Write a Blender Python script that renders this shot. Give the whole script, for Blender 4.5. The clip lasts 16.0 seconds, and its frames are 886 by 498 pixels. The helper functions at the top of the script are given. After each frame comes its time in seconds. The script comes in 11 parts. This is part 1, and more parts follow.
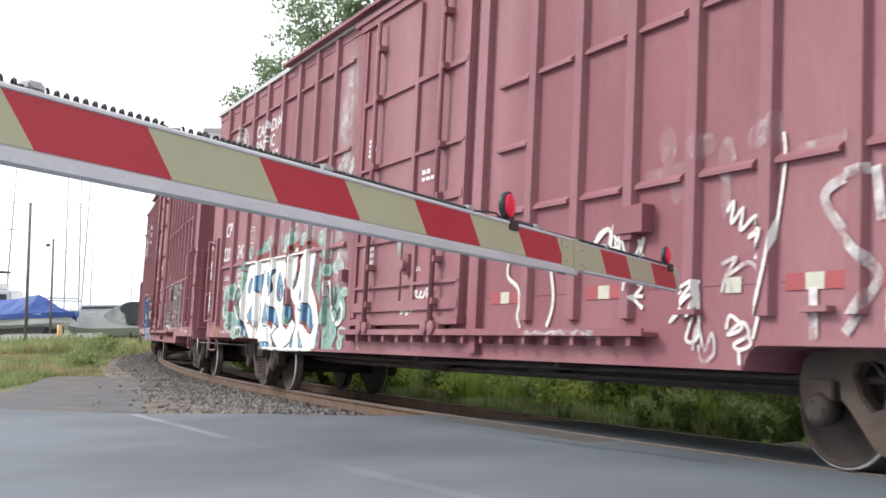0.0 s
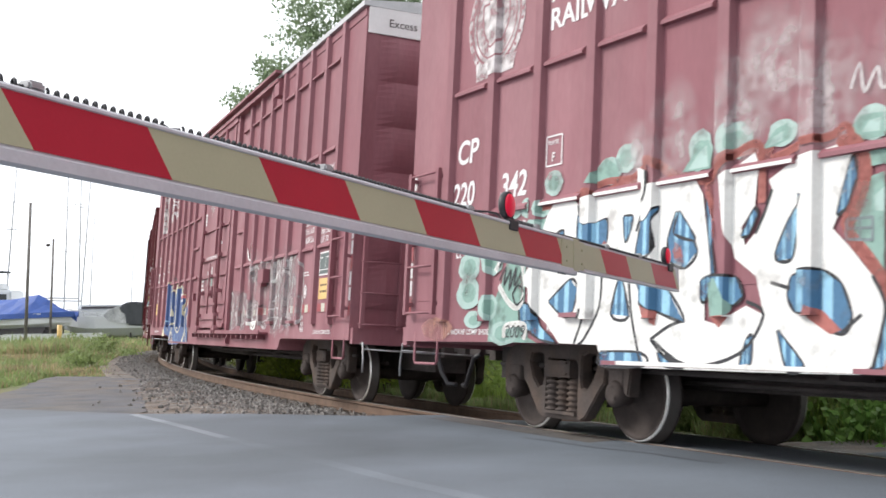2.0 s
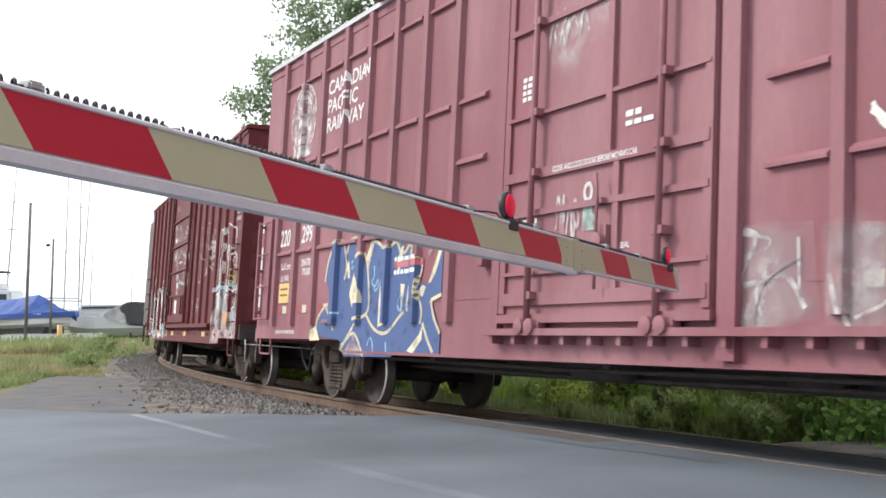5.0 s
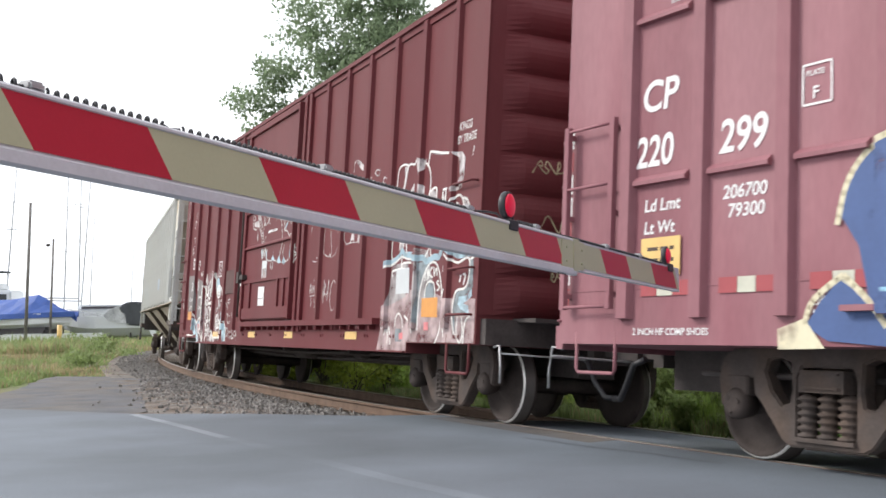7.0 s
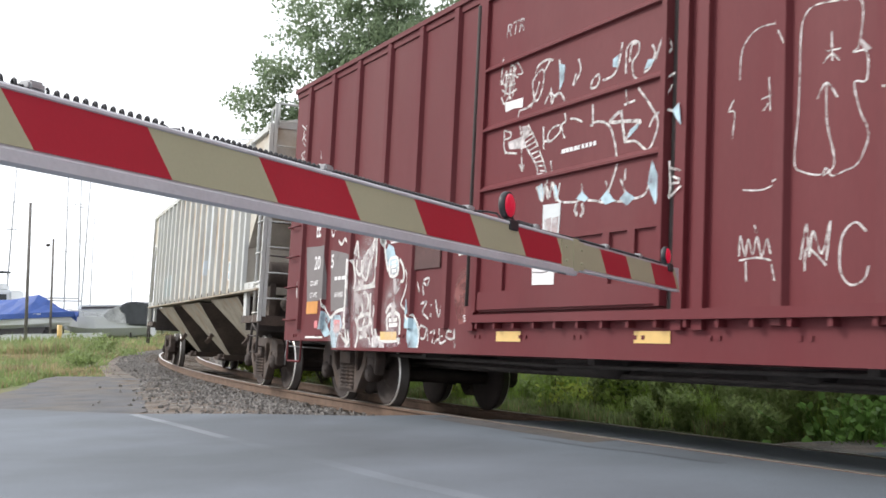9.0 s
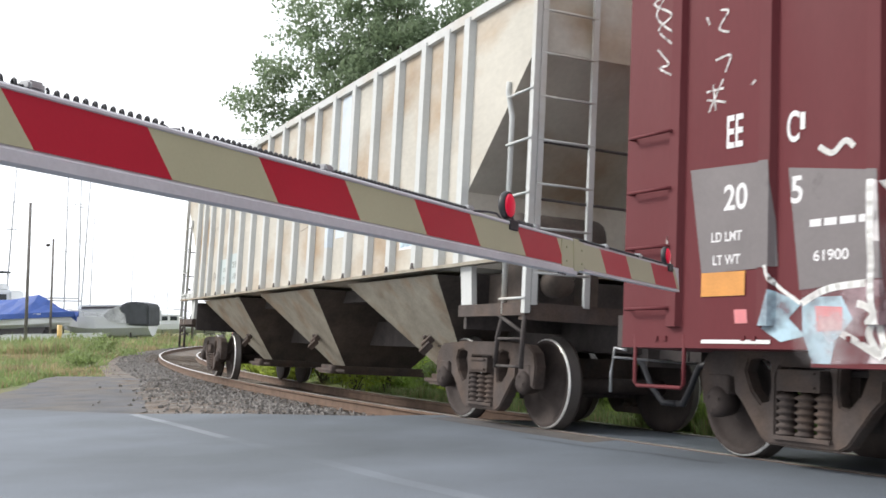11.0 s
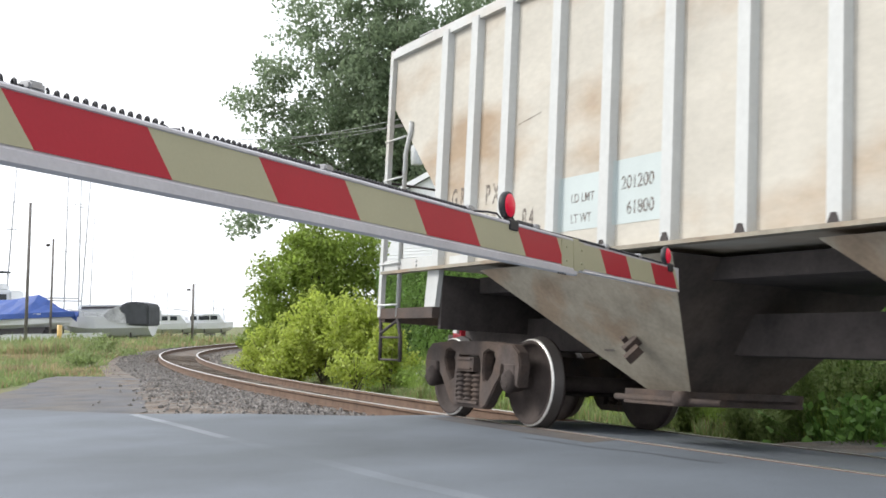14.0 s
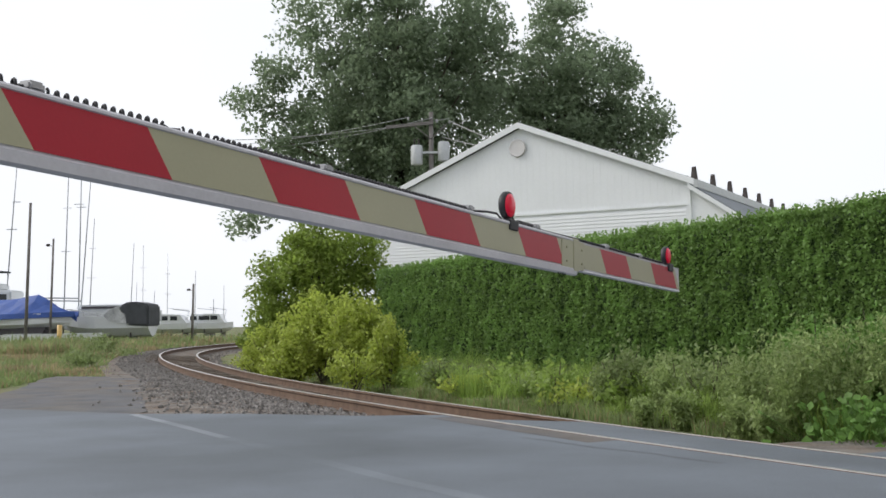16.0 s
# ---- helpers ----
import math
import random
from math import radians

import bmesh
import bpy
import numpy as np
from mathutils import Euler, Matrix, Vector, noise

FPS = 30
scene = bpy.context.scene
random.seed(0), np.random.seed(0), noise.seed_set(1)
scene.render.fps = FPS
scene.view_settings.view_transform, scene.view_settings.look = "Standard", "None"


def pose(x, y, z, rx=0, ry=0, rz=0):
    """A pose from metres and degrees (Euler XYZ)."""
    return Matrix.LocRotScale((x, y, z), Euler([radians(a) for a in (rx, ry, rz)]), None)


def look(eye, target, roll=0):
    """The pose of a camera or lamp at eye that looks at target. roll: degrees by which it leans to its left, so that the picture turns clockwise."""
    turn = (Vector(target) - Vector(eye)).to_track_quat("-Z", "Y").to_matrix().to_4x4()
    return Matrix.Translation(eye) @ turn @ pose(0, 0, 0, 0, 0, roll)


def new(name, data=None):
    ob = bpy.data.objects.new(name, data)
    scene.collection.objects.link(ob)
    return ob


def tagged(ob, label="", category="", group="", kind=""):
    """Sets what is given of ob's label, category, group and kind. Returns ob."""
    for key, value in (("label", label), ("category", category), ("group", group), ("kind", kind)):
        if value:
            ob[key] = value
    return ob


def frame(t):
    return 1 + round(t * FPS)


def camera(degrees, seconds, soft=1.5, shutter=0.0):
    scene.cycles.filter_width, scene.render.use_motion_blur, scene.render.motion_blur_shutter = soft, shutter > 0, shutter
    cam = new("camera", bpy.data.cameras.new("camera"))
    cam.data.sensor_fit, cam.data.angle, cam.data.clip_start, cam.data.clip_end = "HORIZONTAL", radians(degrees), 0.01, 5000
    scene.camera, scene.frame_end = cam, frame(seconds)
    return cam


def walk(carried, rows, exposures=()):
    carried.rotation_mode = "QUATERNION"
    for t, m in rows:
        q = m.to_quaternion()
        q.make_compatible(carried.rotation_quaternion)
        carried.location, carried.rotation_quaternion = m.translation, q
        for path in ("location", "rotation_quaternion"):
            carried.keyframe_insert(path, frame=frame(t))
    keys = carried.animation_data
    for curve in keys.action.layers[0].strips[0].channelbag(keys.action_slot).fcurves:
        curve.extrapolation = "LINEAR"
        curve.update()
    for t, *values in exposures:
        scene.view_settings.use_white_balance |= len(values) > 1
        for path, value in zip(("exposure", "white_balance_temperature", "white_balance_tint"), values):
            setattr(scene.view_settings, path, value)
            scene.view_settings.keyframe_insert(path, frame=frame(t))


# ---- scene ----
from mathutils import kdtree

# the camera stands still beside the crossing gate
cam = camera(43.65, 16.0, soft=1.6, shutter=0.16)
CAM_POSE = pose(0, 0, 1.086, 93.849, 0, 0) @ pose(0, 0, 0, 0, 0, -0.916)
walk(cam, [(0.0, CAM_POSE), (16.0, CAM_POSE)], [(0.0, 0.36), (15.45, 0.36), (15.65, 0.26), (15.85, -0.14), (16.0, -0.30)])

# world: a bright overcast sky
world = bpy.data.worlds.new("world")
scene.world = world
world.use_nodes = True
_n, _l = world.node_tree.nodes, world.node_tree.links
_sky = _n.new("ShaderNodeTexSky")
_sky.sky_type = "NISHITA"
_sky.sun_disc = False
_sky.sun_elevation, _sky.sun_rotation = radians(38), radians(281)
_sky.air_density, _sky.dust_density, _sky.ozone_density = 1.0, 4.0, 1.0
_skys = _n.new("ShaderNodeMix")
_skys.data_type = "RGBA"
_skys.blend_type = "MULTIPLY"
_skys.inputs[0].default_value = 1.0
_skys.inputs[7].default_value = (0.10, 0.10, 0.10, 1)
_l.new(_sky.outputs[0], _skys.inputs[6])
_cloud = _n.new("ShaderNodeTexNoise")
_cloud.inputs["Scale"].default_value = 1.6
_cloud.inputs["Detail"].default_value = 5
_ramp = _n.new("ShaderNodeValToRGB")
_ramp.color_ramp.elements[0].position, _ramp.color_ramp.elements[0].color = 0.3, (1.10, 1.15, 1.24, 1)
_ramp.color_ramp.elements[1].position, _ramp.color_ramp.elements[1].color = 0.7, (1.28, 1.29, 1.32, 1)
_l.new(_cloud.outputs["Fac"], _ramp.inputs[0])
_mix = _n.new("ShaderNodeMix")
_mix.data_type = "RGBA"
_mix.inputs[0].default_value = 0.9
_l.new(_skys.outputs[2], _mix.inputs[6])
_l.new(_ramp.outputs[0], _mix.inputs[7])
# the overcast is brighter towards the hidden sun
_dir = _n.new("ShaderNodeTexCoord")
_dot = _n.new("ShaderNodeVectorMath")
_dot.operation = "DOT_PRODUCT"
_dot.inputs[1].default_value = (-0.62, 0.78, 0.1)
_l.new(_dir.outputs["Generated"], _dot.inputs[0])
_range = _n.new("ShaderNodeMapRange")
_range.inputs[1].default_value, _range.inputs[2].default_value = -1.0, 0.6
_range.inputs[3].default_value, _range.inputs[4].default_value = 0.78, 1.1
_l.new(_dot.outputs["Value"], _range.inputs[0])
_scale = _n.new("ShaderNodeVectorMath")
_scale.operation = "SCALE"
_l.new(_mix.outputs[2], _scale.inputs[0])
_l.new(_range.outputs[0], _scale.inputs["Scale"])
_l.new(_scale.outputs[0], _n["Background"].inputs[0])
_n["Background"].inputs[1].default_value = 1.0

sun_data = bpy.data.lights.new("sun", "SUN")
sun_data.energy, sun_data.angle, sun_data.color = 2.1, radians(16), (1.0, 0.96, 0.9)
sun = new("sun", sun_data)
sun.matrix_basis = look((-30, 6, 24), (0, 0, 0))


# ---------------------------------------------------------------- materials
def material(name, colour, rough=0.7, metal=0.0, vary=0.25, scale=6.0, fine=60.0, bump=0.15, second=None, amount=0.5,
             space="Object", stretch=(1, 1, 1), random=0.0, spec=0.5, edge=(0.42, 0.62), dist=0.01, island=0.0):
    """A surface with grain and stains at two scales; second: a stain colour that shows in patches."""
    m = bpy.data.materials.new(name)
    m.use_nodes = True
    n, l = m.node_tree.nodes, m.node_tree.links
    b = n["Principled BSDF"]
    co = n.new("ShaderNodeTexCoord")
    mp = n.new("ShaderNodeMapping")
    mp.inputs["Scale"].default_value = stretch
    l.new(co.outputs[space], mp.inputs[0])
    big = n.new("ShaderNodeTexNoise")
    big.inputs["Scale"].default_value, big.inputs["Detail"].default_value = scale, 5
    small = n.new("ShaderNodeTexNoise")
    small.inputs["Scale"].default_value, small.inputs["Detail"].default_value = fine, 3
    l.new(mp.outputs[0], big.inputs[0])
    l.new(mp.outputs[0], small.inputs[0])
    add = n.new("ShaderNodeMath")
    add.operation = "ADD"
    l.new(big.outputs["Fac"], add.inputs[0])
    half = n.new("ShaderNodeMath")
    half.operation, half.inputs[1].default_value = "MULTIPLY", 0.5
    l.new(small.outputs["Fac"], half.inputs[0])
    l.new(half.outputs[0], add.inputs[1])
    ramp = n.new("ShaderNodeMapRange")
    ramp.inputs[1].default_value, ramp.inputs[2].default_value = 0.45, 1.05
    ramp.inputs[3].default_value, ramp.inputs[4].default_value = 1 - vary, 1 + vary
    l.new(add.outputs[0], ramp.inputs[0])
    value = ramp.outputs[0]
    if island:
        geo = n.new("ShaderNodeNewGeometry")
        ri = n.new("ShaderNodeMapRange")
        ri.inputs[3].default_value, ri.inputs[4].default_value = 1 - island, 1 + island
        l.new(geo.outputs["Random Per Island"], ri.inputs[0])
        mi_ = n.new("ShaderNodeMath")
        mi_.operation = "MULTIPLY"
        l.new(value, mi_.inputs[0])
        l.new(ri.outputs[0], mi_.inputs[1])
        value = mi_.outputs[0]
    if random:
        info = n.new("ShaderNodeObjectInfo")
        rr = n.new("ShaderNodeMapRange")
        rr.inputs[3].default_value, rr.inputs[4].default_value = 1 - random, 1 + random
        l.new(info.outputs["Random"], rr.inputs[0])
        mm = n.new("ShaderNodeMath")
        mm.operation = "MULTIPLY"
        l.new(value, mm.inputs[0])
        l.new(rr.outputs[0], mm.inputs[1])
        value = mm.outputs[0]
    base = n.new("ShaderNodeRGB")
    base.outputs[0].default_value = (*colour, 1)
    col = base.outputs[0]
    if second:
        st = n.new("ShaderNodeTexNoise")
        st.inputs["Scale"].default_value, st.inputs["Detail"].default_value = scale * 0.6, 6
        off = n.new("ShaderNodeVectorMath")
        off.inputs[1].default_value = (13.7, 5.1, 2.3)
        l.new(mp.outputs[0], off.inputs[0])
        l.new(off.outputs[0], st.inputs[0])
        sr = n.new("ShaderNodeMapRange")
        sr.inputs[1].default_value, sr.inputs[2].default_value, sr.inputs[4].default_value = edge[0], edge[1], amount
        l.new(st.outputs["Fac"], sr.inputs[0])
        mx = n.new("ShaderNodeMix")
        mx.data_type = "RGBA"
        mx.inputs[7].default_value = (*second, 1)
        l.new(sr.outputs[0], mx.inputs[0])
        l.new(col, mx.inputs[6])
        col = mx.outputs[2]
    mul = n.new("ShaderNodeVectorMath")
    mul.operation = "SCALE"
    l.new(col, mul.inputs[0])
    l.new(value, mul.inputs["Scale"])
    l.new(mul.outputs[0], b.inputs["Base Color"])
    b.inputs["Roughness"].default_value, b.inputs["Metallic"].default_value = rough, metal
    b.inputs["Specular IOR Level"].default_value = spec
    if bump:
        bp = n.new("ShaderNodeBump")
        bp.inputs["Strength"].default_value, bp.inputs["Distance"].default_value = bump, dist
        l.new(add.outputs[0], bp.inputs["Height"])
        l.new(bp.outputs[0], b.inputs["Normal"])
    return m


def glow(name, colour, strength):
    m = material(name, colour, 0.3, vary=0.1)
    b = m.node_tree.nodes["Principled BSDF"]
    b.inputs["Emission Color"].default_value = (*colour, 1)
    b.inputs["Emission Strength"].default_value = strength
    return m


def leafy(name, colour, vary, scale, fine):
    """A leaf surface that lets part of the light through."""
    m = material(name, colour, 0.5, vary=vary, scale=scale, fine=fine, bump=0, spec=0.35, island=0.18)
    n, l = m.node_tree.nodes, m.node_tree.links
    b = n["Principled BSDF"]
    tr = n.new("ShaderNodeBsdfTranslucent")
    l.new(b.inputs["Base Color"].links[0].from_socket, tr.inputs["Color"])
    mix = n.new("ShaderNodeMixShader")
    mix.inputs[0].default_value = 0.5
    l.new(b.outputs[0], mix.inputs[1])
    l.new(tr.outputs[0], mix.inputs[2])
    l.new(mix.outputs[0], n["Material Output"].inputs[0])
    return m


M_ASPHALT = material("asphalt", (0.120, 0.139, 0.163), 0.75, vary=0.26, scale=0.55, fine=90, bump=0.45, second=(0.078, 0.092, 0.106), amount=0.9, dist=0.006, edge=(0.44, 0.66))
M_ASPHALT_OLD = material("old_asphalt", (0.098, 0.099, 0.108), 0.9, vary=0.3, scale=1.6, fine=70, bump=0.7, second=(0.125, 0.11, 0.095), amount=0.8)
M_GROUND = material("grass_soil", (0.115, 0.14, 0.05), 0.95, vary=0.4, scale=0.5, fine=14, bump=0.8, second=(0.2, 0.16, 0.09), amount=0.5, dist=0.05)
M_GRAVEL = material("ballast_bed", (0.16, 0.145, 0.13), 0.95, vary=0.5, scale=3, fine=26, bump=1.0, dist=0.04, second=(0.13, 0.085, 0.055), amount=0.7)
M_STONE = material("ballast_stone", (0.19, 0.178, 0.168), 0.9, vary=0.3, scale=9, fine=50, bump=0.3, island=0.5)
M_RAIL_SIDE = material("rusty_rail_side", (0.135, 0.085, 0.058), 0.85, vary=0.35, scale=5, fine=60, bump=0.3)
M_RAIL_TOP = material("polished_rail_top", (0.46, 0.43, 0.41), 0.35, 0.85, vary=0.12, scale=4, fine=40, bump=0.05)
M_TIE = material("dark_timber", (0.09, 0.065, 0.045), 0.9, vary=0.4, scale=5, fine=40, bump=0.5)
M_RED = material("oxide_red_paint", (0.242, 0.090, 0.109), 0.62, spec=0.3, vary=0.16, scale=1.3, fine=26, bump=0.1, second=(0.35, 0.178, 0.197), amount=0.6, stretch=(1, 1, 0.3))
M_RED_K = material("brown_red_paint", (0.122, 0.021, 0.026), 0.62, spec=0.22, vary=0.10, scale=1.0, fine=26, bump=0.1, second=(0.15, 0.05, 0.052), amount=0.5, stretch=(1, 1, 0.35))
M_DARK = material("dark_underframe", (0.060, 0.050, 0.047), 0.85, vary=0.4, scale=4, fine=30, bump=0.3)
M_BOGIE = material("dusty_cast_steel", (0.080, 0.064, 0.058), 0.85, vary=0.3, scale=5, fine=40, bump=0.35, second=(0.105, 0.07, 0.05), amount=0.5, spec=0.3)
M_WHEEL = material("brown_wheel_steel", (0.055, 0.043, 0.039), 0.75, 0.0, spec=0.25, vary=0.3, scale=5, fine=30, bump=0.2)
M_TREAD = material("dull_wheel_tread", (0.10, 0.09, 0.085), 0.5, 0.5, vary=0.15)
M_RIM = material("bright_rim_edge", (0.86, 0.84, 0.80), 0.3, 0.35, vary=0.1)
M_HOPPER = material("weathered_cream_paint", (0.53, 0.50, 0.435), 0.65, vary=0.14, scale=1.5, fine=18, bump=0.1, second=(0.37, 0.265, 0.17), amount=0.9, edge=(0.48, 0.68), spec=0.3, stretch=(0.62, 1, 1.25))
M_HOPPER_RIB = material("chalky_rib_paint", (0.54, 0.55, 0.535), 0.6, vary=0.1, scale=1.5, fine=20, second=(0.44, 0.36, 0.27), amount=0.55, edge=(0.5, 0.68))
M_HOPPER_LOW = material("dusty_grey_hopper", (0.30, 0.27, 0.215), 0.85, vary=0.28, scale=3.2, fine=26, second=(0.25, 0.175, 0.115), amount=0.7, edge=(0.5, 0.64))
# dark brown; on the discharge bays it also carries the slopes' shade
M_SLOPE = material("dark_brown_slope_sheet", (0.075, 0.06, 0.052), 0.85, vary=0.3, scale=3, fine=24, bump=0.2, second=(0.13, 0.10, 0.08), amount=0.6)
M_WHITE_RED = material("red_reflective_sheet", (0.46, 0.014, 0.034), 0.4, vary=0.06, scale=5, fine=90, bump=0.04)
M_CREAM = material("cream_reflective_sheet", (0.46, 0.44, 0.29), 0.4, vary=0.05, scale=4, fine=90, bump=0.04)
M_ALU = material("brushed_aluminium", (0.62, 0.61, 0.64), 0.5, 0.25, vary=0.1, scale=5, fine=80, bump=0.1)
M_BLACK = material("black_rubber", (0.02, 0.02, 0.024), 0.5, vary=0.2)
M_LAMP = glow("red_lamp_lens", (0.55, 0.006, 0.035), 0.32)
M_SIDING = material("white_vinyl_siding", (0.88, 0.90, 0.92), 0.6, vary=0.04, scale=0.6, fine=10, bump=0.05)
M_ROOF = material("grey_shingles", (0.22, 0.24, 0.26), 0.9, vary=0.2, scale=2, fine=30, bump=0.4)
M_LEAF_TREE = leafy("poplar_leaf", (0.25, 0.32, 0.20), 0.25, 0.35, 6)
M_LEAF_DARK = leafy("shade_tree_leaf", (0.26, 0.35, 0.07), 0.35, 0.6, 8)
M_LEAF_BRIGHT = leafy("young_shrub_leaf", (0.42, 0.50, 0.10), 0.28, 1.0, 9)
M_LEAF_HEDGE = leafy("cedar_hedge_leaf", (0.20, 0.325, 0.09), 0.4, 1.2, 9)
M_GRASS = leafy("green_grass", (0.255, 0.325, 0.13), 0.4, 0.8, 7)
M_GRASS_DRY = leafy("dry_grass", (0.36, 0.30, 0.17), 0.4, 0.8, 7)
M_GRASS_LUSH = leafy("lush_grass", (0.31, 0.43, 0.105), 0.4, 0.8, 7)
M_LEAF_PALE = leafy("pale_weed_leaf", (0.34, 0.43, 0.17), 0.25, 1.5, 9)
M_BARK = material("grey_bark", (0.12, 0.10, 0.08), 0.9, vary=0.3, scale=4, fine=30, bump=0.6)
M_POLE = material("weathered_pole_wood", (0.2, 0.185, 0.175), 0.9, vary=0.25, scale=4, fine=40, bump=0.3)
M_TARP = material("blue_tarpaulin", (0.03, 0.085, 0.33), 0.5, vary=0.2, scale=1.5, fine=10, bump=0.3)
M_TARP_GREY = material("grey_plastic_sheet", (0.36, 0.37, 0.38), 0.5, vary=0.35, scale=2.2, fine=9, bump=0.6, dist=0.06, second=(0.62, 0.63, 0.64), amount=0.8)
M_BOAT = material("white_gelcoat", (0.74, 0.76, 0.78), 0.35, vary=0.06, scale=1, fine=10, bump=0.02)
M_BOAT_DARK = material("dark_hull_paint", (0.05, 0.045, 0.05), 0.5, vary=0.2)
M_CANVAS = material("charcoal_canvas", (0.07, 0.075, 0.085), 0.8, vary=0.25, scale=2, fine=20, bump=0.3)
M_GLASS = material("dark_glass", (0.03, 0.035, 0.04), 0.1, vary=0.1)
M_MAST = material("grey_mast", (0.36, 0.37, 0.39), 0.5, 0.4, vary=0.15)
M_WHITE = material("white_stencil_paint", (0.74, 0.72, 0.72), 0.6, vary=0.08, scale=3, fine=40, bump=0)
M_GREYW = material("grey_white_metal", (0.55, 0.57, 0.58), 0.5, 0.2, vary=0.1)
M_ORANGE = material("orange_placard", (0.62, 0.27, 0.06), 0.6, vary=0.15, scale=5)
M_YELLOW = material("yellow_reflector", (0.70, 0.46, 0.16), 0.5, vary=0.1)
M_REFL_WHITE = material("dusty_white_reflector", (0.52, 0.51, 0.42), 0.5, vary=0.12, scale=8, fine=60)
M_REFL_RED = material("red_reflector", (0.34, 0.055, 0.065), 0.5, vary=0.1)
M_BOARD = material("weathered_brown_board", (0.085, 0.04, 0.038), 0.8, vary=0.3, scale=4, fine=30, bump=0.2)
M_STEEL = material("galvanised_steel", (0.45, 0.45, 0.46), 0.5, 0.6, vary=0.15)


# ---------------------------------------------------------------- helpers
def part(name, bm, mat, parent=None, label="", smooth=False, m=None):
    """Links a bmesh as one mesh object under a thing or a part."""
    me = bpy.data.meshes.new(name)
    bm.to_mesh(me)
    bm.free()
    for k in (mat if isinstance(mat, (list, tuple)) else [mat]):
        me.materials.append(k)
    if smooth:
        me.polygons.foreach_set("use_smooth", [True] * len(me.polygons))
    ob = new(name, me)
    if parent is not None:
        ob.parent = parent
    if m is not None:
        ob.matrix_basis = m
    if label:
        tagged(ob, label)
    return ob


def leaves_part(name, points, sizes, mat, parent, seed, wide=0.62, tilt=1.2, index=None):
    """Many folded leaf blades of two faces each, as one mesh."""
    g = np.random.default_rng(seed)
    p = np.asarray(points, float)
    k = len(p)
    s = np.asarray(sizes, float)[:, None]
    a, b, c = g.uniform(-tilt, tilt, k), g.uniform(-tilt, tilt, k), g.uniform(0, 2 * math.pi, k)
    ca, sa, cb, sb, cc, sc = np.cos(a), np.sin(a), np.cos(b), np.sin(b), np.cos(c), np.sin(c)
    ex = np.stack([cb * cc, cb * sc, -sb], 1)
    ey = np.stack([sa * sb * cc - ca * sc, sa * sb * sc + ca * cc, sa * cb], 1)
    ez = np.cross(ex, ey)
    la = ex * s - ez * s * 0.2
    lb, lc = ey * s * wide + ez * s * 0.12, -ey * s * wide + ez * s * 0.12
    v = np.stack([p - la / 2, p + lb / 2, p + la / 2, p + lc / 2], 1).reshape(-1, 3)
    f = (np.arange(k)[:, None, None] * 4 + np.array([[0, 1, 2], [0, 2, 3]])[None]).reshape(-1)
    me = bpy.data.meshes.new(name)
    me.vertices.add(len(v))
    me.vertices.foreach_set("co", v.astype(np.float32).ravel())
    me.loops.add(len(f))
    me.loops.foreach_set("vertex_index", f.astype(np.int32))
    me.polygons.add(k * 2)
    me.polygons.foreach_set("loop_start", np.arange(k * 2, dtype=np.int32) * 3)
    for q in (mat if isinstance(mat, (list, tuple)) else [mat]):
        me.materials.append(q)
    if index is not None:
        me.polygons.foreach_set("material_index", np.repeat(np.asarray(index, np.int32), 2))
    me.update(calc_edges=True)
    ob = new(name, me)
    ob.parent = parent
    return ob


def empty(name, m=None, label="", category="", group="", kind="", parent=None):
    ob = new(name)
    ob.empty_display_size = 0.1
    if m is not None:
        ob.matrix_basis = m
    if parent is not None:
        ob.parent = parent
    return tagged(ob, label, category, group, kind)


def box(bm, x0, x1, y0, y1, z0, z1, mi=0, m=None):
    vs = [bm.verts.new(v) for v in ((x0, y0, z0), (x1, y0, z0), (x1, y1, z0), (x0, y1, z0), (x0, y0, z1), (x1, y0, z1), (x1, y1, z1), (x0, y1, z1))]
    if m is not None:
        for v in vs:
            v.co = m @ v.co
    for q in ((0, 3, 2, 1), (4, 5, 6, 7), (0, 1, 5, 4), (1, 2, 6, 5), (2, 3, 7, 6), (3, 0, 4, 7)):
        bm.faces.new([vs[i] for i in q]).material_index = mi
    return vs


def boxed(x0, x1, y0, y1, z0, z1, bevel=0.0):
    bm = bmesh.new()
    box(bm, x0, x1, y0, y1, z0, z1)
    if bevel:
        bmesh.ops.bevel(bm, geom=bm.edges[:], offset=bevel, segments=2, affect="EDGES")
    return bm


def prism(bm, pts, y0, y1, axis="y", mi=0):
    """A solid with the outline pts (x, z), drawn out along y (or along x or z)."""
    def put(a, b, c):
        return {"y": (a, c, b), "x": (c, a, b), "z": (a, b, c)}[axis]
    lo = [bm.verts.new(put(a, b, y0)) for a, b in pts]
    hi = [bm.verts.new(put(a, b, y1)) for a, b in pts]
    k = len(pts)
    fs = [bm.faces.new(lo), bm.faces.new(hi[::-1])]
    for i in range(k):
        fs.append(bm.faces.new((lo[i], hi[i], hi[(i + 1) % k], lo[(i + 1) % k])))
    for f in fs:
        f.material_index = mi
    bmesh.ops.recalc_face_normals(bm, faces=fs)
    return fs


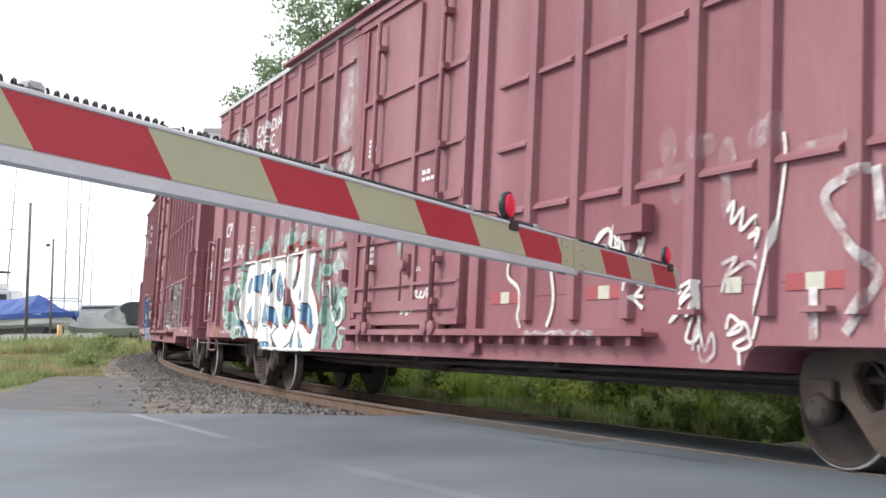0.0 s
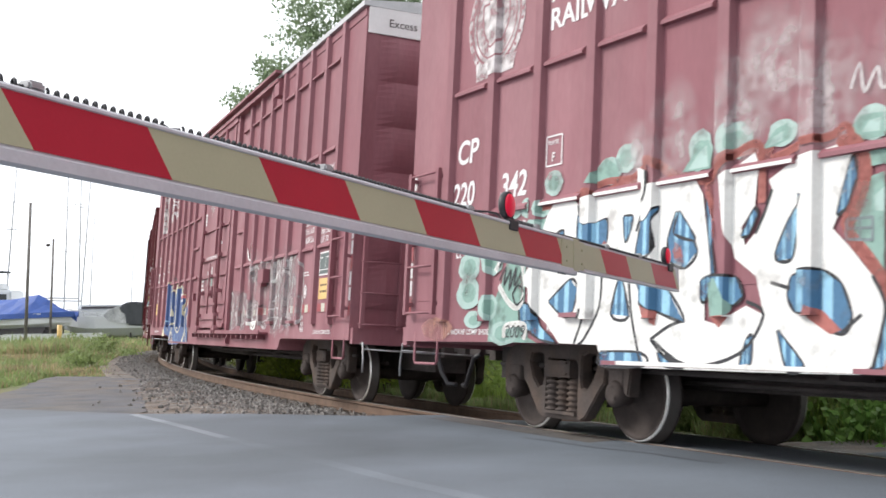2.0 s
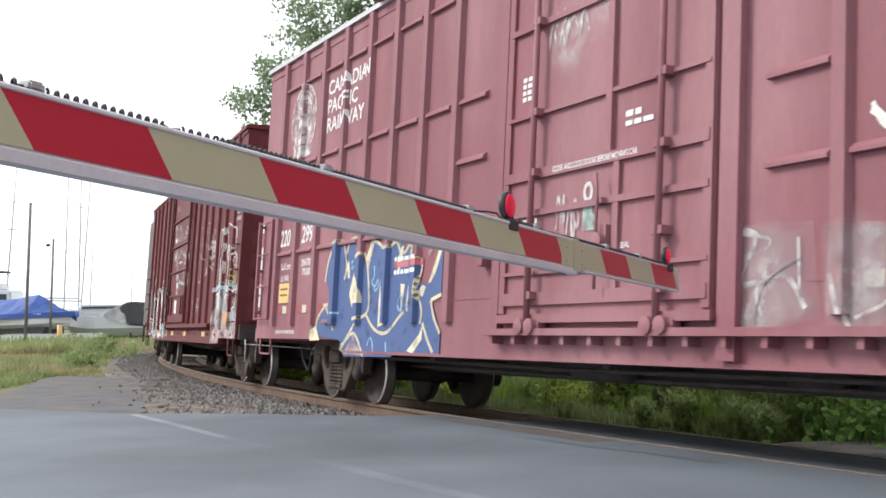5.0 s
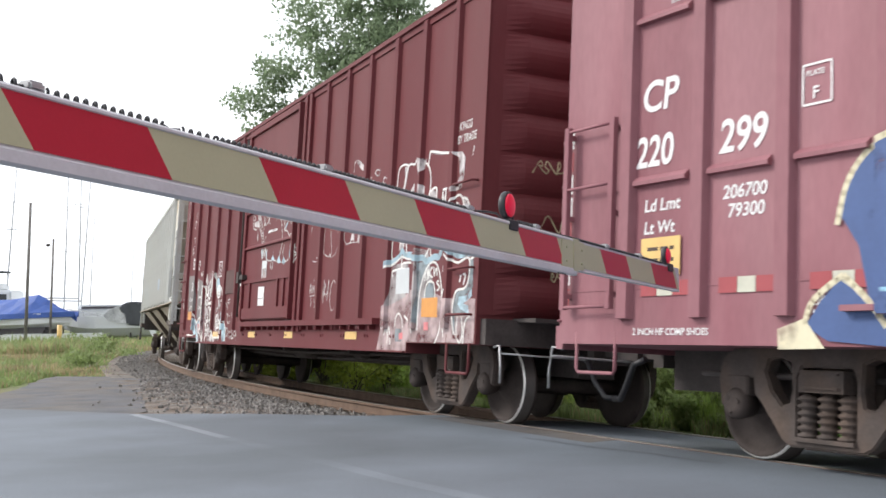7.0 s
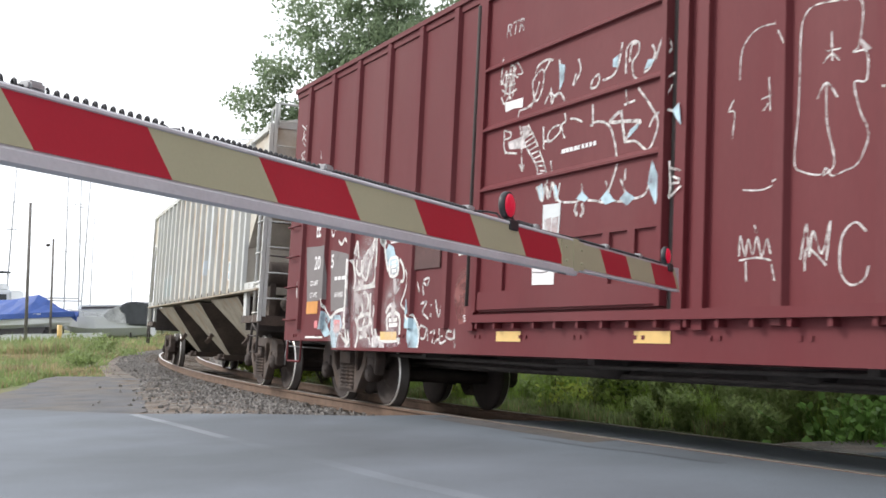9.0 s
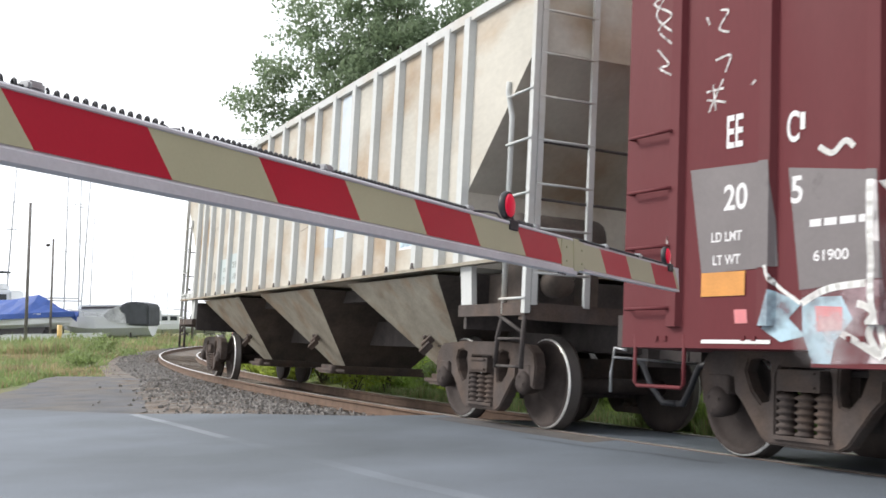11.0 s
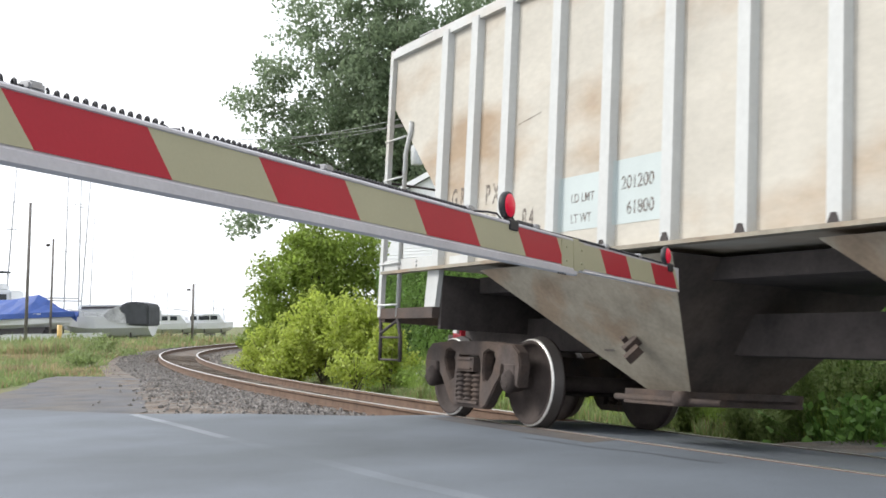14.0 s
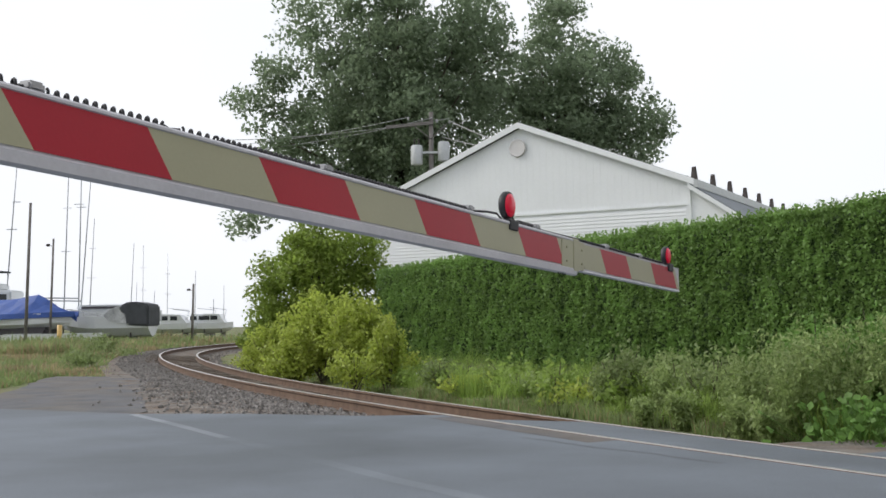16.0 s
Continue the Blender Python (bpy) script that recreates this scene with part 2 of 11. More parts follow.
def tube(bm, pts, r, sides=8, r1=None, mi=0, cap=True):
    """A round bar along a line of points."""
    pts = [Vector(p) for p in pts]
    rings = []
    up = Vector((0.13, 0.31, 0.94))
    for i, p in enumerate(pts):
        d = (pts[min(i + 1, len(pts) - 1)] - pts[max(i - 1, 0)]).normalized()
        if abs(d.dot(up)) > 0.97:
            up = Vector((0.9, 0.2, 0.1))
        a = d.cross(up).normalized()
        b = d.cross(a)
        rr = r if r1 is None else r + (r1 - r) * i / max(1, len(pts) - 1)
        rings.append([bm.verts.new(p + (a * math.cos(2 * math.pi * k / sides) + b * math.sin(2 * math.pi * k / sides)) * rr) for k in range(sides)])
    for u, v in zip(rings, rings[1:]):
        for k in range(sides):
            f = bm.faces.new((u[k], u[(k + 1) % sides], v[(k + 1) % sides], v[k]))
            f.material_index = mi
            f.smooth = True
    if cap:
        bm.faces.new(rings[0][::-1]).material_index = mi
        bm.faces.new(rings[-1]).material_index = mi


def lathe(bm, prof, axis="y", sides=32, centre=(0, 0, 0), mi=0, smooth=True):
    """Turns the outline prof (radius, along) round an axis."""
    cx, cy, cz = centre
    rings = []
    for r, a in prof:
        ring = []
        for k in range(sides):
            c, s = r * math.cos(2 * math.pi * k / sides), r * math.sin(2 * math.pi * k / sides)
            ring.append(bm.verts.new({"y": (cx + c, cy + a, cz + s), "x": (cx + a, cy + c, cz + s), "z": (cx + c, cy + s, cz + a)}[axis]))
        rings.append(ring)
    fs = []
    for j, (u, v) in enumerate(zip(rings, rings[1:])):
        for k in range(sides):
            f = bm.faces.new((u[k], v[k], v[(k + 1) % sides], u[(k + 1) % sides]))
            f.smooth = smooth
            f.material_index = mi[j] if isinstance(mi, (list, tuple)) else mi
            fs.append(f)
    for ring in (rings[0], rings[-1]):
        f = bm.faces.new(ring)
        f.material_index = mi[0] if isinstance(mi, (list, tuple)) else mi
        fs.append(f)
    bmesh.ops.recalc_face_normals(bm, faces=fs)


# ---------------------------------------------------------------- the curved, banked track
GAUGE, BANK = 1.505, radians(4.186)
_ks = [-170, -60, -45, -30, -15, 0, 25, 110]
_kv = [0.01319, 0.01319, 0.01252, 0.00524, 0.00699, 0.00686, 0.0085, 0.0085]
_S = np.arange(-170, 110.01, 0.25)
_K = np.interp(_S, _ks, _kv)
_T = np.concatenate([[0], np.cumsum((_K[1:] + _K[:-1]) / 2 * 0.25)])
_i0 = int(np.argmin(abs(_S)))
_T = _T - _T[_i0] + radians(-62.651)
_X = np.concatenate([[0], np.cumsum((np.cos(_T[1:]) + np.cos(_T[:-1])) / 2 * 0.25)])
_Y = np.concatenate([[0], np.cumsum((np.sin(_T[1:]) + np.sin(_T[:-1])) / 2 * 0.25)])
_X, _Y = _X - _X[_i0] + 1.6787, _Y - _Y[_i0] + 11.7544


def centre(s):
    """The track's centre line at s metres along it, and its heading."""
    return float(np.interp(s, _S, _X)), float(np.interp(s, _S, _Y)), float(np.interp(s, _S, _T))


def banked(x, y, th):
    """A pose on the banked track plane: x along the track, -y to the camera's side, z up from the rails."""
    n = Vector((math.sin(th), -math.cos(th), 0))
    up = Vector((0, 0, 1))
    v = n * math.cos(BANK) + up * math.sin(BANK)
    w = up * math.cos(BANK) - n * math.sin(BANK)
    d = Vector((math.cos(th), math.sin(th), 0))
    o = Vector((x, y, 0)) + n * (GAUGE / 2 * math.cos(BANK)) - v * (GAUGE / 2)
    m = Matrix((d, -v, w)).transposed().to_4x4()
    m.translation = o
    return m


def on_track(s, v=0.0, w=0.0):
    return banked(*centre(s)) @ Vector((0, -v, w))


def beside(s, d, z=0.0):
    """A level place d metres to the camera's side of the centre line."""
    x, y, th = centre(s)
    return Vector((x + math.sin(th) * d, y - math.cos(th) * d, z))


_kd = kdtree.KDTree(len(_S))
for _i in range(len(_S)):
    _kd.insert((_X[_i], _Y[_i], 0), _i)
_kd.balance()


def track_coords(x, y):
    """How far along the track and how far to the camera's side of it a place lies."""
    _, i, _ = _kd.find((x, y, 0))
    return _S[i], (x - _X[i]) * math.sin(_T[i]) - (y - _Y[i]) * math.cos(_T[i])


def sprayed(name, colour, worn=0.35, scale=5.0):
    """Sprayed paint that has faded and lets the surface under it show."""
    m = material(name, colour, 0.6, vary=0.12, scale=3, fine=30, bump=0)
    n, l = m.node_tree.nodes, m.node_tree.links
    co, tex, ramp = n.new("ShaderNodeTexCoord"), n.new("ShaderNodeTexNoise"), n.new("ShaderNodeMapRange")
    tex.inputs["Scale"].default_value, tex.inputs["Detail"].default_value = scale, 6
    ramp.inputs[1].default_value, ramp.inputs[2].default_value, ramp.inputs[3].default_value = worn - 0.08, worn + 0.22, 0.12
    l.new(co.outputs["Object"], tex.inputs[0])
    l.new(tex.outputs["Fac"], ramp.inputs[0])
    l.new(ramp.outputs[0], n["Principled BSDF"].inputs["Alpha"])
    return m


P_WHITE = sprayed("white_spray", (0.78, 0.77, 0.74), 0.2)
P_WHITE_THIN = sprayed("thin_white_spray", (0.62, 0.58, 0.58), 0.42, 7)
P_BLACK = sprayed("black_spray", (0.03, 0.03, 0.035), 0.25)
P_BLUE = sprayed("teal_blue_spray", (0.055, 0.16, 0.29), 0.25)
P_BLUE_DARK = sprayed("royal_blue_spray", (0.055, 0.10, 0.25), 0.2)
P_GREEN = sprayed("mint_green_spray", (0.22, 0.36, 0.31), 0.28)
P_GREEN_LIGHT = sprayed("pale_mint_spray", (0.37, 0.51, 0.47), 0.3)
P_CREAM = sprayed("cream_spray", (0.68, 0.62, 0.44), 0.25)
P_SILVER = sprayed("silver_spray", (0.40, 0.37, 0.37), 0.38, 4)
P_PINK = sprayed("dusty_pink_spray", (0.46, 0.345, 0.345), 0.38, 4)
P_SKY = sprayed("pale_blue_spray", (0.42, 0.58, 0.66), 0.33)
P_RED = sprayed("bright_red_spray", (0.52, 0.15, 0.16), 0.36)
P_YELLOW = sprayed("yellow_green_spray", (0.55, 0.58, 0.16), 0.35)
P_TEAL_LT = sprayed("light_blue_spray", (0.30, 0.55, 0.72), 0.3)
P_SILVER_THIN = sprayed("thin_silver_spray", (0.42, 0.37, 0.375), 0.6, 3)
P_BLACK_THIN = sprayed("thin_black_spray", (0.10, 0.08, 0.085), 0.4)
P_SKY_DARK = sprayed("grey_teal_spray", (0.22, 0.26, 0.28), 0.35)
P_CHALK = sprayed("pale_chalk_spray", (0.50, 0.48, 0.30), 0.4)
P_RUST = sprayed("rust_red_spray", (0.42, 0.13, 0.11), 0.35)
P_STENCIL = sprayed("faded_stencil", (0.17, 0.14, 0.12), 0.42, 14)
P_REPAINT = sprayed("bluish_repaint", (0.57, 0.63, 0.69), 0.04, 3)
P_PANEL = sprayed("dark_green_panel", (0.10, 0.13, 0.125), 0.15)
P_ORANGE_THIN = sprayed("worn_orange_spray", (0.48, 0.24, 0.18), 0.5, 4)
P_MIST = sprayed("white_overspray_mist", (0.58, 0.50, 0.51), 0.62, 6)
P_PANEL_GREY = sprayed("dull_grey_panel", (0.17, 0.15, 0.15), 0.12)
P_PINK_THIN = sprayed("thin_pinkish_spray", (0.36, 0.25, 0.27), 0.5, 5)
P_SALMON = sprayed("salmon_pink_spray", (0.62, 0.20, 0.21), 0.2)
P_RUSTY = sprayed("faint_red_brown_spray", (0.20, 0.055, 0.05), 0.4)
P_SOFT = sprayed("soft_white_overspray", (0.66, 0.60, 0.60), 0.42, 7)
_n, _l = P_SOFT.node_tree.nodes, P_SOFT.node_tree.links
_co, _xyz, _len, _fade, _mul = (_n.new(k) for k in ("ShaderNodeTexCoord", "ShaderNodeSeparateXYZ", "ShaderNodeCombineXYZ", "ShaderNodeMapRange", "ShaderNodeMath"))
_dist = _n.new("ShaderNodeVectorMath")
_dist.operation, _mul.operation = "DISTANCE", "MULTIPLY"
_dist.inputs[1].default_value = (0.5, 0.5, 0.0)
_fade.inputs[1].default_value, _fade.inputs[2].default_value, _fade.inputs[3].default_value, _fade.inputs[4].default_value = 0.08, 0.5, 0.62, 0.0
_l.new(_co.outputs["Generated"], _xyz.inputs[0])
_l.new(_xyz.outputs[0], _len.inputs[0])
_l.new(_xyz.outputs[2], _len.inputs[1])
_l.new(_len.outputs[0], _dist.inputs[0])
_l.new(_dist.outputs["Value"], _fade.inputs[0])
_l.new(_fade.outputs[0], _mul.inputs[0])
_l.new(_n["Principled BSDF"].inputs["Alpha"].links[0].from_socket, _mul.inputs[1])
_l.new(_mul.outputs[0], _n["Principled BSDF"].inputs["Alpha"])
P_LINE = material("worn_line_paint", (0.25, 0.272, 0.30), 0.75, vary=0.26, scale=0.55, fine=90, bump=0.45, second=(0.078, 0.092, 0.106), amount=0.9, dist=0.006, edge=(0.44, 0.66))
P_LINE_FAINT = material("faint_line_paint", (0.148, 0.169, 0.194), 0.75, vary=0.26, scale=0.55, fine=90, bump=0.45, second=(0.078, 0.092, 0.106), amount=0.9, dist=0.006, edge=(0.44, 0.66))
P_SCRAWL = sprayed("worn_white_scrawl", (0.72, 0.70, 0.68), 0.40, 16)


# ---------------------------------------------------------------- ground, road, track
def ground_height(x, y):
    s, d = track_coords(x, y)
    z = -0.22
    if -1.7 < d < 2.3 and s < -2:
        return -0.6
    if d < -1.6:
        z = -0.34 + min(0.3, 0.06 * max(0, -d - 3))
    if d > 3.5:
        z += 0.60 * min(1, (d - 3.5) / 30) if y > 24 else 0.0
    # lower under the road slab
    if s > -3.5 and d > -1.4:
        z = -0.45
    elif y < 19 and d > 1.2:
        z = -0.45 + 0.2 * min(1, max(0, (y - 16.5) / 2.5))
    return z + 0.035 * noise.noise(Vector((x * 0.5, y * 0.5, 0)))


def build_ground():
    bm = bmesh.new()
    def lines(lo, hi, fine_lo, fine_hi, step):
        out = list(np.arange(fine_lo, fine_hi + 0.01, step))
        a = fine_lo
        g = step
        while a > lo:
            g *= 1.35
            a -= g
            out.insert(0, a)
        a, g = fine_hi, step
        while a < hi:
            g *= 1.35
            a += g
            out.append(a)
        return out
    xs, ys = lines(-2600, 2600, -34, 22, 0.6), lines(-2600, 2600, -14, 84, 0.6)
    grid = [[bm.verts.new((x, y, ground_height(x, y) if abs(x) < 75 and -40 < y < 130 else (0.38 if y > 20 and x < 0 else -0.2))) for x in xs] for y in ys]
    for a, b in zip(grid, grid[1:]):
        for i in range(len(xs) - 1):
            bm.faces.new((a[i], a[i + 1], b[i + 1], b[i]))
    tagged(part("ground", bm, M_GROUND, smooth=True), "uneven soil with grass beside the railway line", "ground", kind="structure")


ROAD_EDGE = [(-34, 28.0), (-14, 19.4), (-9.0, 17.2), (-6.25, 15.63), (-5.1, 14.95), (-3.96, 14.30), (-2.79, 14.10), (-1.8, 13.75), (-0.94, 13.40), (-0.55, 13.42)]


def frayed(outline):
    """The outline with short uneven steps along its sides."""
    out = []
    for (a, b), (c, d) in zip(outline, outline[1:] + outline[:1]):
        k = max(1, int(math.hypot(c - a, d - b) / 0.22))
        for i in range(k):
            x, y = a + (c - a) * i / k, b + (d - b) * i / k
            r = 0.0 if i == 0 and k > 40 else 0.10
            out.append((x + r * noise.noise(Vector((x * 2.3, y * 2.3, 1))) + 0.4 * r * noise.noise(Vector((x * 9, y * 9, 4))), y + r * noise.noise(Vector((x * 2.3, y * 2.3, 6)))))
    return out


def slab(name, outline, top, bottom, mat, label, category):
    bm = bmesh.new()
    prism(bm, outline, bottom, top, "z")
    return tagged(part(name, bm, mat), label, category, kind="structure")


def build_road():
    # the camera's side, up to the near rail
    rail = [beside(s, GAUGE / 2 + 0.042) for s in np.arange(-2.2, 30, 0.6)]
    far_right = [beside(s, GAUGE / 2 + 0.06) for s in (30,)]
    out = [(x, y) for x, y in ROAD_EDGE] + [(p.x, p.y) for p in rail] + [(p.x, p.y) for p in far_right] + [(16, -40), (-44, -40), (-44, 32)]
    slab("road", out[::-1], -0.008, -0.3, M_ASPHALT, "smooth worn grey asphalt road at the level crossing", "road")
    # between the rails
    bm = bmesh.new()
    rows = [(on_track(s, 0.66, -0.006), on_track(s, -0.66, -0.006)) for s in np.arange(-1.4, 30, 0.75)]
    vs = [(bm.verts.new(a), bm.verts.new(b), bm.verts.new(b - Vector((0, 0, 0.2))), bm.verts.new(a - Vector((0, 0, 0.2)))) for a, b in rows]
    for p, q in zip(vs, vs[1:]):
        for k in range(4):
            bm.faces.new((p[k], p[(k + 1) % 4], q[(k + 1) % 4], q[k]))
    bm.faces.new(vs[0])
    bm.faces.new(vs[-1][::-1])
    bmesh.ops.recalc_face_normals(bm, faces=bm.faces[:])
    tagged(part("crossing_panel", bm, M_ASPHALT), "asphalt filling between the rails at the crossing", "road", kind="structure")
    # beyond the far rail
    far = [beside(s, -GAUGE / 2 - 0.09) for s in np.arange(2.5, 30, 0.6)]
    out = [(p.x, p.y) for p in far] + [(40, -16), (40, 14), (14, 12), (beside(2.4, -4).x, beside(2.4, -4).y)]
    slab("road_far_side", out, -0.14, -0.4, M_ASPHALT, "asphalt road beyond the crossing", "road")
    # gravel that spreads from the track to the road's edge
    bm = bmesh.new()
    rows = []
    for s in np.arange(-26, -1.7, 0.25):
        m = banked(*centre(s))
        row = []
        reach = 5.4 if s > -11 else 5.4 - 2.4 * min(1, (-11 - s) / 6)
        for k in range(11):
            d = 1.25 + (reach - 1.25) * k / 10
            p = m @ Vector((0, -d, 0))
            bed = (m @ Vector((0, -d, -0.168))).z
            t = min(1, (d - 1.25) / 1.8)
            p.z = bed * (1 - t) + (-0.075) * t + 0.022 * noise.noise(p * 1.7) + 0.012 * noise.noise(p * 6) - (0.5 if k == 10 else 0)
            row.append(bm.verts.new(p))
        rows.append(row)
    for a, b in zip(rows, rows[1:]):
        for i in range(10):
            bm.faces.new((a[i], b[i], b[i + 1], a[i + 1]))
    tagged(part("gravel_shoulder", bm, M_GRAVEL, smooth=True), "trodden gravel and dirt between track and road", "gravel", kind="structure")
    # dirt beyond the far rail
    out = [(p.x, p.y) for p in (beside(1.0, -1.0), beside(2.45, -0.9), beside(2.45, -4.2), beside(1.9, -4.0), beside(1.5, -2.6), beside(1.1, -1.6))]
    slab("dirt_patch", frayed(out), -0.19, -0.4, M_GRAVEL, "bare gravelly dirt beside the far road", "ground")
    # old apron at the road's edge
    out = [(-3.98, 14.32), (-4.3, 16.0), (-5.0, 18.4), (-5.9, 22), (-6.8, 25.4), (-8.2, 26.9), (-9.6, 27.4), (-9.4, 25.9), (-8.6, 22.8), (-8.1, 20.2), (-9.2, 18.6), (-13.5, 20.0), (-13.6, 19.25), (-9.0, 17.22), (-6.25, 15.65), (-5.1, 14.97)]
    slab("apron", frayed(out), -0.066, -0.3, M_ASPHALT_OLD, "crumbling old asphalt and dirt beside the road", "pavement")


RAIL = [(-0.07, -0.172), (0.07, -0.172), (0.07, -0.16), (0.012, -0.145), (0.010, -0.05), (0.036, -0.04), (0.036, -0.006), (0.03, 0), (-0.03, 0), (-0.036, -0.006), (-0.036, -0.04), (-0.010, -0.05), (-0.012, -0.145), (-0.07, -0.16)]


def build_rails():
    for side in (1, -1):
        bm = bmesh.new()
        rings = []
        for s in np.arange(-120, 60, 1.0):
            m = banked(*centre(s))
            rings.append([bm.verts.new(m @ Vector((0, -(side * GAUGE / 2 + a), b))) for a, b in RAIL])
        k = len(RAIL)
        for p, q in zip(rings, rings[1:]):
            for i in range(k):
                f = bm.faces.new((p[i], p[(i + 1) % k], q[(i + 1) % k], q[i]))
                f.material_index = 1 if i in (6, 7, 8) else 0
        bmesh.ops.recalc_face_normals(bm, faces=bm.faces[:])
        tagged(part("rail", bm, [M_RAIL_SIDE, M_RAIL_TOP]), "rusty steel rail with a polished running surface", "rail", "rails of the track", "structure")


def build_ballast():
    # shaped bed
    bm = bmesh.new()
    prof = [(2.9, -0.30), (1.75, -0.19), (0.6, -0.165), (-0.6, -0.165), (-1.7, -0.2), (-2.9, -0.32)]
    rows = []
    for s in np.arange(-120, 3.6, 0.5):
        m = banked(*centre(s))
        row = []
        for d, z in prof:
            p = m @ Vector((0, -d, z))
            p.z += 0.02 * noise.noise(p * 2)
            row.append(bm.verts.new(p))
        rows.append(row)
    for a, b in zip(rows, rows[1:]):
        for i in range(len(prof) - 1):
            bm.faces.new((a[i], b[i], b[i + 1], a[i + 1]))
    tagged(part("ballast_bed", bm, M_GRAVEL), "rust-stained gravel bed under the track", "gravel", kind="structure")
    # loose stones
    rng = random.Random(4)
    bm = bmesh.new()
    def stone(p, r):
        q = Euler((rng.uniform(0, 6), rng.uniform(0, 6), rng.uniform(0, 6))).to_matrix()
        sc = Vector((rng.uniform(0.7, 1.3), rng.uniform(0.7, 1.2), rng.uniform(0.5, 0.9))) * r
        vs = [bm.verts.new(p + q @ Vector((a * sc.x, b * sc.y, c * sc.z))) for a, b, c in ((1, 0, 0), (-1, 0.1, 0), (0, 1, 0.1), (0.1, -1, 0), (0, 0, 1), (0, 0.1, -1))]
        for t in ((0, 2, 4), (2, 1, 4), (1, 3, 4), (3, 0, 4), (2, 0, 5), (1, 2, 5), (3, 1, 5), (0, 3, 5)):
            bm.faces.new([vs[i] for i in t])
    for _ in range(21000):
        s = rng.uniform(-29, -2.3) if rng.random() < 0.8 else rng.uniform(-62, -29)
        d = rng.choice((1, 1, 1, -1)) * (0.9 + abs(rng.gauss(0, 1.1)))
        if d > 4.6 or d < -2.6:
            continue
        p = banked(*centre(s)) @ Vector((0, -d, -0.17 - 0.11 * max(0, (abs(d) - 1.7) / 1.2)))
        if d > 1.25 and s > -26:
            t = min(1, (d - 1.25) / 1.8)
            p.z = (banked(*centre(s)) @ Vector((0, -d, -0.168))).z * (1 - t) - 0.075 * t
        if d > 0 and p.y < 13.5 - 0.36 * (p.x + 0.6):
            continue
        over = -4.1 - (p.y - 14.3) * 0.25 - p.x
        if d > 2.3 and over > 0:
            if rng.random() < min(0.97, 0.75 + over):
                continue
            p.z = -0.06
        stone(p, rng.choice((rng.uniform(0.012, 0.028), rng.uniform(0.02, 0.05))))
    tagged(part("ballast_stone", bm, M_STONE), "loose grey crushed stones beside the rails", "gravel", kind="stuff")


def build_ties():
    track = empty("sleepers", None, "dark timber sleepers under the rails", "sleeper", kind="structure")
    bm = bmesh.new()
    box(bm, -0.115, 0.115, -1.3, 1.3, -0.33, -0.155)
    first = part("sleeper", bm, M_TIE, track)
    first.matrix_basis = banked(*centre(-42))
    for i, s in enumerate(np.arange(-41.4, -1.5, 0.6)):
        o = new("sleeper", first.data)
        o.parent = track
        o.matrix_basis = banked(*centre(s))


def build_markings():
    """Worn edge lines, the patched joint beside the rail, cracks and spots on the asphalt."""
    def strip(name, pts, r, mat, z, label):
        bm = bmesh.new()
        for poly in pts:
            for (a, b), (c, d) in zip(poly, poly[1:]):
                k = math.hypot(c - a, d - b)
                nx, ny = -(d - b) / k * r, (c - a) / k * r
                bm.faces.new([bm.verts.new((x, y, z)) for x, y in ((a - nx, b - ny), (c - nx, d - ny), (c + nx, d + ny), (a + nx, b + ny))])
        bmesh.ops.recalc_face_normals(bm, faces=bm.faces[:])
        tagged(part(name, bm, mat), label, "road marking", kind="structure")
    strip("edge_line", [[(-3.98, 14.2), (-3.1, 12.7), (-2.18, 11.04)]], 0.06, P_LINE, -0.0068, "worn pale edge line on the road")
    strip("edge_line", [[(-2.18, 11.04), (-1.78, 10.37), (-1.1, 9.2), (-0.36, 7.87), (0.0, 7.31), (1.2, 5.3)]], 0.075, P_LINE_FAINT, -0.0068, "very faint remains of the edge line")
    strip("crack", [[tuple(beside(s, 1.35 + 0.03 * math.sin(s * 5) - 0.10 * (s - 1)))[:2] for s in np.arange(0.6, 3.4, 0.35)]], 0.010, M_BLACK, -0.0068, "dark crack in the asphalt")
    strip("patch", [[tuple(beside(s, GAUGE / 2 + 0.22))[:2] for s in np.arange(-1.9, 1.4, 0.4)]], 0.16, M_ASPHALT_OLD, -0.0064, "dark uneven asphalt patch by the rail")


build_ground()
build_road()
build_markings()
build_rails()
build_ballast()
build_ties()


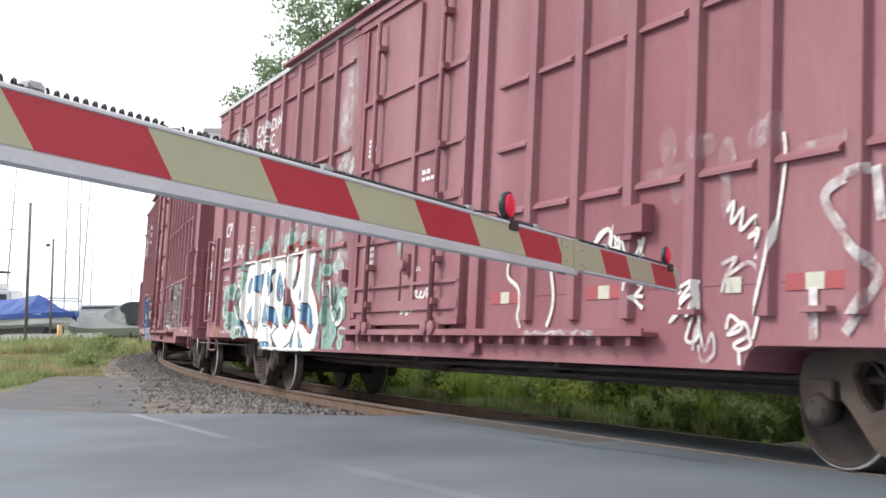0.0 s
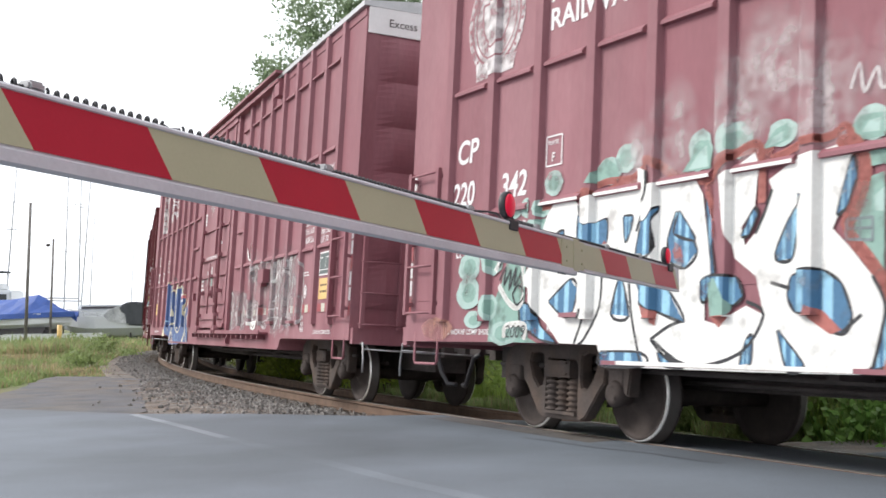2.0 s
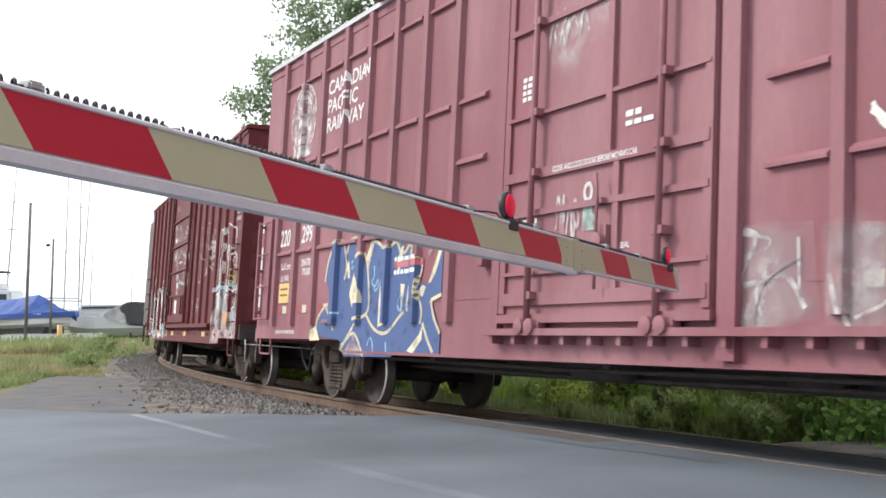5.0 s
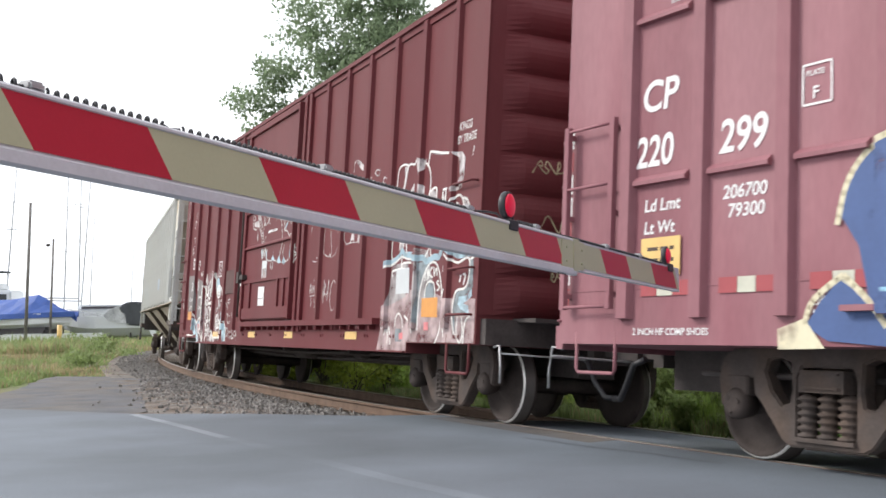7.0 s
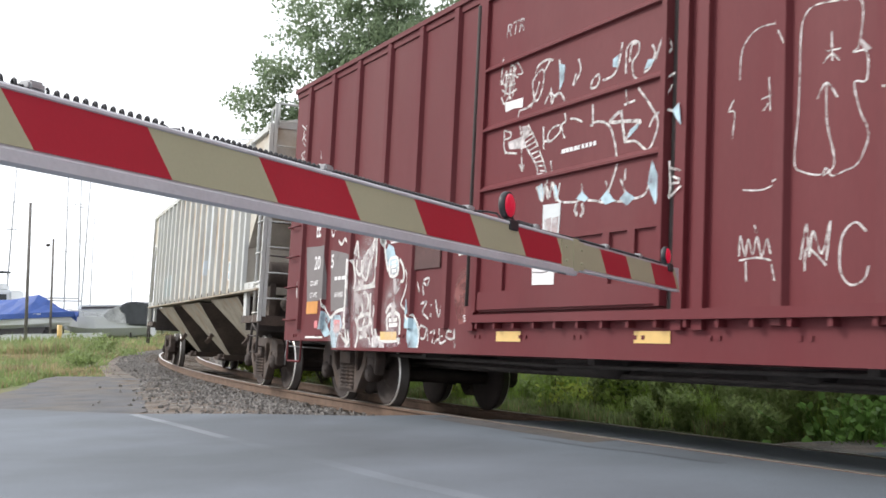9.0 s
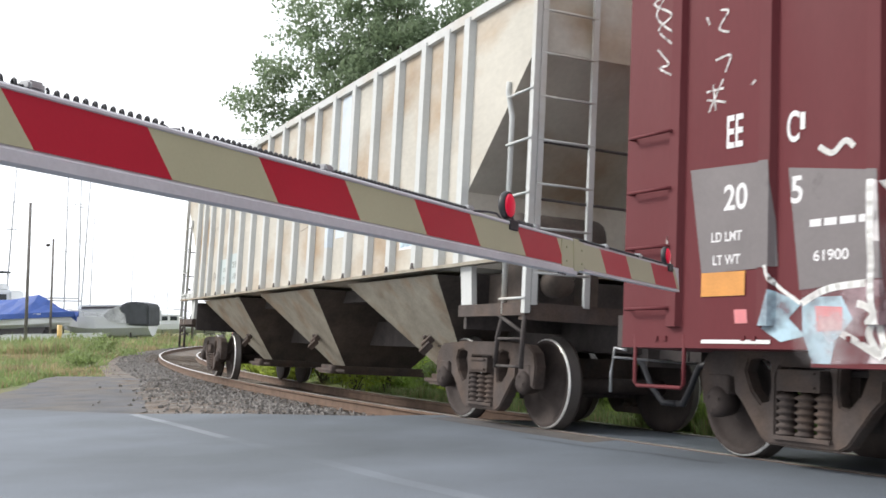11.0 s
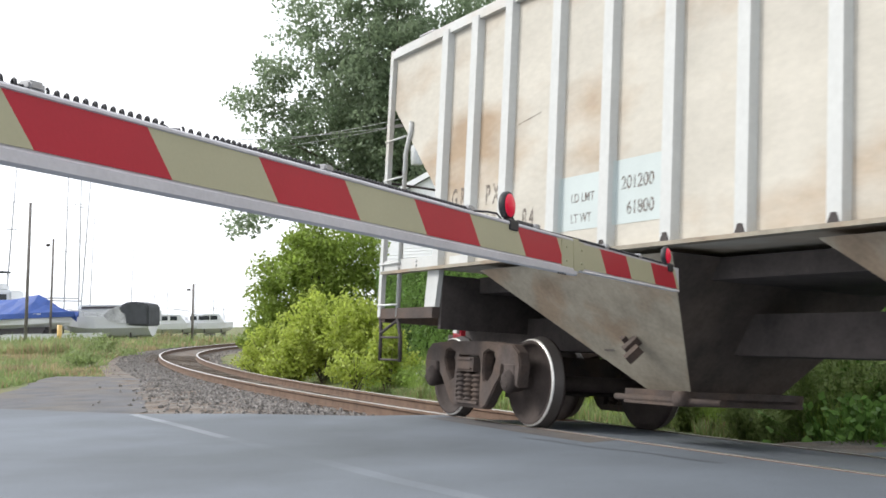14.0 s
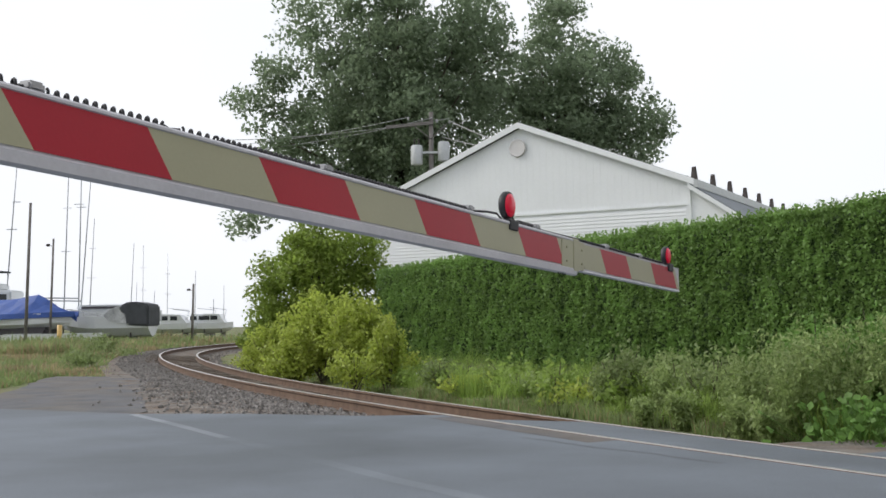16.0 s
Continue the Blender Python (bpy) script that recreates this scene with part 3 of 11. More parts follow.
# ---------------------------------------------------------------- railway cars
def sideframe(bm, y0, y1, wb):
    """A cast frame: top chord, two splayed legs, spring window and open pedestal jaws round the bearings."""
    k = wb / 1.778
    half = [(0.34, 0.14), (0.42, 0.18), (0.63, 0.43), (0.71, 0.50), (0.725, 0.62), (0.965, 0.62), (0.975, 0.42), (1.07, 0.40), (1.10, 0.62), (1.06, 0.76), (0.94, 0.835), (0.5, 0.865)]
    outer = [(a * k, b) for a, b in half] + [(-a * k, b) for a, b in half[::-1]]
    holes = [[(-0.22, 0.71), (0.22, 0.71), (0.26, 0.63), (0.26, 0.215), (-0.26, 0.215), (-0.26, 0.63)]]
    for j in (-k, k):
        holes.append([(j * a, b) for a, b in ((0.34, 0.74), (0.44, 0.775), (0.55, 0.755), (0.585, 0.67), (0.52, 0.53), (0.42, 0.435), (0.35, 0.45), (0.325, 0.55))])
    edges = []
    for loop in [outer] + holes:
        vs = [bm.verts.new((a, y0, b)) for a, b in loop]
        edges += [bm.edges.new((vs[i], vs[(i + 1) % len(vs)])) for i in range(len(vs))]
    made = bmesh.ops.triangle_fill(bm, edges=edges, use_beauty=True)
    faces = [g for g in made["geom"] if isinstance(g, bmesh.types.BMFace)]
    ext = bmesh.ops.extrude_face_region(bm, geom=faces)
    for v in [g for g in ext["geom"] if isinstance(g, bmesh.types.BMVert)]:
        v.co.y += y1 - y0
    bmesh.ops.recalc_face_normals(bm, faces=bm.faces[:])
    rim = [e for e in bm.edges if len(e.link_faces) == 2 and e.calc_face_angle(0) > 1.2 and abs(e.verts[0].co.y - e.verts[1].co.y) < 0.001]
    bmesh.ops.bevel(bm, geom=rim, offset=0.014, segments=2, affect="EDGES", clamp_overlap=True)


def wheelset_mesh(radius):
    bm = bmesh.new()
    for k in (-1, 1):
        # inner flange, tread, rim face, dished plate, hub
        prof = [(0.10, 0.66), (0.30, 0.665), (radius - 0.07, 0.675), (radius + 0.025, 0.68), (radius + 0.026, 0.705), (radius + 0.002, 0.728), (radius - 0.002, 0.804), (radius - 0.017, 0.824),
                (radius - 0.055, 0.820), (radius - 0.068, 0.79), (radius - 0.16, 0.755), (0.17, 0.775), (0.13, 0.83), (0.07, 0.84)]
        mi = [0, 0, 0, 0, 1, 1, 2, 0, 0, 0, 0, 0, 0]
        lathe(bm, [(r, k * a) for r, a in prof], "y", 40, mi=mi)
    lathe(bm, [(0.08, -1.0), (0.085, 0), (0.08, 1.0)], "y", 12)
    # turning bearing caps with three bolts
    for k in (-1, 1):
        lathe(bm, [(0.10, k * 0.93), (0.122, k * 1.05), (0.122, k * 1.08), (0.10, k * 1.11), (0.06, k * 1.125)], "y", 18)
        for j in range(3):
            a = 2 * math.pi * j / 3
            box(bm, 0.06 * math.cos(a) - 0.014, 0.06 * math.cos(a) + 0.014, *sorted((k * 1.10, k * 1.13)), 0.06 * math.sin(a) - 0.014, 0.06 * math.sin(a) + 0.014)
    return bm


def build_bogie(parent, wb, radius):
    """A three-piece bogie: side frames, bolster, spring nests, brake beams and two wheelsets."""
    bogie = empty("bogie", parent=parent)
    for k in (-1, 1):
        bm = bmesh.new()
        sideframe(bm, k * 1.07, k * 0.94, wb)
        part("side_frame", bm, M_BOGIE, bogie, "dusty cast steel side frame")
        bm = bmesh.new()
        for x in (-0.18, 0.0, 0.18):
            prof = [(0.03, 0.2)]
            for i in range(6):
                z = 0.21 + i * 0.052
                prof += [(0.058, z), (0.082, z + 0.013), (0.082, z + 0.024), (0.058, z + 0.037)]
            prof += [(0.03, 0.53)]
            lathe(bm, prof, "z", 12, (x, k * 1.03, 0))
        box(bm, -0.27, 0.27, *sorted((k * 0.95, k * 1.10)), 0.185, 0.215)
        part("spring_nest", bm, M_BOGIE, bogie, "coil springs")
        for x in (-wb / 2, wb / 2):
            bm = bmesh.new()
            box(bm, x - 0.115, x + 0.115, *sorted((k * 0.93, k * 1.08)), radius + 0.06, 0.64)
            bmesh.ops.bevel(bm, geom=bm.edges[:], offset=0.015, segments=1, affect="EDGES")
            part("bearing_adapter", bm, M_BOGIE, bogie)
    bm = bmesh.new()
    box(bm, -0.20, 0.20, -1.12, 1.12, 0.535, 0.69)
    for k in (-1, 1):
        box(bm, -0.16, 0.16, *sorted((k * 1.12, k * 1.14)), 0.56, 0.575)
        box(bm, -0.16, 0.16, *sorted((k * 1.12, k * 1.14)), 0.66, 0.675)
    box(bm, -0.27, 0.27, -0.8, 0.8, 0.45, 0.74)
    part("bolster", bm, M_BOGIE, bogie)
    bm = bmesh.new()
    for x in (-0.36, 0.36):
        box(bm, x - 0.05, x + 0.05, -0.75, 0.75, 0.32, 0.42)
        for k in (-1, 1):
            xx = x + math.copysign(0.07, x)
            box(bm, xx - 0.035, xx + 0.035, *sorted((k * 0.70, k * 0.82)), 0.28, 0.60)
    part("brake_beam", bm, M_DARK, bogie)
    for x in (-wb / 2, wb / 2):
        w = part("wheelset", wheelset_mesh(radius), [M_WHEEL, M_TREAD, M_RIM], bogie, "steel wheels with bright treads")
        w.matrix_basis = Matrix.Translation((x, 0, radius))
        w["spin"] = radius
    return bogie


def coupler(parent, x):
    k = 1 if x > 0 else -1
    bm = bmesh.new()
    box(bm, *sorted((x - k * 0.5, x + k * 0.42)), -0.09, 0.09, 0.76, 0.94)
    box(bm, *sorted((x + k * 0.38, x + k * 0.62)), -0.16, 0.14, 0.74, 0.98)
    box(bm, *sorted((x - k * 0.05, x + k * 0.08)), -0.22, 0.22, 0.68, 1.02)
    part("coupler", bm, M_DARK, parent, "dark steel knuckle coupler")




# ---------------------------------------------------------------- paint and lettering on a car's side
def clip(poly, a, b):
    """The part of an outline between two upright lines."""
    for keep, at in ((1, a), (-1, b)):
        out = []
        for p, q in zip(poly, poly[1:] + poly[:1]):
            dp, dq = (p[0] - at) * keep, (q[0] - at) * keep
            if dp >= 0:
                out.append(p)
            if dp * dq < 0:
                t = dp / (dp - dq)
                out.append((at, p[1] + (q[1] - p[1]) * t))
        poly = out
        if len(poly) < 3:
            return []
    return poly


class Side:
    """The camera's side of a car: its skin, and the posts that stand proud of it."""

    def __init__(self, car, V, posts=(), half=0.065, depth=0.06, low=0.0, skirt=0.024):
        self.car, self.V, self.low, self.layer = car, V, low, 0
        self.strips, last = [], -99.0
        for p in sorted(posts):
            a, b = p - half, p + half
            self.strips += [(last, a - skirt, 0.0, 0.0), (a - skirt, a, 0.0, depth), (a, b, depth, depth), (b, b + skirt, depth, 0.0)]
            last = b + skirt
        self.strips.append((last, 99.0, 0.0, 0.0))

    def paint(self, name, mat, polys, label=""):
        """Paints closed outlines of (along, height) on skin and posts alike."""
        self.layer += 1
        off = self.V + 0.003 + 0.00011 * self.layer
        bm = bmesh.new()
        for poly in polys:
            area = sum(p[0] * q[1] - q[0] * p[1] for p, q in zip(poly, poly[1:] + poly[:1]))
            if area < 0:
                poly = poly[::-1]
            lo, hi = min(p[0] for p in poly), max(p[0] for p in poly)
            for a, b, d, e in self.strips:
                if b <= lo or a >= hi:
                    continue
                c = clip(poly, a, b)
                if len(c) < 3:
                    continue
                pieces = [(c, d, e)]
                if (d or e) and self.low:
                    # below the posts' feet the skin is plain
                    turned = [(w, u) for u, w in c]
                    pieces = [([(u, w) for w, u in clip(turned, self.low, 99.0)], d, e), ([(u, w) for w, u in clip(turned, -99.0, self.low)], 0.0, 0.0)]
                for c, d2, e2 in pieces:
                    if len(c) < 3:
                        continue
                    try:
                        bm.faces.new([bm.verts.new((u, -(off + d2 + (e2 - d2) * (u - a) / (b - a)), w)) for u, w in c])
                    except ValueError:
                        pass
        return part(name, bm, mat, self.car, label)

    def words(self, name, text, u, w, size, mat, shear=0.0, wide=1.0, proud=None, wrap=False):
        self.layer += 1
        proud = 0.003 + 0.00011 * self.layer if proud is None else proud
        cu = bpy.data.curves.new(name, "FONT")
        cu.body, cu.size, cu.shear, cu.fill_mode = text, size, shear, "BOTH"
        cu.offset = 0.02 * size if name == "lettering" else 0.0
        ob = bpy.data.objects.new(name, cu)
        scene.collection.objects.link(ob)
        me = bpy.data.meshes.new_from_object(ob.evaluated_get(bpy.context.evaluated_depsgraph_get()))
        bpy.data.objects.remove(ob)
        if wrap:
            # follows skin and posts alike
            return self.paint(name, mat, [[(u + me.vertices[i].co.x * wide, w + me.vertices[i].co.y) for i in f.vertices] for f in me.polygons])
        me.materials.clear()
        me.materials.append(mat)
        t = new(name, me)
        t.parent = self.car
        t.matrix_basis = Matrix.Translation((u, -(self.V + proud), w)) @ Matrix.Rotation(radians(90), 4, "X") @ Matrix.Diagonal((wide, 1, 1, 1))
        return t

    def bars(self, name, u, w, rows, length, mat, height=0.03, gap=0.055, seed=1):
        """Small lettering that cannot be read: plain bars."""
        rng = random.Random(seed)
        polys = []
        for i in range(rows):
            a = u
            while a < u + length - 0.03:
                b = min(u + length, a + rng.uniform(0.05, 0.14))
                polys.append([(a, w - i * gap), (b, w - i * gap), (b, w - i * gap + height), (a, w - i * gap + height)])
                a = b + 0.025
        return self.paint(name, mat, polys)


def line(pts, r):
    """Outlines of a painted stroke along points."""
    out = []
    for (a, b), (c, d) in zip(pts, pts[1:]):
        k = math.hypot(c - a, d - b) or 1
        nx, ny = -(d - b) / k * r, (c - a) / k * r
        out.append([(a + nx, b + ny), (a - nx, b - ny), (c - nx, d - ny), (c + nx, d + ny)])
    for a, b in pts[1:-1]:
        out.append(oval(a, b, r, r, 6))
    return out


def oval(cx, cz, rx, rz, n=20, wob=0.0, seed=0):
    rng = random.Random(seed)
    return [(cx + rx * (1 + wob * rng.uniform(-1, 1)) * math.cos(2 * math.pi * k / n), cz + rz * (1 + wob * rng.uniform(-1, 1)) * math.sin(2 * math.pi * k / n)) for k in range(n)]


def loop(cx, cz, rx, rz, r, n=18, a0=0.0, a1=2 * math.pi):
    return line([(cx + rx * math.cos(a0 + (a1 - a0) * k / n), cz + rz * math.sin(a0 + (a1 - a0) * k / n)) for k in range(n + 1)], r)


def curve(pts, r):
    """A painted stroke that swings smoothly through the points."""
    if len(pts) < 3:
        return line(pts, r)
    ends = [pts[0]] + list(pts) + [pts[-1]]
    out = []
    for i in range(1, len(ends) - 2):
        a, b, c, d = ends[i - 1:i + 3]
        for k in range(4):
            t = k / 4
            out.append(tuple(0.5 * (2 * q + (s - p) * t + (2 * p - 5 * q + 4 * s - v) * t * t + (3 * q - p - 3 * s + v) * t ** 3) for p, q, s, v in zip(a, b, c, d)))
    return line(out + [pts[-1]], r)


def scrawl(u, w, length, height, r, seed, steps=8):
    """A scrawled tag in quick loops."""
    rng = random.Random(seed)
    pts = []
    for i in range(steps + 1):
        x = u + length * (i + rng.uniform(-0.5, 0.5)) / steps
        pts.append((x, w + height * (rng.uniform(0.6, 1.0) if i % 2 else rng.uniform(0, 0.3))))
        if rng.random() < 0.5:
            pts.append((x + 0.5 * length / steps, w + height * rng.uniform(0.3, 0.8)))
            pts.append((x - 0.2 * length / steps, w + height * rng.uniform(0.2, 0.6)))
    return curve(pts, r)


def mist(sd, spots):
    """Soft overspray: each spot (u, w, half width, half height) fades out to its edge."""
    for u, w, a, b in spots:
        sd.paint("overspray", P_SOFT, [[(u - a, w - b), (u + a, w - b), (u + a, w + b), (u - a, w + b)]], "soft white overspray")


def inner_shading(sd, gaps):
    """Openings between letters: black edge, teal fill and upright light streaks."""
    ink = []
    for q in gaps:
        ink += curve(q + q[:1], 0.014)
    sd.paint("graffiti", P_BLACK, ink, "black inner edges")
    sd.paint("graffiti", P_BLUE, gaps, "teal inner shading")
    streaks = []
    for q in gaps:
        lo, hi = min(p[0] for p in q), max(p[0] for p in q)
        for a, b in ((0.22, 0.34), (0.56, 0.72)):
            c = clip(q, lo + (hi - lo) * a, lo + (hi - lo) * b)
            if len(c) > 2:
                streaks.append(c)
    sd.paint("graffiti", P_TEAL_LT, streaks, "light blue streaks")


def graffiti_a(sd):
    """Large white letters with blue depth and black edges among mint green bubbles."""
    ink = []
    ink.append([(-2.82, 1.15), (-2.68, 1.42), (-2.53, 1.52), (-2.29, 1.65), (-2.05, 1.43), (-1.93, 1.3), (-1.95, 1.13), (-2.26, 1.03), (-2.23, 0.89), (-2.38, 0.74), (-2.13, 0.66), (-2.8, 0.66)])
    sd.paint("graffiti", P_GREEN, ink, "mint green ground")
    ink = []
    ink.append([(-7.6, 0.85), (-7.58, 1.15), (-7.38, 1.44), (-7.27, 1.74), (-6.89, 1.99), (-6.62, 2.0), (-6.63, 1.6), (-6.89, 1.6), (-6.91, 0.89), (-6.76, 0.84)])
    sd.paint("graffiti", P_GREEN, ink, "mint green ground")
    ink = []
    ink.append(oval(-6.58, 2.32, 0.14, 0.12, 18, 0.08, 0))
    ink.append(oval(-6.73, 2.1, 0.11, 0.09, 18, 0.08, 1))
    ink.append(oval(-7.25, 2.09, 0.14, 0.06, 18, 0.08, 2))
    ink.append(oval(-7.00, 2.13, 0.11, 0.1, 18, 0.08, 3))
    ink.append(oval(-7.53, 1.67, 0.16, 0.17, 18, 0.08, 4))
    ink.append(oval(-8.01, 1.61, 0.21, 0.15, 18, 0.08, 5))
    ink.append(oval(-8.00, 1.34, 0.23, 0.17, 18, 0.08, 6))
    ink.append(oval(-7.58, 1.19, 0.13, 0.13, 18, 0.08, 7))
    ink.append(oval(-7.89, 1.07, 0.18, 0.09, 18, 0.08, 8))
    ink.append(oval(-7.33, 0.93, 0.25, 0.12, 18, 0.08, 9))
    ink.append(oval(-6.83, 1.78, 0.21, 0.21, 18, 0.08, 10))
    sd.paint("graffiti", P_GREEN_LIGHT, ink, "pale mint bubbles")
    ink = []
    ink.append(oval(-6.58, 2.32, 0.08, 0.07, 18, 0.08, 0))
    ink.append(oval(-6.73, 2.09, 0.07, 0.05, 18, 0.08, 1))
    ink.append(oval(-7.24, 2.08, 0.08, 0.03, 18, 0.08, 2))
    ink.append(oval(-6.99, 2.13, 0.06, 0.06, 18, 0.08, 3))
    ink.append(oval(-7.53, 1.67, 0.1, 0.1, 18, 0.08, 4))
    ink.append(oval(-8.00, 1.61, 0.12, 0.09, 18, 0.08, 5))
    ink.append(oval(-7.99, 1.34, 0.13, 0.1, 18, 0.08, 6))
    ink.append(oval(-7.57, 1.19, 0.07, 0.08, 18, 0.08, 7))
    ink.append(oval(-7.88, 1.06, 0.1, 0.05, 18, 0.08, 8))
    ink.append(oval(-7.33, 0.93, 0.15, 0.08, 18, 0.08, 9))
    ink.append(oval(-6.82, 1.78, 0.12, 0.13, 18, 0.08, 10))
    sd.paint("graffiti", P_GREEN, ink, "mint bubble shading")
    ink = []
    ink.append(oval(-5.77, 2.33, 0.17, 0.12, 18, 0.08, 0))
    ink.append(oval(-5.55, 2.41, 0.14, 0.13, 18, 0.08, 1))
    ink.append(oval(-4.66, 2.35, 0.13, 0.17, 18, 0.08, 2))
    ink.append(oval(-4.33, 2.4, 0.11, 0.11, 18, 0.08, 3))
    sd.paint("graffiti", P_GREEN_LIGHT, ink, "pale mint bubbles")
    ink = []
    ink.append(oval(-5.76, 2.33, 0.1, 0.07, 18, 0.08, 0))
    ink.append(oval(-5.55, 2.41, 0.09, 0.08, 18, 0.08, 1))
    ink.append(oval(-4.66, 2.34, 0.08, 0.09, 18, 0.08, 2))
    ink.append(oval(-4.33, 2.4, 0.07, 0.07, 18, 0.08, 3))
    sd.paint("graffiti", P_GREEN, ink, "mint bubble shading")
    ink = []
    ink.append(oval(-3.07, 2.31, 0.14, 0.12, 18, 0.08, 0))
    ink.append(oval(-2.90, 2.09, 0.13, 0.09, 18, 0.08, 1))
    ink.append(oval(-2.67, 2.05, 0.09, 0.09, 18, 0.08, 2))
    ink.append(oval(-2.67, 1.82, 0.12, 0.09, 18, 0.08, 3))
    ink.append(oval(-2.30, 1.86, 0.22, 0.12, 18, 0.08, 4))
    ink.append(oval(-2.09, 1.68, 0.11, 0.06, 18, 0.08, 5))
    ink.append(oval(-1.84, 1.66, 0.04, 0.11, 18, 0.08, 6))
    ink.append(oval(-2.00, 1.49, 0.14, 0.07, 18, 0.08, 7))
    ink.append(oval(-1.72, 1.25, 0.12, 0.13, 18, 0.08, 8))
    ink.append(oval(-1.82, 0.97, 0.1, 0.08, 18, 0.08, 9))
    ink.append(oval(-2.04, 0.93, 0.14, 0.09, 18, 0.08, 10))
    ink.append(oval(-2.09, 0.78, 0.1, 0.1, 18, 0.08, 11))
    ink.append(oval(-4.28, 2.37, 0.17, 0.14, 18, 0.08, 12))
    ink.append(oval(-3.83, 2.36, 0.14, 0.1, 18, 0.08, 13))
    sd.paint("graffiti", P_GREEN_LIGHT, ink, "pale mint bubbles")
    ink = []
    ink.append(oval(-3.06, 2.3, 0.08, 0.07, 18, 0.08, 0))
    ink.append(oval(-2.90, 2.09, 0.08, 0.06, 18, 0.08, 1))
    ink.append(oval(-2.67, 2.05, 0.06, 0.06, 18, 0.08, 2))
    ink.append(oval(-2.66, 1.81, 0.07, 0.05, 18, 0.08, 3))
    ink.append(oval(-2.29, 1.86, 0.13, 0.07, 18, 0.08, 4))
    ink.append(oval(-2.08, 1.68, 0.06, 0.04, 18, 0.08, 5))
    ink.append(oval(-1.83, 1.66, 0.02, 0.07, 18, 0.08, 6))
    ink.append(oval(-1.99, 1.48, 0.08, 0.04, 18, 0.08, 7))
    ink.append(oval(-1.72, 1.24, 0.07, 0.07, 18, 0.08, 8))
    ink.append(oval(-1.82, 0.96, 0.06, 0.04, 18, 0.08, 9))
    ink.append(oval(-2.04, 0.93, 0.08, 0.06, 18, 0.08, 10))
    ink.append(oval(-2.09, 0.78, 0.06, 0.06, 18, 0.08, 11))
    ink.append(oval(-4.27, 2.36, 0.1, 0.08, 18, 0.08, 12))
    ink.append(oval(-3.83, 2.35, 0.09, 0.06, 18, 0.08, 13))
    sd.paint("graffiti", P_GREEN, ink, "mint bubble shading")
    ink = []
    ink += curve([(-6.75, 2.11), (-6.42, 2.13), (-6.03, 2.17), (-5.94, 2.11), (-5.67, 2.17), (-5.31, 2.19), (-5.23, 2.35), (-4.94, 2.19), (-4.5, 2.1), (-4.4, 2.24), (-4.12, 2.28), (-3.92, 2.23)], 0.038)
    sd.paint("graffiti", P_RUST, ink, "dull red edge")
    mist(sd, [(-4.95, 2.5, 0.3, 0.55), (-4.25, 2.55, 0.38, 0.6), (-3.45, 2.55, 0.4, 0.6), (-2.75, 2.5, 0.42, 0.7), (-2.3, 2.5, 0.35, 0.6), (-5.4, 2.4, 0.25, 0.35), (-3.9, 2.9, 0.5, 0.5), (-2.2, 3.3, 0.4, 0.7), (-2.2, 1.9, 0.4, 0.5)])
    ink = []
    ink.append([(-6.05, 2.25), (-5.93, 2.37), (-5.82, 2.45), (-5.7, 2.38), (-5.62, 2.25), (-5.81, 2.22)])
    ink.append([(-4.86, 2.2), (-4.7, 2.36), (-4.58, 2.43), (-4.53, 2.32), (-4.55, 2.19)])
    ink.append([(-4.03, 2.26), (-3.92, 2.37), (-3.79, 2.42), (-3.8, 2.3), (-3.89, 2.27)])
    ink.append([(-3.19, 1.93), (-2.97, 1.97), (-2.97, 1.23), (-3.13, 1.43), (-3.25, 1.54), (-3.27, 1.7), (-3.2, 1.82)])
    ink.append([(-3.17, 2.13), (-3.01, 2.19), (-2.97, 2.17), (-2.97, 2.02), (-3.14, 2.01)])
    ink.append([(-3.25, 2.28), (-3.16, 2.37), (-2.98, 2.36), (-2.97, 2.2), (-3.16, 2.2)])
    sd.paint("graffiti", P_GREEN, ink, "mint shapes round the letters")
    ink = []
    ink.append([(-4.79, 2.21), (-4.67, 2.34), (-4.59, 2.38), (-4.57, 2.21)])
    ink.append([(-3.97, 2.27), (-3.91, 2.34), (-3.82, 2.37), (-3.83, 2.3)])
    ink.append([(-3.05, 1.82), (-2.97, 1.87), (-2.97, 1.71), (-3.04, 1.72)])
    ink.append([(-3.15, 2.25), (-3.1, 2.32), (-3.0, 2.33), (-3.01, 2.24)])
    sd.paint("graffiti", P_GREEN_LIGHT, ink, "pale mint highlights")
    ink = []
    ink += curve([(-4.48, 2.12), (-4.39, 2.2), (-4.25, 2.28), (-4.11, 2.32), (-4.03, 2.28), (-4.02, 2.18), (-4.02, 1.87)], 0.03)
    ink += curve([(-4.02, 2.12), (-3.96, 2.17), (-3.79, 2.21), (-3.66, 2.25), (-3.56, 2.26)], 0.03)
    ink += curve([(-3.56, 2.26), (-3.39, 2.27), (-3.28, 2.32), (-3.22, 2.22), (-3.18, 2.01), (-3.19, 1.84), (-3.27, 1.72), (-3.29, 1.64)], 0.03)
    ink += curve([(-5.93, 2.22), (-5.77, 2.24), (-5.47, 2.23), (-5.33, 2.29)], 0.03)
    sd.paint("graffiti", P_RUST, ink, "dull red edge")
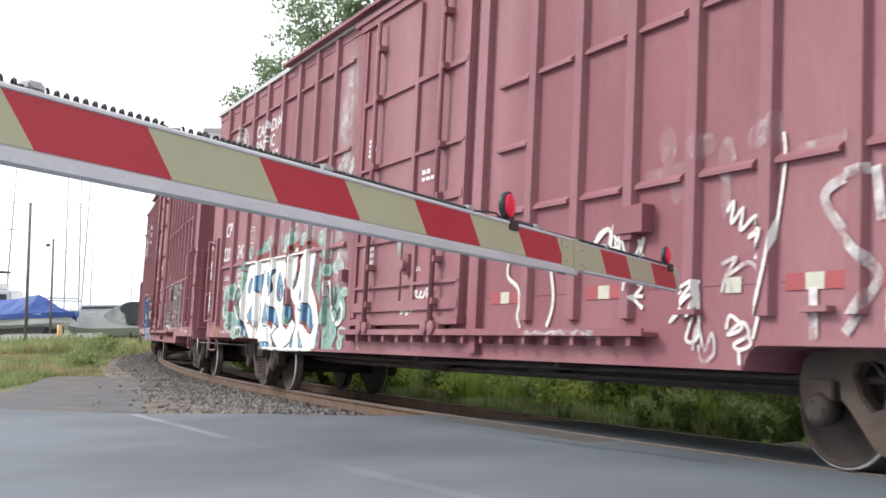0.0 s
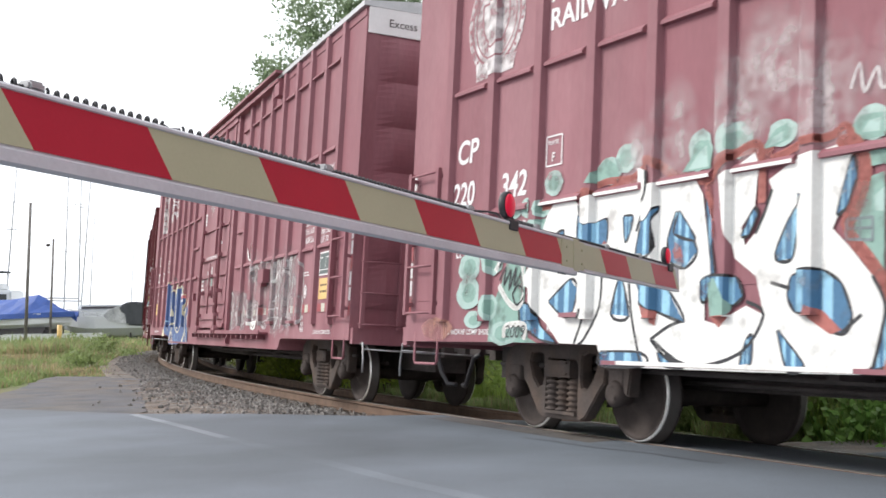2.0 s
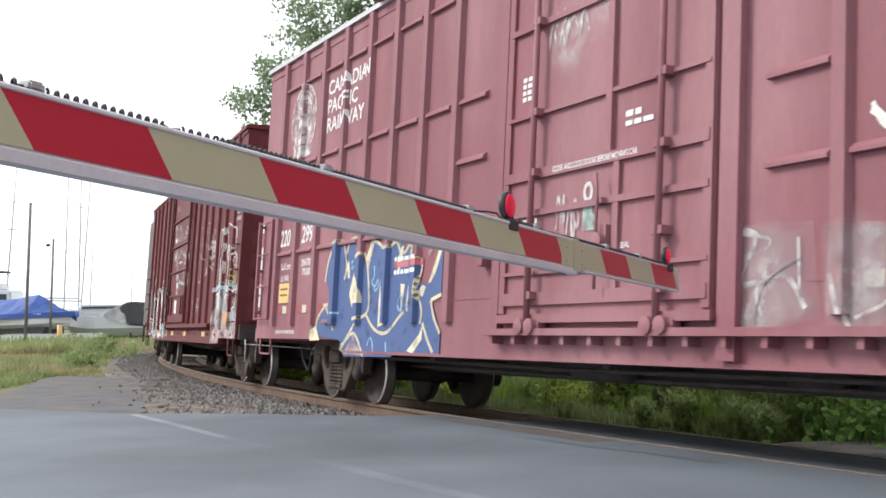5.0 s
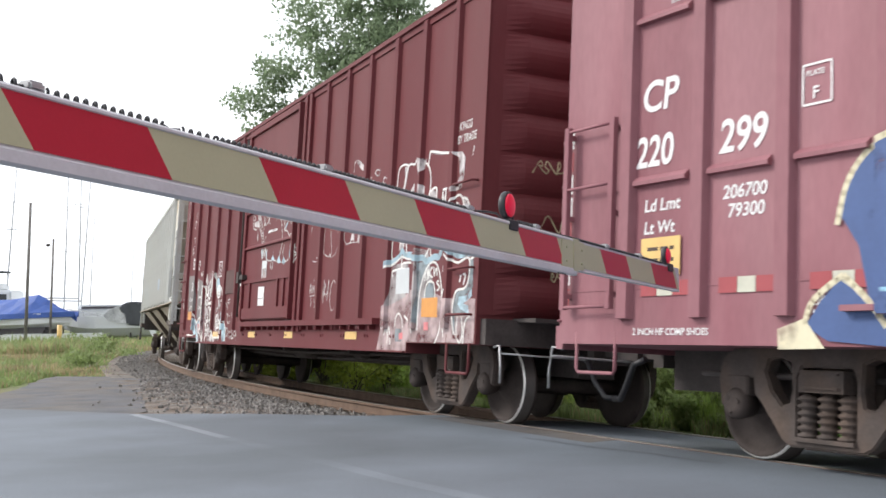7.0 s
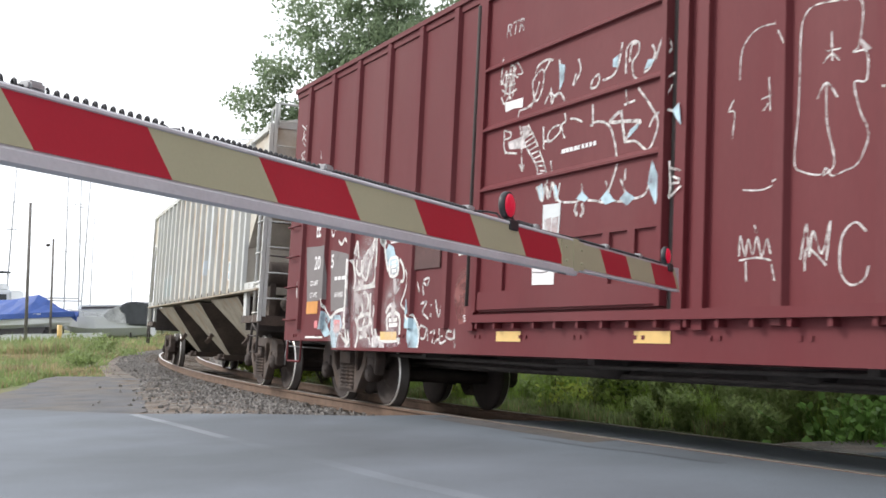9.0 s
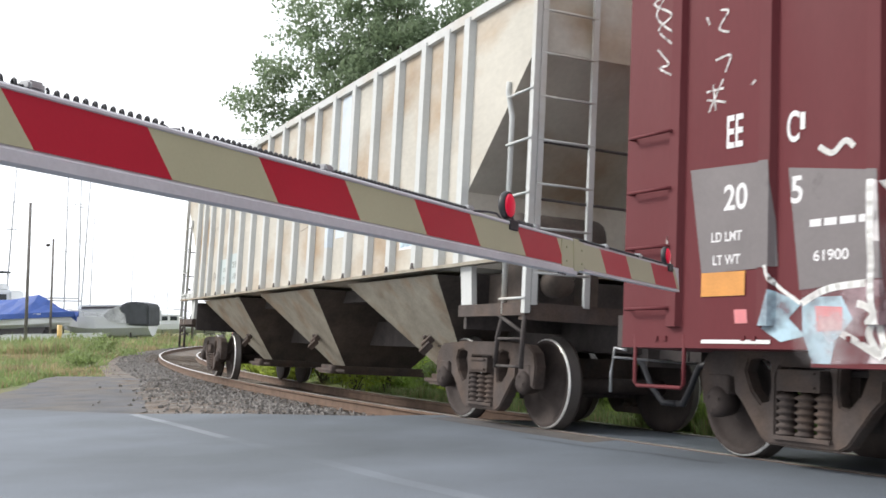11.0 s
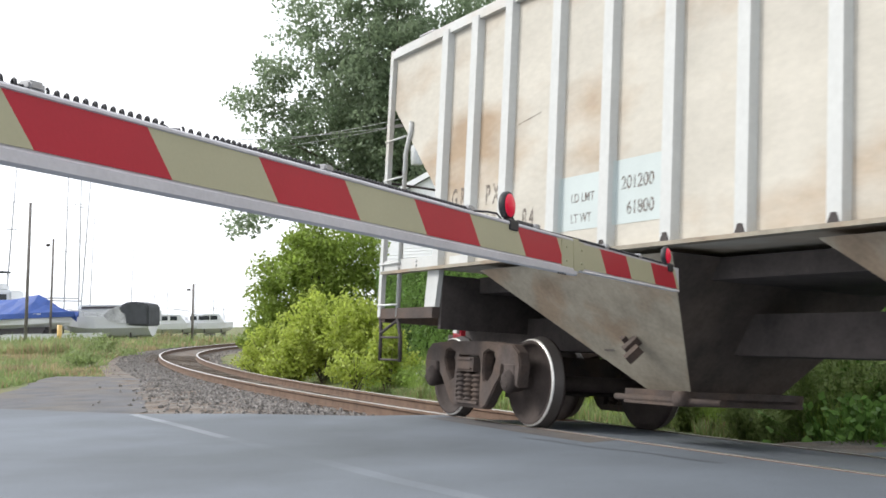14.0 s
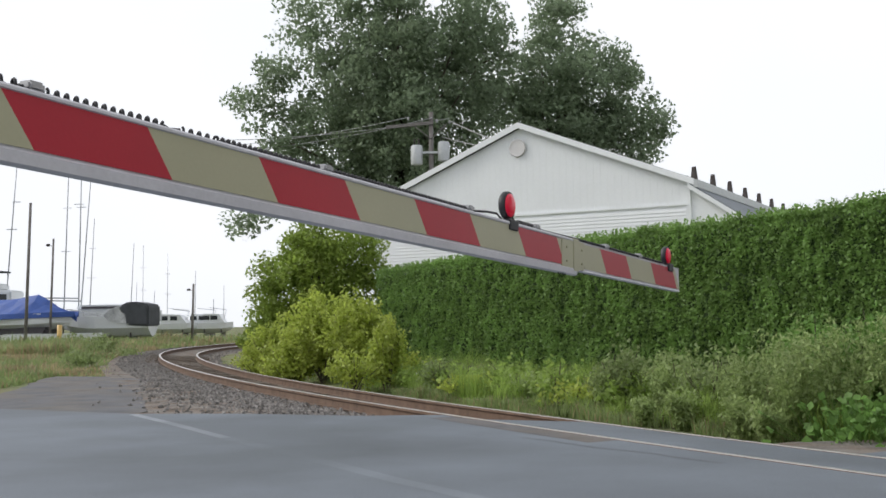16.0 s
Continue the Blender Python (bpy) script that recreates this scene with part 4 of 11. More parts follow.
    letters = [
        [(-6.66, 2.03), (-6.56, 2.13), (-6.26, 2.14), (-6.19, 2.07), (-6.13, 2.12), (-5.73, 2.16), (-5.39, 2.15), (-5.4, 2.31), (-5.24, 2.26), (-5.23, 2.14), (-5, 2.16), (-4.7, 2.12), (-4.62, 2), (-4.58, 1.77), (-4.54, 1.58), (-4.52, 1.36), (-4.62, 1.33), (-4.63, 1.24), (-4.58, 1.18), (-4.57, 1), (-4.53, 0.93), (-4.42, 0.92), (-4.42, 0.69), (-4.79, 0.66), (-5.3, 0.68), (-5.84, 0.76), (-5.86, 0.83), (-6.41, 0.84), (-6.62, 1.02), (-6.83, 1.14), (-6.85, 1.35), (-6.98, 1.4), (-6.78, 1.62), (-6.77, 1.81)],
        [(-5.41, 1.08), (-5.15, 1.01), (-4.8, 1.08), (-4.46, 1), (-4.15, 1.13), (-3.98, 1.06), (-4.06, 1.34), (-4.27, 1.48), (-4.35, 1.72), (-4.4, 2.11), (-4.09, 2.25), (-4.05, 2.16), (-4.08, 1.86), (-4.21, 1.71), (-4.17, 1.57), (-4.07, 1.66), (-3.98, 1.81), (-3.92, 1.96), (-3.95, 2.03), (-3.73, 2.14), (-3.54, 2.17), (-3.34, 2.2), (-3.23, 2.14), (-3.21, 2.01), (-3.3, 1.79), (-3.38, 1.63), (-3.25, 1.51), (-3.06, 1.3), (-2.96, 1.11), (-3, 0.89), (-3.05, 0.73), (-3.15, 0.66), (-4.1, 0.65), (-5.38, 0.65)]]
    for q in letters:
        sd.paint("graffiti", P_WHITE, [q], "white letter faces")
    ledge = Side(sd.car, sd.V + 0.05)
    for u in (-6.76, -5.94, -5.12, -4.30):
        ledge.paint("graffiti", P_WHITE, [[(u, 2.121), (u + 0.59, 2.121), (u + 0.59, 2.149), (u, 2.149)]], "white paint on the batten")
    gaps = [
        [(-6.63, 1.66), (-6.55, 1.81), (-6.4, 1.86), (-6.44, 1.69), (-6.51, 1.61)],
        [(-6.19, 1.98), (-6.04, 1.87), (-5.81, 1.91), (-5.77, 1.88), (-5.78, 1.72), (-5.89, 1.61), (-6.07, 1.66), (-6.19, 1.76)],
        [(-6.59, 1.22), (-6.27, 1.41), (-6.17, 1.32), (-6.23, 1.13), (-6.36, 1.08)],
        [(-5.58, 1.44), (-5.46, 1.07), (-5.69, 1.09)],
        [(-5.38, 1.37), (-5.26, 1.37), (-4.99, 1.27), (-4.8, 1.02), (-5.18, 1.13), (-5.28, 1.19)],
        [(-5.56, 1.91), (-5.44, 1.9), (-5.48, 1.76), (-5.53, 1.7)]]
    inner_shading(sd, gaps)
    gaps = [
        [(-5.33, 1.83), (-5.22, 1.84), (-5.12, 1.95), (-5.16, 1.83), (-5.16, 1.57), (-5.38, 1.53), (-5.38, 1.65)],
        [(-4.91, 1.89), (-4.81, 1.79), (-4.67, 1.56), (-4.8, 1.44), (-4.97, 1.5), (-5, 1.68)],
        [(-4.62, 1.33), (-4.54, 1.36), (-4.5, 1.33), (-4.58, 1.17), (-4.62, 1.2)],
        [(-4.58, 1.96), (-4.51, 1.76), (-4.45, 1.54), (-4.42, 1.38), (-4.48, 1.36), (-4.54, 1.62)],
        [(-7.06, 1.22), (-6.83, 1.19), (-6.72, 1), (-6.48, 0.85), (-6.71, 0.88), (-7.03, 1.02)],
        [(-5.82, 0.77), (-5.3, 0.77), (-5.25, 0.67), (-5.81, 0.66)]]
    inner_shading(sd, gaps)
    gaps = [
        [(-5.09, 0.78), (-4.98, 0.74), (-4.79, 0.67), (-5.03, 0.68)],
        [(-3.62, 1.89), (-3.76, 1.72), (-3.87, 1.51), (-3.85, 1.44), (-3.73, 1.45), (-3.68, 1.67)],
        [(-3.73, 1.32), (-3.61, 1.36), (-3.46, 1.35), (-3.31, 1.26), (-3.22, 1.05), (-3.27, 0.93), (-3.39, 0.95), (-3.51, 1.06), (-3.69, 1.08), (-3.76, 1.19)],
        [(-3.28, 1.94), (-3.22, 2.1), (-3.19, 1.97), (-3.27, 1.77), (-3.34, 1.73)],
        [(-3.85, 0.95), (-3.62, 0.72), (-3.65, 0.67), (-3.76, 0.68)],
        [(-2.95, 1.05), (-2.91, 0.89), (-2.94, 0.73), (-3.05, 0.7), (-2.98, 0.89)]]
    inner_shading(sd, gaps)
    gaps = [
        [(-4.21, 1.64), (-4.09, 1.83), (-4.06, 1.79), (-4.14, 1.65)],
        [(-4.46, 1.35), (-4.26, 1.34), (-4.19, 1.2), (-4.28, 1.14), (-4.38, 1.16)],
        [(-4.14, 0.88), (-4.09, 0.91), (-4.1, 0.71), (-4.2, 0.7)],
        [(-4.88, 1.89), (-4.76, 1.75), (-4.7, 1.65), (-4.93, 1.72)]]
    inner_shading(sd, gaps)
    sd.paint("graffiti", P_GREEN, [[(-4.55, 1.31), (-4.42, 1.34), (-4.29, 1.12), (-4.32, 1.06), (-4.52, 1.05)]], "green tab")
    sd.paint("graffiti", P_RUST, [
        [(-5.26, 1.15), (-5.11, 1.1), (-5.13, 0.99), (-5.2, 1.01)],
        [(-4.92, 1.65), (-4.85, 1.61), (-4.81, 1.47), (-4.92, 1.5), (-4.94, 1.58)],
        [(-5.81, 1.73), (-5.77, 1.7), (-5.83, 1.5), (-5.9, 1.6)],
        [(-3.57, 1.12), (-3.45, 1.08), (-3.3, 0.95), (-3.39, 0.92), (-3.6, 1.04)],
        [(-4.52, 1.05), (-4.32, 1.06), (-4.42, 0.97)]] + curve([(-3.34, 2.21), (-3.21, 2.21), (-3.13, 2.09), (-3.12, 1.92), (-3.2, 1.72), (-3.25, 1.6), (-3.06, 1.38), (-2.9, 1.13), (-2.88, 0.89), (-2.93, 0.69)], 0.045) + curve([(-4.05, 2.25), (-4.01, 2.11), (-4.01, 1.88)], 0.03) + curve([(-4.45, 1.64), (-4.51, 1.85), (-4.58, 2.08)], 0.03), "dull red inner shading and edge")
    ink = []
    ink += curve([(-5.18, 0.88), (-4.98, 0.98), (-4.84, 1.02)], 0.014)
    ink += curve([(-5.47, 1.39), (-5.42, 1.07), (-5.3, 0.69)], 0.014)
    ink += curve([(-5.83, 1.48), (-5.85, 1.16), (-6.04, 0.89), (-6.13, 0.83)], 0.014)
    ink += curve([(-5.18, 0.88), (-5, 0.74), (-4.79, 0.66)], 0.014)
    ink += curve([(-6.19, 0.84), (-6.08, 1.06), (-6.05, 1.14)], 0.014)
    ink += curve([(-5.23, 2.26), (-5.23, 2.08), (-5.32, 1.93), (-5.39, 1.77)], 0.014)
    ink += curve([(-6.19, 2.07), (-6.17, 1.97)], 0.014)
    ink += curve([(-5.15, 0.87), (-4.74, 0.68), (-4.21, 0.78), (-3.98, 1.06), (-4.15, 1.16)], 0.014)
    ink += curve([(-3.3, 0.93), (-3.14, 1.05)], 0.014)
    ink += curve([(-3.92, 1.29), (-3.74, 1.24)], 0.014)
    ink += curve([(-3.06, 1.3), (-2.96, 1.11), (-3, 0.89), (-3.05, 0.71)], 0.014)
    ink += curve([(-3.92, 1.96), (-3.98, 1.81), (-4.07, 1.65)], 0.014)
    sd.paint("graffiti", P_BLACK, ink, "black letter edges")
    ink = []
    ink += curve([(-2.65, 1.46), (-2.71, 1.6), (-2.6, 1.63), (-2.53, 1.45), (-2.44, 1.19), (-2.27, 1.06), (-2.1, 1.09), (-2.05, 1.26), (-2.17, 1.35)], 0.035)
    sd.paint("graffiti", P_WHITE, ink, "white halo of a tag")
    ink = []
    ink += curve([(-7.5, 1.54), (-7.33, 1.74), (-7.16, 1.75), (-7.04, 1.59), (-6.98, 1.34), (-7.08, 1.18), (-7.25, 1.23), (-7.43, 1.4)], 0.03)
    ink += curve([(-7.31, 0.89), (-7.28, 1.0), (-6.97, 1.01), (-6.97, 0.87)], 0.03)
    sd.paint("graffiti", P_WHITE, ink, "white halo of a tag")
    ink = []
    ink += curve([(-7.44, 1.58), (-7.33, 1.7), (-7.21, 1.71), (-7.1, 1.64)], 0.012)
    ink += curve([(-7.42, 1.45), (-7.32, 1.57), (-7.34, 1.4), (-7.23, 1.54), (-7.25, 1.35), (-7.14, 1.56), (-7.16, 1.39), (-7.05, 1.51)], 0.012)
    ink += curve([(-7.19, 1.31), (-7.11, 1.2), (-6.98, 1.3), (-7.09, 1.39), (-7.19, 1.31)], 0.012)
    sd.paint("graffiti", P_BLACK, ink, "dark scrawled tag")
    ink = []
    ink += curve([(-2.53, 1.58), (-2.49, 1.32), (-2.46, 1.53), (-2.41, 1.27), (-2.35, 1.57), (-2.33, 1.31), (-2.27, 1.48)], 0.014)
    ink += curve([(-2.45, 1.23), (-2.34, 1.27), (-2.22, 1.18), (-2.16, 1.26), (-2.27, 1.12), (-2.36, 1.06)], 0.014)
    sd.paint("graffiti", P_BLACK, ink, "dark scrawled tag")
    sd.words("graffiti", "2009", -7.3, 0.89, 0.17, P_BLACK, 0.2)
    ink = []
    ink += curve([(-3.24, 2.56), (-3.17, 2.72), (-3.13, 2.52), (-3.03, 2.67), (-2.99, 2.52), (-2.85, 2.57)], 0.012)
    ink += curve([(-2.4, 2.5), (-2.38, 2.72), (-2.3, 2.52), (-2.23, 2.71), (-2.19, 2.53), (-2.06, 2.66)], 0.012)
    ink += curve([(-1.2, 2.28), (-1.15, 2.39), (-1.06, 2.28), (-0.99, 2.33), (-0.92, 2.22), (-1.1, 2.17), (-0.99, 2.0)], 0.012)
    ink.append(oval(-1.71, 2.0, 0.06, 0.04, 18, 0.08, 0))
    ink.append(oval(-2.30, 2.0, 0.07, 0.06, 18, 0.08, 1))
    sd.paint("graffiti", P_WHITE_THIN, ink, "faded grey tags")
    ink = []
    ink.append([(-2.72, 2.23), (-2.65, 2.52), (-2.58, 2.3), (-2.6, 1.95), (-2.71, 1.96)])
    ink.append([(-1.47, 1.04), (-1.32, 1.04), (-1.34, 0.68), (-1.45, 0.68)])
    sd.paint("graffiti", P_PINK, ink, "rubbed pale streak")
    ink = []
    ink.append(oval(-8.61, 0.98, 0.32, 0.12, 18, 0.08, 0))
    sd.paint("graffiti", P_ORANGE_THIN, ink, "worn orange smear")
    ink = []
    ink.append([(4.71, 2.26), (5.27, 2.28), (5.29, 2.2), (4.73, 2.18)])
    ink.append([(6.43, 2.23), (6.93, 2.25), (6.94, 2.18), (6.43, 2.17)])
    ink.append(oval(5.01, 2.43, 0.11, 0.16, 18, 0.08, 0))
    ink.append(oval(5.14, 2.06, 0.09, 0.11, 18, 0.08, 1))
    ink.append(oval(5.44, 2.37, 0.14, 0.1, 18, 0.08, 2))
    ink.append(oval(5.72, 2.22, 0.1, 0.18, 18, 0.08, 3))
    ink.append(oval(5.71, 1.96, 0.06, 0.18, 18, 0.08, 4))
    ink.append(oval(6.08, 2.35, 0.15, 0.11, 18, 0.08, 5))
    ink.append(oval(6.23, 2.37, 0.08, 0.12, 18, 0.08, 6))
    sd.paint("graffiti", P_MIST, ink, "white overspray")
    ink = []
    ink += curve([(7.08, 1.98), (6.81, 1.93), (6.69, 1.83), (6.82, 1.64), (7.09, 1.37), (7.16, 1.29), (7.04, 1.13), (6.88, 0.93)], 0.038)
    ink += curve([(7.12, 1.99), (7.17, 1.64)], 0.038)
    ink += curve([(6.6, 1.24), (6.61, 0.89)], 0.038)
    sd.paint("graffiti", P_WHITE_THIN, ink, "broad white strokes")
    ink = []
    ink += curve([(6.3, 2.34), (6.32, 2.13), (6.25, 1.69), (6.18, 1.38), (6.03, 0.89)], 0.015)
    ink += curve([(5.73, 1.83), (5.8, 1.9), (5.78, 1.74), (5.9, 1.84), (5.88, 1.68), (6.03, 1.77), (6.09, 1.7), (5.97, 1.62), (6.14, 1.66), (6.04, 1.46)], 0.015)
    ink += curve([(5.75, 0.96), (5.79, 1.06), (5.92, 0.97), (5.77, 0.92), (5.92, 1.01), (5.99, 0.92), (5.84, 0.85), (5.9, 0.81), (6.01, 0.85), (5.98, 0.92)], 0.015)
    ink += curve([(5.89, 0.81), (5.9, 0.68)], 0.015)
    ink += curve([(4.03, 1.72), (4.2, 1.82), (4.36, 1.72), (4.38, 1.88), (4.5, 1.69), (4.58, 1.83), (4.68, 1.61)], 0.015)
    ink += curve([(5.18, 1.24), (5.43, 1.32), (5.09, 1.02), (5.43, 1.23), (5.29, 0.89), (5.44, 0.92), (5.41, 1.32)], 0.015)
    ink += curve([(4.58, 1.36), (4.71, 1.31), (4.6, 1.22), (4.73, 1.14)], 0.015)
    sd.paint("graffiti", P_WHITE, ink, "white scrawled tags")
    ink = []
    ink += curve([(5.37, 0.8), (5.43, 1.0), (5.51, 0.8), (5.59, 0.93), (5.62, 0.78), (5.49, 0.72), (5.44, 0.84)], 0.016)
    ink += curve([(5.68, 1.44), (5.84, 1.48), (5.73, 1.35), (5.96, 1.44), (6.07, 1.38)], 0.016)
    ink += curve([(5.69, 1.23), (5.73, 1.33), (5.8, 1.23)], 0.016)
    ink += curve([(3.71, 0.88), (4.42, 0.92)], 0.016)
    sd.paint("graffiti", P_WHITE_THIN, ink, "ghost tags")
    ink = []
    ink += line([(-3.26, 1.68), (-3.27, 1.55), (-3.06, 1.53), (-3.06, 1.68), (-3.26, 1.68)], 0.01)
    ink += line([(-3.16, 1.68), (-3.16, 1.54)], 0.01)
    ink += line([(-3.26, 1.62), (-3.06, 1.61)], 0.01)
    sd.paint("plate_mark", P_SKY_DARK, ink, "welded frame of a card holder")
    lip = Side(sd.car, sd.V + 0.02)
    lip.paint("graffiti", P_WHITE, [[(-5.6, 0.667), (-3.2, 0.667), (-3.2, 0.70), (-5.6, 0.70)]], "white paint on the sill lip")
    door = Side(sd.car, sd.V + 0.065)
    door.paint("graffiti", P_WHITE, scrawl(0.35, 1.31, 0.55, 0.13, 0.014, 41) + scrawl(0.0, 1.14, 0.32, 0.11, 0.012, 42), "white tags on the door")
    mist(door, [(-1.1, 2.1, 0.24, 0.42), (-1.12, 2.35, 0.2, 0.2), (-0.85, 2.3, 0.2, 0.2)])
    door.paint("graffiti", P_WHITE_THIN, scrawl(-1.25, 2.62, 0.32, 0.14, 0.014, 45, 9) + scrawl(-1.22, 2.6, 0.28, 0.12, 0.012, 46, 8), "chalky tag on the door")
    track = Side(sd.car, sd.V + 0.165)
    track.paint("graffiti", P_WHITE_THIN, scrawl(3.1, 0.905, 1.1, 0.05, 0.008, 44, 16), "faint tag on the track")
    ink = []
    ink += curve([(2.54, 1.67), (2.61, 1.73), (2.73, 1.8), (2.89, 1.82), (3.06, 1.74)], 0.022)
    ink += curve([(2.54, 1.67), (2.48, 1.6), (2.5, 1.48), (2.7, 1.37), (2.73, 1.21), (2.7, 1.09), (2.77, 0.98)], 0.022)
    ink += curve([(3.17, 1.72), (3.25, 1.61), (3.32, 1.43), (3.35, 1.26), (3.33, 1.13), (3.25, 0.99)], 0.022)
    ink += curve([(2.53, 1.73), (2.48, 1.79), (2.51, 1.84), (2.6, 1.87), (2.69, 1.86), (2.71, 1.81), (2.63, 1.74)], 0.022)
    sd.paint("graffiti", P_WHITE, ink, "white outlined loop")
    ink = []
    ink += curve([(3.92, 1.69), (3.98, 1.7), (4.08, 1.8), (4.21, 1.83), (4.24, 1.76), (4.19, 1.59), (4.13, 1.46), (4.09, 1.47), (4.06, 1.6), (3.99, 1.73)], 0.016)
    ink += curve([(4.22, 1.46), (4.24, 1.62), (4.29, 1.88), (4.32, 1.7), (4.35, 1.44)], 0.016)
    ink += curve([(4.22, 1.65), (4.42, 1.66)], 0.016)
    ink += curve([(4.35, 1.53), (4.38, 1.73), (4.45, 1.92)], 0.016)
    ink += curve([(4.45, 1.51), (4.49, 1.8), (4.52, 1.64), (4.6, 1.57), (4.68, 1.68), (4.72, 1.7), (4.68, 1.58), (4.72, 1.56)], 0.016)
    ink += curve([(4.67, 1.53), (4.57, 1.42), (4.53, 1.28)], 0.016)
    ink += curve([(4.39, 1.42), (4.44, 1.45), (4.5, 1.41)], 0.016)
    ink += curve([(4.73, 1.43), (4.61, 1.37), (4.73, 1.34)], 0.016)
    ink += curve([(4.73, 1.23), (4.6, 1.23), (4.73, 1.13)], 0.016)
    sd.paint("graffiti", P_WHITE, ink, "white tag")
    mist(sd, [(-2.2, 4.3, 0.42, 0.75), (-2.35, 3.9, 0.3, 0.5), (-2.12, 3.3, 0.35, 0.3)])
    ink = scrawl(-2.5, 3.12, 0.32, 0.3, 0.014, 47, 6) + curve([(-2.1, 3.12), (-2.0, 3.22), (-1.9, 3.33)], 0.03) + curve([(-2.06, 3.08), (-1.98, 3.16), (-1.88, 3.25)], 0.02)
    sd.paint("graffiti", P_WHITE_THIN, ink, "chalky scribble")


def graffiti_b(sd):
    """Worn silver letters on one half, blue and cream letters on the other."""
    ink = []
    ink.append([(1.65, 1.75), (2.41, 1.63), (2.46, 1.08), (2.36, 0.98), (1.73, 0.96)])
    ink.append([(2.58, 1.66), (3.2, 1.59), (3.22, 1.14), (3.06, 0.99), (2.62, 0.98)])
    ink.append([(3.43, 2.1), (3.69, 2.11), (4.08, 2.04), (4.13, 1.74), (3.45, 1.89)])
    ink.append([(3.48, 1.51), (4.15, 1.45), (4.14, 1.12), (3.99, 0.99), (3.72, 0.98), (3.51, 1.07)])
    ink.append([(4.33, 1.32), (4.95, 1.3), (4.95, 1.27), (4.8, 1.11), (4.55, 1.01), (4.35, 1.06)])
    ink.append([(4.26, 2.1), (4.58, 2.11), (4.91, 2.09), (4.92, 1.87), (4.5, 1.9), (4.51, 1.75), (4.28, 1.76)])
    ink.append([(5.07, 2.1), (5.7, 2.11), (5.74, 1.14), (5.43, 1.05), (5.14, 0.94)])
    ink.append([(5.95, 2.11), (6.5, 2.12), (6.52, 1.03), (5.98, 1.02)])
    ink.append([(1.25, 1.69), (1.42, 1.69), (1.49, 0.98), (1.31, 0.98)])
    sd.paint("graffiti", P_SILVER_THIN, ink, "thin worn silver letters")
    mist(sd, [(2.08, 1.3, 0.34, 0.5), (2.91, 1.27, 0.34, 0.5), (3.84, 1.25, 0.34, 0.5), (3.79, 1.95, 0.34, 0.5), (4.6, 1.79, 0.34, 0.5), (5.4, 1.83, 0.34, 0.5), (5.42, 1.26, 0.34, 0.5), (6.22, 1.83, 0.34, 0.5), (6.24, 1.3, 0.34, 0.5)])
    ink = []
    ink += curve([(1.74, 1.67), (2.08, 1.61), (2.05, 1.54), (1.83, 1.48)], 0.013)
    ink += curve([(2.07, 1.37), (1.97, 1.23), (2.03, 1.05)], 0.013)
    ink += curve([(2.37, 1.6), (2.39, 1.15)], 0.013)
    ink += curve([(3.17, 1.52), (3.22, 1.33), (3.14, 1.14), (2.87, 1.03)], 0.013)
    ink += curve([(3.52, 1.29), (3.62, 1.19), (3.87, 1.17), (4.03, 1.24)], 0.013)
    ink += curve([(3.51, 1.12), (3.71, 1.07), (4.01, 1.11)], 0.013)
    ink += curve([(3.63, 1.02), (3.77, 1.08), (3.77, 1.01)], 0.013)
    ink += curve([(3.65, 1.87), (3.78, 2.05), (3.97, 2.04), (4.06, 1.96)], 0.013)
    ink += curve([(4.12, 1.45), (4.11, 1.24), (4.04, 1.12)], 0.013)
    ink += curve([(4.37, 1.15), (4.5, 1.1), (4.78, 1.14)], 0.013)
    ink += curve([(4.4, 1.04), (4.6, 1.03), (4.78, 1.1)], 0.013)
    ink += curve([(4.96, 2.08), (4.88, 2.01), (4.92, 1.91), (5.04, 1.81)], 0.013)
    ink += curve([(5.39, 2.08), (5.31, 2.0), (5.33, 1.87), (5.25, 1.77)], 0.013)
    ink += curve([(5.59, 2.1), (5.58, 1.87), (5.57, 1.64), (5.47, 1.61)], 0.013)
    ink += curve([(5.41, 1.49), (5.53, 1.54), (5.58, 1.4), (5.52, 1.25), (5.43, 1.05), (5.31, 0.98)], 0.013)
    ink += curve([(6.12, 1.88), (6.19, 1.81), (6.24, 1.66), (6.2, 1.37), (6.12, 1.16)], 0.013)
    ink += curve([(6.09, 2.07), (6.15, 1.96), (6.35, 2.01), (6.4, 1.91)], 0.013)
    ink += curve([(6.24, 1.09), (6.38, 1.05), (6.51, 1.08)], 0.013)
    ink += curve([(6.0, 1.09), (6.03, 1.14)], 0.013)
    ink += curve([(5.74, 2.28), (5.79, 2.26)], 0.013)
    ink += curve([(4.29, 2.09), (4.49, 2.11), (4.77, 2.09)], 0.013)
    ink += curve([(4.58, 1.37), (4.68, 1.29), (4.68, 1.22)], 0.013)
    ink += curve([(5.11, 1.29), (5.42, 1.32), (5.54, 1.32)], 0.013)
    ink += curve([(5.11, 1.16), (5.43, 1.18), (5.66, 1.16)], 0.013)
    sd.paint("graffiti", P_WHITE_THIN, ink, "bright silver strokes")
    mist(Side(sd.car, sd.V + 0.057), [(-0.35, 4.5, 0.5, 0.5), (0.0, 4.0, 0.45, 0.45), (-0.5, 3.7, 0.4, 0.4)])
    ink = []
    ink.append([(1.14, 1.75), (2.5, 1.7), (2.59, 1.01), (1.27, 0.96)])
    ink.append([(2.67, 1.69), (3.19, 1.63), (3.27, 1.09), (3.13, 0.85), (2.8, 0.93)])
